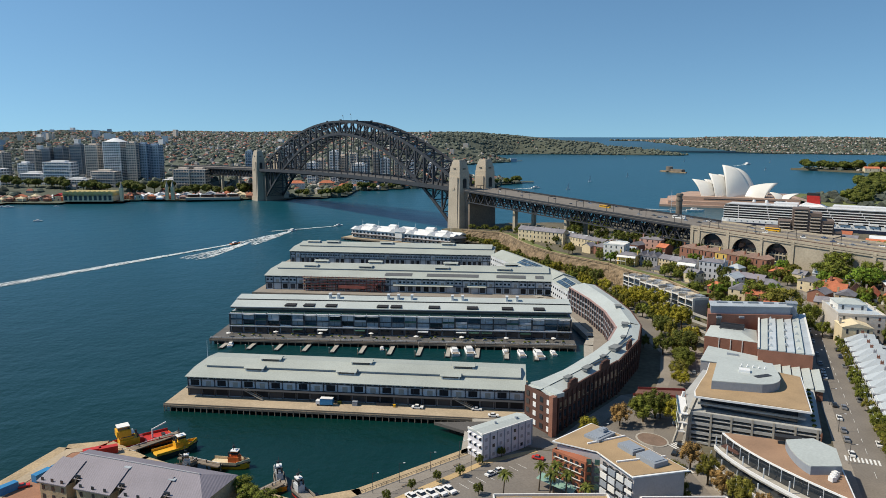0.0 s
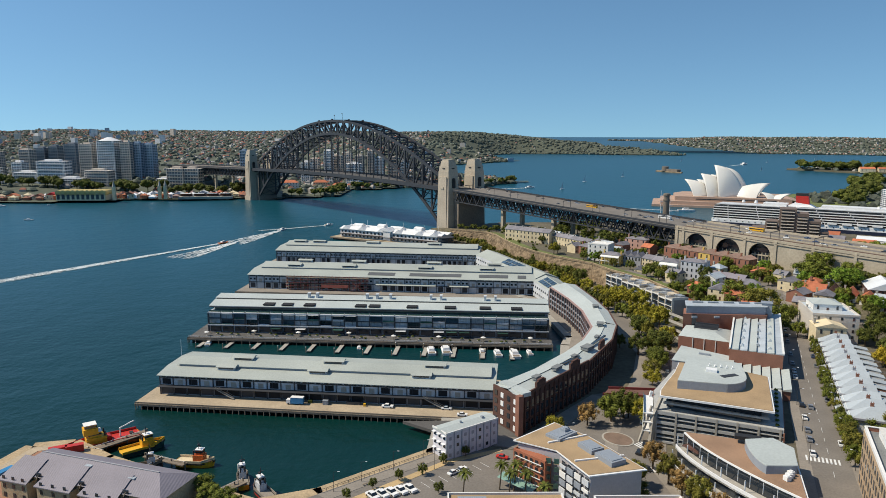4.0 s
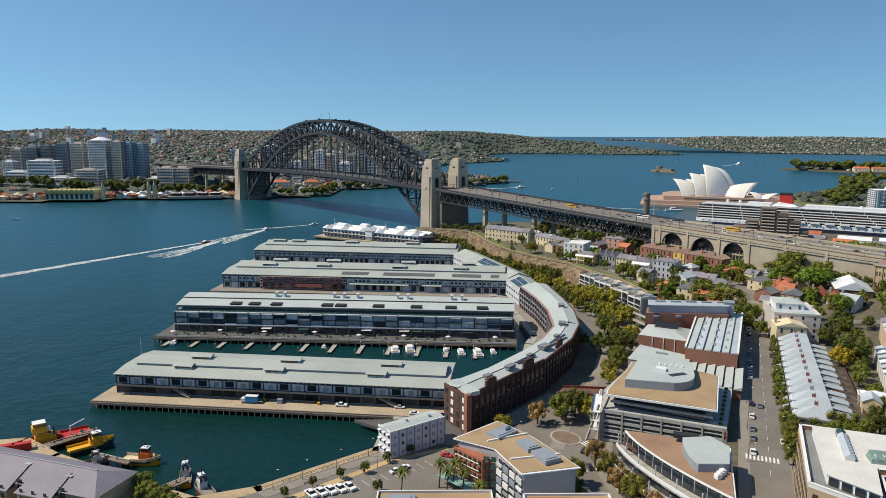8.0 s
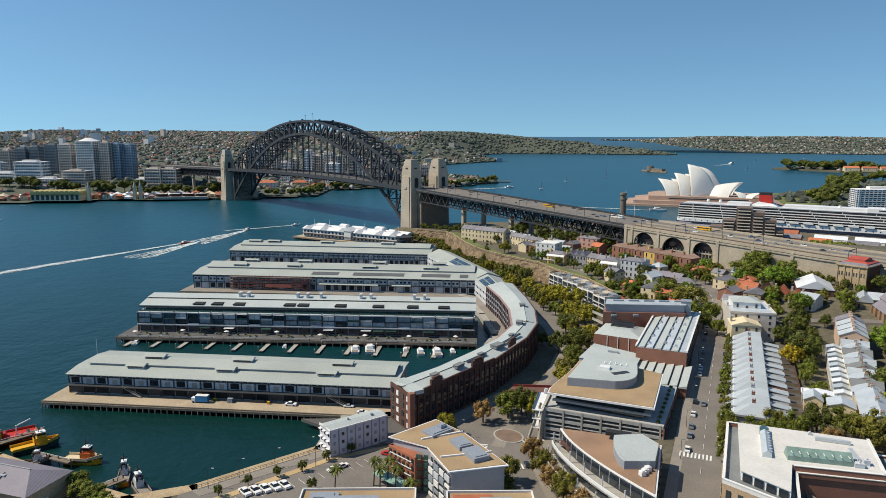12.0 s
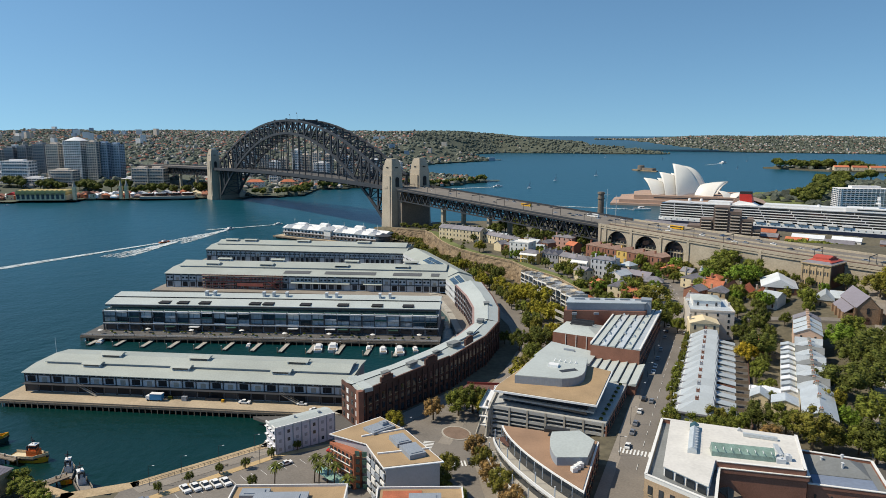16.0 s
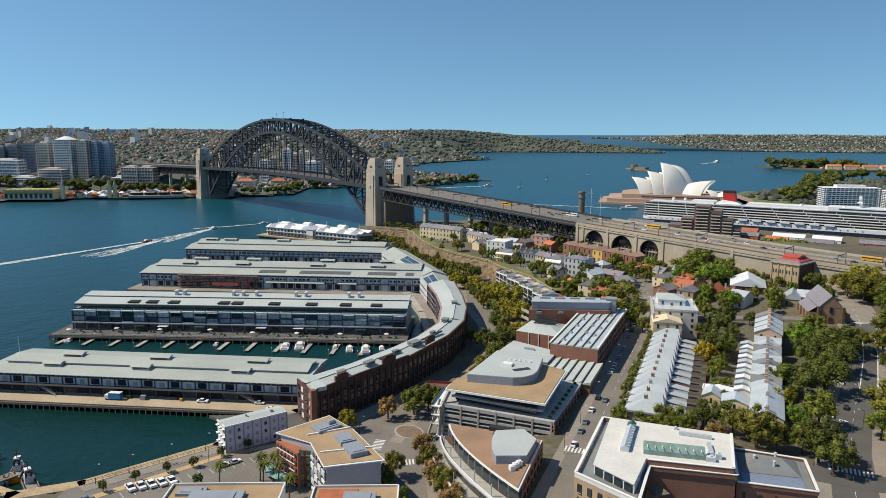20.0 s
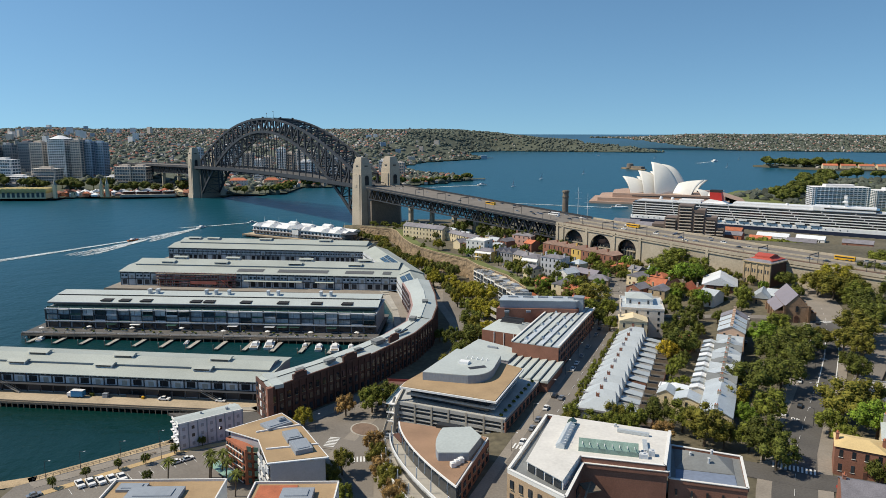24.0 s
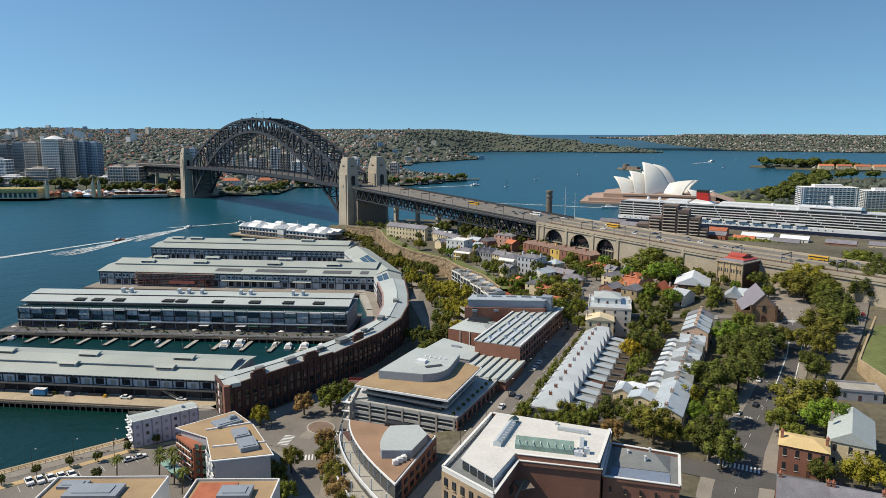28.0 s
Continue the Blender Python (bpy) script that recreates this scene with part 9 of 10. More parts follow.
grove("quay road trees", "along the quay road", "dark", [(122, 384, 6.0, 12.5), (124, 349, 6.7, 13.8), (113, 350, 5.5, 11.6), (113, 523, 5.7, 12.0), (108, 546, 4.6, 10.0), (68, 676, 6.4, 13), (97, 636, 3.6, 8), (86, 598, 3.0, 6.5), (104, 586, 3.2, 7), (56, 573, 4.8, 10.4), (46, 588, 4.9, 10.6), (117, 330, 4.7, 10.1), (106, 362, 3.1, 7.5)])
grove("quay road trees", "along the quay road", "olive", [(95, 542, 5.5, 11.6)])
grove("quay road trees", "along the quay road", "green", [(80, 574, 4.8, 10.4), (87, 589, 5.9, 12.3)])
for x, y in along([(-4, 738), (22, 716), (40, 690), (48, 650), (60, 612), (78, 578), (100, 548), (112, 528)], 22, 2.5):
    tree(x, y, TREE_RND.uniform(4.5, 6.5), TREE_RND.uniform(8, 11.5), TREE_RND.choice(("dark", "green", "gold", "olive", "dark")), 3.2, "cliff trees", "at the foot of the cliff")
grove("viaduct trees", "between church and viaduct", "gold", [(338, 398, 12, 19), (348, 408, 9, 17)])
grove("viaduct trees", "between church and viaduct", "green", [(341, 380, 9, 15), (333, 362, 7, 13), (399, 448, 10, 17)])
grove("viaduct trees", "between church and viaduct", "dark", [(382, 398, 10, 17), (392, 414, 10, 18), (404, 430, 11, 18), (372, 418, 9, 16)])
grove("viaduct trees", "between church and viaduct", "dark", [(328, 347, 7.0, 13), (313, 322, 5.6, 12)])
grove("bridge foot trees", "below the bridge approach", "dark", [(181, 607, 9, 15), (193, 597, 8, 14), (176, 628, 9, 15), (206, 566, 6, 12), (214, 552, 6, 11), (120, 668, 9, 14), (142, 652, 8, 14), (160, 646, 8, 14)])
grove("bridge foot trees", "on the slope under the bridge", "dark", [(22, 772, 4.2, 6), (36, 762, 4.6, 6.5), (48, 752, 4.0, 6), (60, 738, 4.8, 7), (74, 726, 5, 8), (90, 716, 5, 8), (104, 704, 5, 8)])
grove("bridge foot trees", "on the slope under the bridge", "green", [(28, 752, 3, 4), (42, 742, 3.2, 4.2), (54, 724, 3.4, 5), (80, 702, 4, 7), (96, 690, 4.4, 8), (118, 646, 4, 8)])
grove("cliff trees", "at the foot of the cliff", "gold", [(118, 470, 6, 11), (112, 492, 6, 11), (121, 452, 6, 12)])
grove("house trees", "behind the brick and cream houses", "gold", [(255, 188, 6.5, 11.5)])
grove("house trees", "behind the brick and cream houses", "dark", [(244, 193.5, 4, 8)])
grove("garden trees", "in a back garden", "green", [(205, 268, 3.2, 7), (209, 284, 3.0, 7), (214, 292, 3.4, 8), (228, 330, 3.4, 8), (212, 276, 2.4, 5)])
grove("garden trees", "in a back garden", "dark", [(219, 300, 3.6, 8), (226, 318, 3.4, 8), (204, 258, 2.4, 6), (232, 322, 3.0, 7)])
# garden trees fill the ground between houses, clear of roads and the viaduct
FILL = random.Random(77)
ROADS = [STREET, AVENUE, LANE, [(222, 390), (262, 372), (292, 352)], [(118, 545), (142, 492), (158, 462), (190, 452), (222, 436)]]


def near_road(x, y, gap):
    for pts in ROADS:
        for a, b in zip(pts, pts[1:]):
            L = dist(a, b)
            k = min(1, max(0, ((x - a[0]) * (b[0] - a[0]) + (y - a[1]) * (b[1] - a[1])) / L / L))
            if dist((x, y), (lerp(a[0], b[0], k), lerp(a[1], b[1], k))) < gap:
                return True
    return False


for i in range(7):
    HOMES.append((179 + i * 6.4, 549 - i * 8.6, 9))
built, tries = 0, 0
while built < 30 and tries < 5000:
    tries += 1
    x, y = FILL.uniform(110, 300), FILL.uniform(392, 650)
    L, W = FILL.uniform(8, 13), FILL.uniform(8, 11)
    rz = FILL.choice((-38, -52, 38))
    q = pose(x, y, 0, 0, 0, rz) @ Vector((L / 2, W / 2, 0))
    if q.x < lerp(172, 92, (q.y - 385) / 255) or (q.x - 198) * .81 + (q.y - 576) * .58 > -11 or near_road(q.x, q.y, 10) or any(dist(q, c) < rad + 7.5 for *c, rad in HOMES):
        continue
    wm, rm = FILL.choice(((RENDER_CREAM, SLATE), (BRICK, SLATE), (RENDER_W, ROOF_SILVER), (BRICK, TILE_RED), (RENDER_CREAM, ROOF_SILVER), (SANDSTONE, SLATE)))
    house("hillside_house", "small old house with pitched roof and back garden", x, y, land(q.x, q.y), L, W, FILL.uniform(5, 8), rz, 2.6, wm, rm, FILL.choice(("gable", "cross", "hip")), 2, 2, 1, group="hillside houses", sides=False)
    built += 1
planted, tries = 0, 0
while planted < 135 and tries < 9000:
    tries += 1
    x, y, r = FILL.uniform(120, 330), FILL.uniform(385, 640), FILL.uniform(2.6, 5.2)
    if x < lerp(164, 80, (y - 385) / 255) or (x - 198) * .81 + (y - 576) * .58 > -r - 2:
        continue
    if near_road(x, y, r * .5 + 4) or any(dist((x, y), q) < rad * .8 + r * .4 for *q, rad in HOMES):
        continue
    if 126 < x < 160 and y < 520:
        continue
    tree(x, y, r * 1.1, r * 1.5 + 2, FILL.choice(("green", "dark", "olive", "lime", "green")), group="hillside trees", where="among the houses")
    HOMES.append((x, y, r * .6))
    planted += 1


def far_grove(name, label, spots, ground, r0, r1, material):
    """A stand of far trees, trunks and crowns, joined."""
    g = Geo()
    cv, cf = [tuple(v.co) for v in FAR_CLUMP.vertices], [tuple(p.vertices) for p in FAR_CLUMP.polygons]
    for x, y in spots:
        r = TREE_RND.uniform(r0, r1)
        h, z, a = r * TREE_RND.uniform(1.5, 1.9), ground(x, y), TREE_RND.uniform(0, 6.28)
        co, si = math.cos(a), math.sin(a)
        g.add([(x + (v[0] * co - v[1] * si) * r, y + (v[0] * si + v[1] * co) * r, z + h * .52 + v[2] * h * .5) for v in cv], cf)
        g.tube((x, y, z - 2), (x, y, z + h * .4), r * .07, r * .04, 6)
    tagged(new(name, g.mesh(name, material)), label, "trees", kind="stuff")


far_grove("quay_hedge", "dense green trees beyond the viaduct", [(lerp(392, 475, k / 40) + TREE_RND.uniform(-7, 7), lerp(640, 552, k / 40) + TREE_RND.uniform(-7, 7)) for k in range(40)], lambda x, y: 9, 5.5, 8, LEAF)
for x, y in ((31.5, 209), (36, 208), (39, 203), (34, 203), (19.5, 204), (44, 197)):
    palm(x, y, TREE_RND.uniform(6.5, 10))
for x, y in ((-9.5, 208), (-1.5, 214), (6.2, 218), (13, 226), (-17, 201), (21, 232), (12, 206)):
    tree(x, y, 1.7, 4.4, "dark", 3.1, "quay trees", "on the quay")
for x, y in ((-64, 204), (-60, 199), (-54, 196), (-72, 203), (-78, 202), (-50, 192), (-84, 207)):
    tree(x, y, 4.2, 6.5, "green", 3.0, "waterside trees", "at the water's edge")
for x, y, r, h, c in ((76, 211.5, 4.4, 10.5, "olive"), (74, 201, 3.8, 9, "olive"), (79, 192, 3.4, 8.5, "green"), (70, 207, 3.0, 8, "olive")):
    tree(x, y, r, h, c, 3.1, "forecourt trees", "beside the apartments")
for x, y, r, h, c in ((87, 224, 4.6, 11, "brown"), (89.6, 214, 4.4, 11.5, "olive"), (91.4, 206.5, 4.2, 10.5, "brown"), (94, 199.5, 4.6, 11.5, "olive"), (97.5, 190, 4.2, 11, "brown"), (101, 181, 4.2, 10.5, "olive")):
    tree(x - 1.5, y, r, h, c, 3.1, "forecourt trees", "beside the curved office")

# hedge and shrubs as low growth over gardens
rnd = random.Random(31)
g = Geo()
base = [tuple(v.co) for v in CLUMP.vertices]
polys = [tuple(p.vertices) for p in CLUMP.polygons]
for k in range(150):
    x, y = rnd.uniform(150, 300), rnd.uniform(380, 540)
    if rnd.random() < .5:
        x, y = rnd.uniform(30, 130), rnd.uniform(600, 740)
    s = rnd.uniform(1.0, 2.2)
    z = land(x, y)
    g.add([(x + v[0] * s, y + v[1] * s, z + .5 + v[2] * s) for v in base], polys)
tagged(new("shrubs", g.mesh("shrubs", LEAF_DARK)), "low green shrubs filling gardens and slopes", "shrubs", kind="stuff")

# ---- lamp posts ----
LAMP = (Geo().tube((0, 0, 0), (0, 0, 7), .1, .06, 6).mesh("post", STEEL), Geo().beam((0, 0, 6.9), (1.6, 0, 7.2), .1).mesh("arm", STEEL), Geo().box((1.7, 0, 7.15), (.7, .25, .15)).mesh("lamp_head", WHITE))
for x, y, rz in [(-14, 213, 0), (-4, 221, 0), (6, 230, 0), (-22, 206, 0), (22, 236, -30), (10, 222, -30), (60, 246, 0), (96, 252, 160), (100, 262, 160)] + [(136.5 + .373 * s + .928 * o, 204 + .928 * s - .373 * o, 158 if o > 0 else -22) for s in range(8, 170, 27) for o in (-6.6, 6.6)] + [(246 + k * 13, 236 + k * 25, 150) for k in range(4)]:
    lp = thing("street_lamp", "slim grey street lamp with a single arm", "street lamp", pose(x, y, land(x, y) + .1, 0, 0, rz), "street lamps")
    for nm, me in zip(("post", "arm", "lamp_head"), LAMP):
        part(nm, me, STEEL, lp)
# railing along the promenade
rl = thing("quay_railing", "low metal quay railing with posts", "railing")
a, b = (-26, 205.2), (10.4, 235)
for k in range(24):
    q = (lerp(a[0], b[0], k / 23), lerp(a[1], b[1], k / 23))
    part("railing_post", Geo().tube((*q, 3.2), (*q, 4.3), .06, n=5), STEEL, rl)
part("top_rail", Geo().beam((*a, 4.3), (*b, 4.3), .1), STEEL, rl)
part("mid_rail", Geo().beam((*a, 3.8), (*b, 3.8), .07), STEEL, rl)
for x, y in ((-12, 211), (-2, 219.6), (5, 225.4)):
    bn = thing("bench", "timber bench on the promenade", "bench", pose(x, y, 3.24, 0, 0, 39))
    part("seat", Geo().box((0, 0, .45), (3, .5, .1)), TIMBER, bn)
    part("leg", Geo().box((-1.2, 0, .2), (.2, .4, .4)), CONCRETE, bn)
    part("leg", Geo().box((1.2, 0, .2), (.2, .4, .4)), CONCRETE, bn)


# ---- far shore towers ----
def tower(x, y, w, d, h, mat, label, floors, rz=0, z=12, bandm=None, top=True, balc=True, name="apartment_tower"):
    t = thing(name, label, "tower", pose(x, y, z, 0, 0, rz))
    part("body", Geo().box((0, 0, h / 2 - 6), (w, d, h + 12)), mat, t)
    g, edges = Geo(), Geo()
    fh, cols, deep = h / max(3, floors), max(3, int(w / 5)), max(2, int(d / 6))
    for f in range(max(3, floors)):
        zc = (f + .55) * fh
        for c in range(cols):
            g.box((-w / 2 + (c + .5) * w / cols, -d / 2 - .05, zc), (w / cols * .7, .5, fh * .5))
        for c in range(deep):
            g.box((w / 2 + .05, -d / 2 + (c + .5) * d / deep, zc), (.5, d / deep * .7, fh * .6))
            g.box((-w / 2 - .05, -d / 2 + (c + .5) * d / deep, zc), (.5, d / deep * .7, fh * .6))
        if balc and f % 2 == 0:
            edges.box((0, -d / 2 - .5, zc - fh * .42), (w * .8, 1.4, .5))
    part("glazing", g, bandm or GLASS_BLUE, t)
    if balc:
        part("balcony_edge", edges, mat, t)
    if balc:
        for k in range(0, 3, 2):
            slab("pier", mat, t, (-w * .46 + k * w * .46, -d / 2 - .4, h / 2), (1.1, .9, h))
    if top:
        part("plant_room", Geo().box((0, 0, h + 1.6), (w * .5, d * .5, 3.4)), mat, t)
    return t


DARKT = surface("dark_tower_cladding", (0.24, 0.24, 0.25), .5, 0, .15, .05, .5, .1)
BLUET = surface("blue_tower_cladding", (0.32, 0.39, 0.47), .4, 0, .15, .05, .5, .1)
BEIGE = surface("beige_concrete", (0.62, 0.54, 0.46), .85, 0, .15, .05, .5, .1)
PALE = surface("pale_concrete", (0.78, 0.76, 0.74), .85, 0, .12, .05, .5, .1)
for px, yy, top_y, w, mat, lab in ((20, 1500, 268, 26, BEIGE, "brown brick tower"), (48, 1560, 265, 26, DARKT, "dark office tower"), (72, 1560, 262, 24, DARKT, "dark office tower with white top"), (104, 1540, 258, 30, DARKT, "dark office tower"), (133, 1440, 258, 30, BEIGE, "beige apartment tower"), (172, 1430, 252, 40, PALE, "white apartment tower with conical cap"), (203, 1420, 254, 22, BEIGE, "beige apartment tower"), (222, 1430, 256, 22, BLUET, "blue glass apartment tower"), (243, 1440, 258, 24, BLUET, "blue glass apartment tower"),
                               (5, 1420, 290, 24, PALE, "pale mid-rise block"), (-40, 1450, 272, 30, BEIGE, "beige tower"), (-90, 1480, 280, 30, DARKT, "dark tower"), (-140, 1450, 275, 30, PALE, "pale tower")):
    x = 4.7 + (px - 784) / 1218 * yy * .985
    h = 118 - (top_y - 236) / 1218 * yy - 12
    t = tower(x, yy, w, w * .8, h, mat, lab + " on the far shore", max(8, int(h / 3.3)), -8)
    if "conical" in lab:
        part("cap", Geo().tube((0, 0, h), (0, 0, h + 7), 22, 4, 16), WHITE, t)
for px, yy, ty, w, fl, mat in ((68, 1330, 288, 60, 9, PALE), (20, 1340, 308, 50, 5, PALE), (150, 1320, 304, 50, 7, BEIGE), (100, 1300, 318, 46, 5, PALE), (292, 1330, 300, 34, 7, BEIGE), (320, 1330, 300, 34, 7, BEIGE), (270, 1350, 318, 30, 4, PALE), (-60, 1330, 300, 60, 7, PALE)):
    x = 4.7 + (px - 784) / 1218 * yy * .985
    h = 118 - (ty - 236) / 1218 * yy - 8
    tower(x, yy, w, 22, max(9, h), mat, "stepped mid-rise apartment block on the far shore", fl, -6, 8, name="apartment_block")
for px, yy, ty, w, mat in ((470, 1500, 262, 20, PALE), (482, 1520, 258, 18, PALE), (413, 1560, 268, 16, BLUET), (565, 1500, 268, 18, PALE), (580, 1520, 276, 22, BEIGE), (600, 1500, 272, 16, BEIGE), (620, 1540, 276, 18, BEIGE), (640, 1560, 268, 14, BEIGE), (655, 1560, 280, 18, PALE), (540, 1520, 282, 18, BEIGE), (525, 1480, 288, 20, PALE), (610, 1480, 290, 30, PALE), (680, 1600, 280, 18, BEIGE), (700, 1620, 284, 20, PALE), (500, 1620, 276, 20, BEIGE), (740, 1650, 288, 20, PALE), (770, 1640, 292, 20, BEIGE)):
    x = 4.7 + (px - 784) / 1218 * yy * .985
    h = max(8, 118 - (ty - 236) / 1218 * yy - 14)
    tower(x, yy, w, w * .8, h, mat, "apartment block behind the bridge on the far shore", max(4, int(h / 3.4)), -10, 14, name="apartment_block")

# fairground at the far water's edge: yellow vaulted hall, entrance towers, sheds, pool terraces
fr = thing("fairground_hall", "cream fairground hall with ribbed yellow vault", "hall", pose(-612, 1150, 4, 0, 0, 4))
part("wall", Geo().box((0, 0, 6), (80, 30, 12)), RENDER_CREAM, fr)
for k in range(10):
    part("vault_bay", Geo().tube((-36 + k * 8, -15, 12), (-36 + k * 8, 15, 12), 5.2, n=12), surface("pale_yellow_vault", (0.62, 0.48, 0.18), .6, 0, .1), fr)
    slab("arched_bay", GLASS, fr, (-36 + k * 8, -15.1, 6), (4.6, .4, 8))
for x in (-700, -680, -560, -540, -520, -480, -740, -760, -800, -840, -440, -420):
    m = VR.choice((RED, RENDER_CREAM, BRICK, PANEL_W, TILE_RED))
    house("fairground_shed", "low shed at the far water's edge", x, 1132 + (x + 740) * .22 + 6, 4, 18, 16, VR.uniform(4, 8), 12, 4, RENDER_CREAM, m, "cross", 1, 3, 0, group="waterfront sheds", sides=False)
for x, y in ((-560, 1148), (-492, 1170), (-483, 1172)):
    t = thing("fairground_tower", "slender stone entrance tower", "tower", pose(x, y, 4))
    part("shaft", Geo().box((0, 0, 11), (5, 5, 22)), RENDER_CREAM, t)
    part("spire", Geo().tube((0, 0, 22), (0, 0, 32), 3, .4, 8), CONCRETE, t)
pl = thing("pool_terrace", "pool terrace with pale awnings at the far shore", "terrace", pose(-420, 1190, 3, 0, 0, 12))
part("deck", Geo().box((0, 6, 2), (90, 24, 4)), CONCRETE, pl)
for k in range(4):
    slab("awning", WHITE, pl, (-34 + k * 22, 4, 9), (18, 8, .4))
    slab("stand", BRICK_DARK, pl, (-34 + k * 22, 12, 6), (18, 10, 5))


# ---- far houses and woods ----
def scatter(name, label, n, poly, zfun, box, seed, mats, trees):
    """Thousands of small roofs and tree heads over a far hillside, joined by colour."""
    rnd = random.Random(seed)
    geos = [Geo() for _ in mats]
    woods = Geo()
    x0, x1, y0, y1 = box
    i = 0
    while i < n:
        y = y0 + (y1 - y0) * rnd.random() ** .75
        x = rnd.uniform(x0, x1)
        if abs(x) > y * .95 + 300 or not inside(poly, x, y):
            i += .2
            continue
        i += 1
        z = zfun(x, y) - .5
        if rnd.random() < trees(x, y):
            r, h = rnd.uniform(6, 12.5), rnd.uniform(5, 10)
            vs = [(x + r * rnd.uniform(.7, 1.1) * math.cos(a), y + r * rnd.uniform(.7, 1.1) * math.sin(a), z + h * rnd.uniform(.3, .55)) for a in (0, 1.05, 2.1, 3.14, 4.19, 5.24)]
            vs += [(x + r * .6 * math.cos(a), y + r * .6 * math.sin(a), z + h * rnd.uniform(.75, 1.0)) for a in (.4, 1.9, 3.4, 4.9)] + [(x, y, z + h * 1.1)]
            woods.add(vs + [(v[0], v[1], z - 2) for v in vs[:6]], [(0, 1, 6), (1, 7, 6), (1, 2, 7), (2, 3, 8), (2, 8, 7), (3, 4, 8), (4, 9, 8), (4, 5, 9), (5, 0, 9), (0, 6, 9), (6, 7, 10), (7, 8, 10), (8, 9, 10), (9, 6, 10)] + [(k, 11 + k, 11 + (k + 1) % 6, (k + 1) % 6) for k in range(6)])
            continue
        k = rnd.randrange(len(mats))
        w, d, h = rnd.uniform(7, 13), rnd.uniform(7, 11), rnd.uniform(3, 5)
        if rnd.random() < .025:
            h, w = rnd.uniform(9, 15), rnd.uniform(10, 16)
            geos[-1].box((x, y, z + h / 2), (w, d, h), rnd.uniform(0, 90))
            continue
        a = rnd.uniform(0, 180)
        geos[-1].box((x, y, z + h / 2), (w * .96, d * .96, h), a)
        co, si = math.cos(radians(a)), math.sin(radians(a))
        tr_ = lambda u, v, q: (x + u * co - v * si, y + u * si + v * co, z + q)
        geos[k].add([tr_(-w / 2, -d / 2, h), tr_(w / 2, -d / 2, h), tr_(w / 2, d / 2, h), tr_(-w / 2, d / 2, h), tr_(-w * .25, 0, h + 3.4), tr_(w * .25, 0, h + 3.4)], [(0, 1, 5, 4), (1, 2, 5), (2, 3, 4, 5), (3, 0, 4)])
    for gg, m in zip(geos, mats):
        if gg.f:
            tagged(new(name, gg.mesh(name, m)), label, "houses", kind="stuff")
    tagged(new(name + "_trees", woods.mesh(name + "_trees", LEAF_FAR)), "tree heads among far houses, green paled for haze", "trees", kind="stuff")


HILL_TILE = surface("far_tile_roofs", (0.30, 0.12, 0.08), .9, 0, .35, .004, .02, 0)
HILL_GREY = surface("far_grey_roofs", (0.20, 0.195, 0.195), .9, 0, .35, .004, .02, 0)
HILL_WALL = surface("far_house_walls", (0.40, 0.375, 0.34), .9, 0, .35, .006, .03, 0)
bush = lambda x, y: .60 if x < -150 + (y - 1500) * .02 else (.78 if y < 2950 else .985)
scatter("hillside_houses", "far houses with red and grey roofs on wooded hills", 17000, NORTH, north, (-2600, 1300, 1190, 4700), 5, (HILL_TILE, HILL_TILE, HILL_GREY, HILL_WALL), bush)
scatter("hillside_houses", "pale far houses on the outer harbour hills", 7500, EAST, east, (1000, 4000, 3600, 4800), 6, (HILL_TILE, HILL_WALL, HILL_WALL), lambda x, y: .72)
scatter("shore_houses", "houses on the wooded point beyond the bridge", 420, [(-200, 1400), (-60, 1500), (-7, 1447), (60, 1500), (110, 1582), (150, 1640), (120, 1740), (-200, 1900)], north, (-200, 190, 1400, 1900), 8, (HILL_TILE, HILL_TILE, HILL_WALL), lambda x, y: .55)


def skyline():
    """Blocks of flats that stand up from the far ridge, too small to tell apart, joined by colour."""
    rnd = random.Random(12)
    for m in (BEIGE, PALE, BLUET):
        g = Geo()
        for k in range(22):
            y = rnd.uniform(2500, 3900)
            x = y * rnd.uniform(-.72, -.40) if k % 3 else y * rnd.uniform(-.38, .12)
            if inside(NORTH, x, y):
                h = rnd.uniform(16, 40) if k % 3 else rnd.uniform(10, 20)
                g.box((x, y, north(x, y) + h / 2 - 3), (rnd.uniform(14, 26), 16, h), rnd.uniform(-20, 20))
        tagged(new("ridge_flats", g.mesh("ridge_flats", m)), "far blocks of flats along the wooded ridge", "flats", kind="stuff")
    # stalls and small roofs crowded along the far waterfront
    for m, seed in ((TILE_RED, 3), (RENDER_CREAM, 4), (PINK, 5), (ROOF_WHITE, 6), (BRICK, 7)):
        g, rnd = Geo(), random.Random(seed)
        for k in range(26):
            x = rnd.uniform(-880, -350)
            y = 1128 + (x + 740) * .22 + rnd.uniform(4, 42)
            w, h = rnd.uniform(6, 14), rnd.uniform(3, 7)
            g.box((x, y, 4 + h / 2), (w, 8, h), rnd.uniform(-20, 20)).add([(x - w / 2, y - 5, 4 + h), (x + w / 2, y - 5, 4 + h), (x + w / 2, y + 5, 4 + h), (x - w / 2, y + 5, 4 + h), (x, y, 7.4 + h)], [(0, 1, 4), (1, 2, 4), (2, 3, 4), (3, 0, 4)])
        tagged(new("waterfront_stalls", g.mesh("waterfront_stalls", m)), "small coloured stalls crowded along the far waterfront", "stalls", kind="stuff")


skyline()
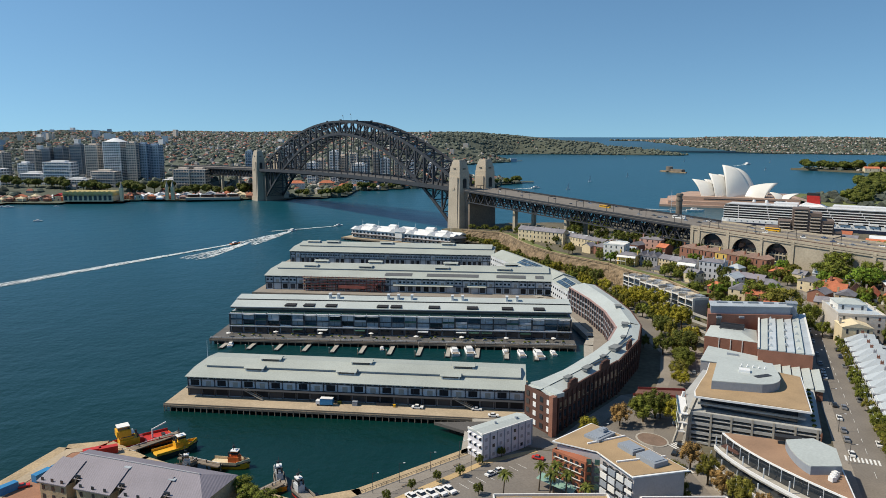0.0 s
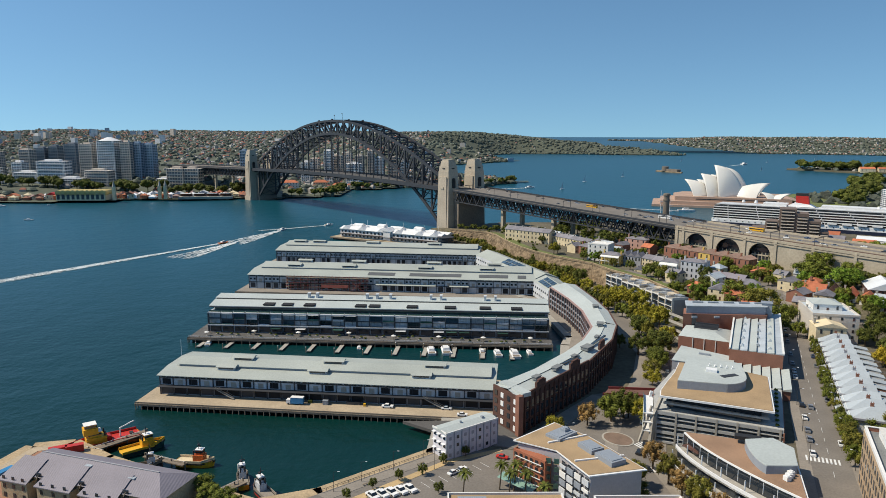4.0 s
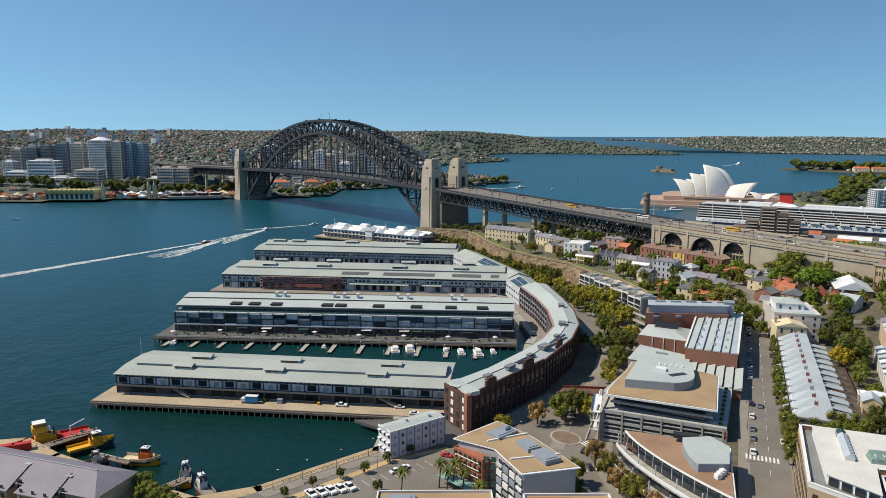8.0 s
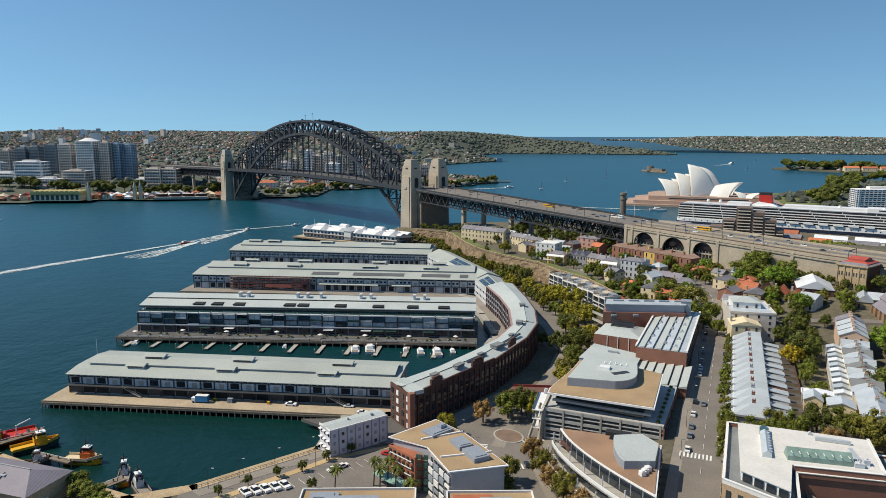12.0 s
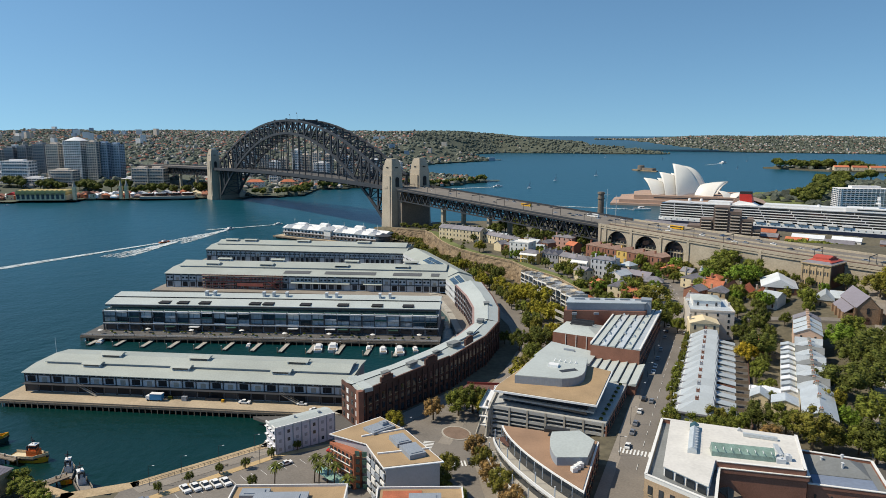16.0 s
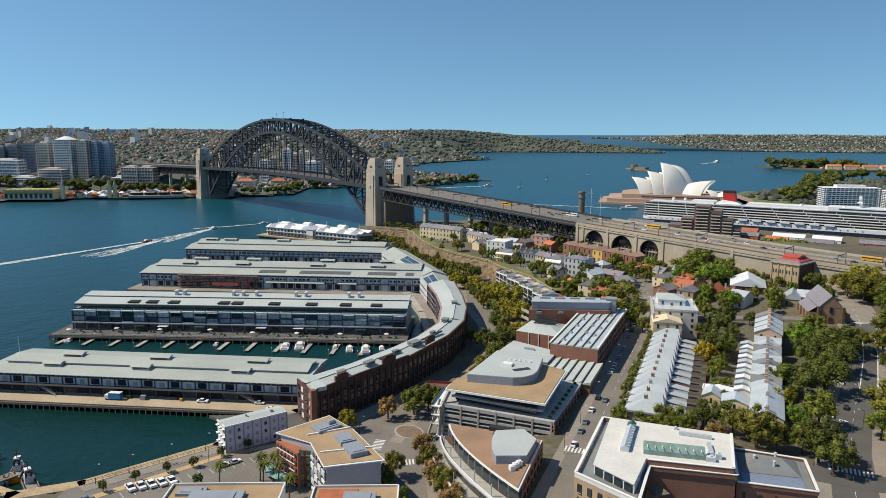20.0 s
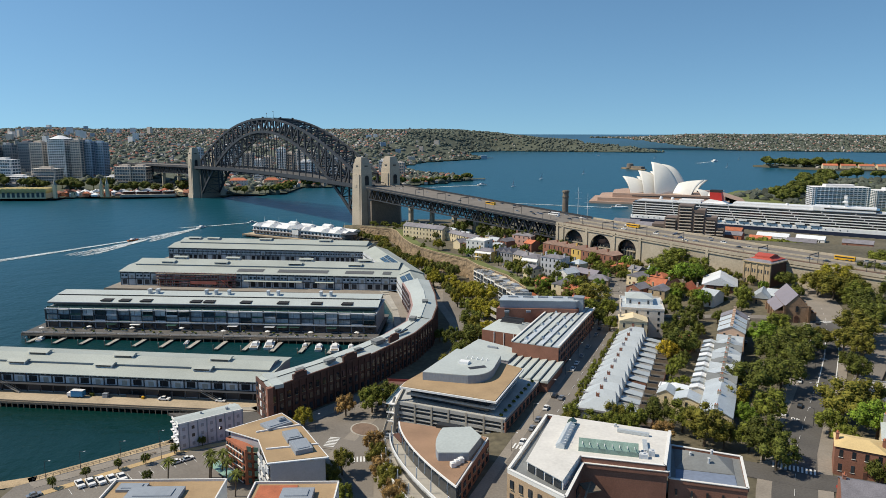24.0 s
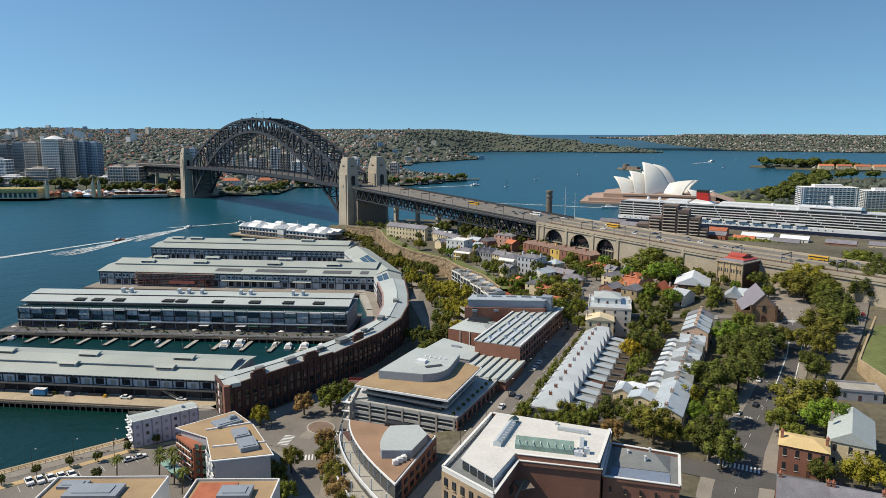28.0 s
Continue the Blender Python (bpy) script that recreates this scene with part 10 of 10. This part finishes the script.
for x, y, L, W, H, m, r in ((-415, 1312, 46, 16, 9, RENDER_CREAM, TILE_RED), (-352, 1300, 30, 14, 7, BRICK, TILE_RED), (-330, 1350, 34, 16, 10, RENDER_W, TILE_RED), (-280, 1420, 30, 16, 9, RENDER_CREAM, TILE_RED), (-236, 1390, 26, 14, 8, RENDER_W, TILE_RED)):
    house("bayside_building", "long low building with red tiled roof across the bay", x, y, north(x, y), L, W, H, 8, 5, m, r, "hip", 2, 6, 0, group="bayside buildings", sides=False, category="building")
isl = lambda x, y: 4.0
scatter("island_woods", "trees and red sheds on the naval island", 420, [(1120, 2310), (1180, 2220), (1240, 2140), (1330, 2090), (1800, 2020), (1900, 2250), (1300, 2390)], isl, (1100, 1900, 2020, 2400), 9, (HILL_TILE, HILL_WALL), lambda x, y: .8)
scatter("garden_woods", "dense dark garden trees behind the quay", 1500, [(640, 1120), (600, 1200), (680, 1320), (780, 1300), (920, 1520), (1000, 1690), (1300, 1490), (2000, 1400), (2000, 850), (760, 850), (700, 1000)], isl, (600, 2000, 850, 1700), 10, (HILL_WALL,), lambda x, y: .99)
for k in range(5):
    house("island_shed", "long red-roofed naval shed", 1235 + k * 46, 2116 - k * 15, 4, 40, 30, 11, -18, 5, RENDER_CREAM, TILE_RED, "gable", 1, 4, 0, group="island sheds", sides=False)
far_grove("island_trees", "dark trees on the wooded island", [(1140 + k * 8 + TREE_RND.uniform(-6, 6), 2290 - k * 6.4 + TREE_RND.uniform(-40, 40)) for k in range(26)], isl, 14, 22, LEAF_DARK)
far_grove("harbour_garden_trees", "dark park trees beside the harbour", list(along([(632, 1150), (652, 1118), (690, 1170), (740, 1230), (800, 1330), (906, 1550), (1036, 1672), (1172, 1720)], 44, 18)), isl, 11, 18, LEAF_DARK)
far_grove("bay_trees", "dark trees along the bay under the arch", list(along([(-300, 1262), (-226, 1262), (-212, 1300), (-214, 1400), (-120, 1470), (-60, 1508), (-10, 1462), (50, 1512), (104, 1590), (160, 1660)], 52, 9)), north, 6, 11, LEAF_DARK)
scatter("bay_houses", "houses and gardens behind the bay under the arch", 420, [(-420, 1240), (-215, 1262), (-214, 1400), (-60, 1515), (60, 1515), (-60, 1760), (-520, 1640)], north, (-520, 60, 1240, 1760), 15, (HILL_TILE, HILL_GREY, HILL_WALL), lambda x, y: .5)
far_grove("far_shore_trees", "dark fig trees behind the far waterfront", list(along([(-850, 1300), (-800, 1290), (-740, 1280), (-672, 1270), (-620, 1270), (-560, 1260), (-500, 1260), (-440, 1262), (-400, 1270), (-372, 1290)], 40, 12)), north, 9, 15, LEAF_DARK)
f = thing("island_fort", "round stone martello tower on a small island", "fort", pose(662, 2160, 3))
part("tower", Geo().tube((0, 0, 0), (0, 0, 14), 11, 10, 20), DARK_GRANITE, f)
part("barracks", Geo().box((16, -28, 3.5), (14, 50, 7), 25), DARK_GRANITE, f)
tree(-20, 1462, 9, 18, "dark", 4, where="on the far point")
join_far_trees()


# ---- cruise ship at the quay ----
def cruise_ship():
    a, b = (338, 872), (640, 682)
    L = dist(a, b)
    s = thing("cruise_ship", "large white cruise ship with navy hull and red funnel", "ship", frame_at(a, b))
    out = [(0, 2), (6, 0), (L * .8, 0), (L * .93, 8), (L * 1.02, 16), (L * .93, 24), (L * .8, 32), (6, 32), (0, 30)]
    part("hull", Geo().prism(out, -1, 9), NAVY, s)
    part("white_strake", Geo().prism([(lerp(p[0], L / 2, .004), lerp(p[1], 16, .01)) for p in out], 9, 13), WHITE, s)
    x0, x1 = 3, L * .9
    for k in range(6):
        e = max(0, k - 3) * 4
        part("deck_tier", Geo().box(((x0 + x1 - k * 5) / 2, 16, 14.4 + k * 2.9), (x1 - x0 - k * 5, 29 - max(0, k - 4) * 3, 2.2)), GLASS, s)
        part("balcony_band", Geo().box(((x0 + x1 - k * 5) / 2, 16, 13.2 + k * 2.9), (x1 - x0 - k * 5 + 1.5, 30.6 - max(0, k - 4) * 3, .9)), WHITE, s)
        n = 9
        for i in range(n):
            slab("cabin_divider", WHITE, s, (x0 + (i + .5) * (x1 - x0 - k * 5) / n, .9 + max(0, k - 4) * 1.5, 14.4 + k * 2.9), (.7, .6, 2.4))
    part("sun_deck", Geo().box((L * .42, 16, 31), (L * .8, 25, 1.0)), PANEL_W, s)
    part("upper_house", Geo().box((L * .52, 16, 33), (L * .36, 20, 3.4)).box((L * .66, 16, 33.5), (60, 26, 4.4)).box((L * .2, 16, 33), (26, 18, 3.6)), WHITE, s)
    part("bridge_windows", Geo().box((L * .68, 16, 34), (52, 26.6, 1.2)), GLASS, s)
    fx = L * .262 + 7
    fu = part("funnel", Geo().add([(fx - 6, 10, 33), (fx + 8, 10, 33), (fx + 8, 22, 33), (fx - 6, 22, 33), (fx - 7.5, 10.6, 45), (fx + 6, 10.6, 45), (fx + 6, 21.4, 45), (fx - 7.5, 21.4, 45)], BOXF), RED, s, "raked red funnel")
    part("funnel_top", Geo().box((fx - .8, 16, 46.4), (13, 10.4, 2.8)), BLACK, fu)
    part("funnel_skirt", Geo().add([(fx - 16, 8, 32), (fx + 14, 8, 32), (fx + 14, 24, 32), (fx - 16, 24, 32), (fx - 7, 9.6, 37), (fx + 8.4, 9.6, 35), (fx + 8.4, 22.4, 35), (fx - 7, 22.4, 37)], BOXF), WHITE, fu)
    part("radar_mast", Geo().beam((L * .665, 16, 35), (L * .66, 16, 48), 3.5, 3).box((L * .66, 16, 41), (5, 10, .8)).box((L * .66, 16, 45), (3, 6, .6)), WHITE, s)
    for x in (.1, .14, .5, .62):
        part("radome", Geo().tube((L * x, 10, 34), (L * x, 10, 37), 2.2, 1.4, 12), WHITE, s)
    for i in range(9):
        slab("lifeboat", WHITE, s, (L * .25 + i * 15, -.4, 15.6), (10, 2.4, 2.2), label="enclosed lifeboat")
    for i in range(34):
        slab("porthole", GLASS, s, (10 + i * 7, .1 - .1, 11), (1.0, .3, 1.0))
    return s


cruise_ship()


# stepped dark apartment block, brick chimney, hotels and sheds by the quay
def stepped_block():
    s = thing("stepped_apartments", "dark brown concrete apartment tower stepping down in tiers", "apartment tower", pose(352, 700, 6, 0, 0, -24))
    for k, (x, w, h) in enumerate(((-26, 12, 18), (-14, 12, 25), (0, 15, 38), (13, 11, 34), (24, 11, 27), (33, 8, 17))):
        part("tier", Geo().box((x, 0, h / 2), (w, 22, h)), surface("brown_concrete", (0.16, 0.12, 0.10), .85, 0, .2, .1, 1, .2), s)
        for f in range(int(h / 3.1)):
            slab("balcony_recess", GLASS, s, (x, -11.1, 2 + f * 3.1), (w * .74, .6, 1.7))
            slab("balcony_front", BEIGE, s, (x, -11.8, 1 + f * 3.1), (w * .8, 1.4, .8))


stepped_block()
c = thing("brick_chimney", "tall dark brick chimney with banded cap", "chimney", pose(226.2, 690, 3))
part("shaft", Geo().tube((0, 0, 0), (0, 0, 56), 3.4, 2.9, 14), DARK_GRANITE, c)
part("cap", Geo().tube((0, 0, 49), (0, 0, 50), 3.6, n=14).tube((0, 0, 54), (0, 0, 55.4), 3.7, n=14), DARK_GRANITE, c)
tower(648, 962, 74, 24, 38, PALE, "pale slab hotel above the quay", 14, -8, 4, name="hotel_block")
tower(752, 1002, 62, 24, 30, PALE, "pale slab hotel above the quay", 13, -8, 4, name="hotel_block")
tower(760, 880, 30, 24, 34, BEIGE, "beige block above the quay", 9, -8, 4, name="hotel_block")
for k, (x, y, L, W, H, m, r) in enumerate(((398, 740, 26, 14, 9, BRICK, TILE_RED), (430, 712, 30, 14, 7, RENDER_W, ROOF_WHITE), (462, 694, 26, 14, 7, RENDER_W, ROOF_WHITE), (386, 700, 22, 14, 10, BRICK_ORANGE, SLATE), (410, 684, 20, 12, 8, BRICK, TILE_RED), (440, 668, 26, 12, 8, SANDSTONE, SLATE), (300, 800, 30, 16, 10, BRICK, SLATE), (270, 770, 26, 14, 12, BRICK_DARK, SLATE), (310, 740, 22, 16, 14, RENDER_CREAM, SLATE), (290, 720, 20, 14, 12, BRICK, TILE_RED), (490, 660, 26, 12, 8, BRICK, SLATE), (520, 640, 26, 12, 9, RENDER_CREAM, SLATE))):
    house("quay_store", "old store building near the ship quay", x, y, 4, L, W, H, -34, 3, m, r, "gable", 1, 3, 0, group="quay stores", sides=False)

wharf_furniture()
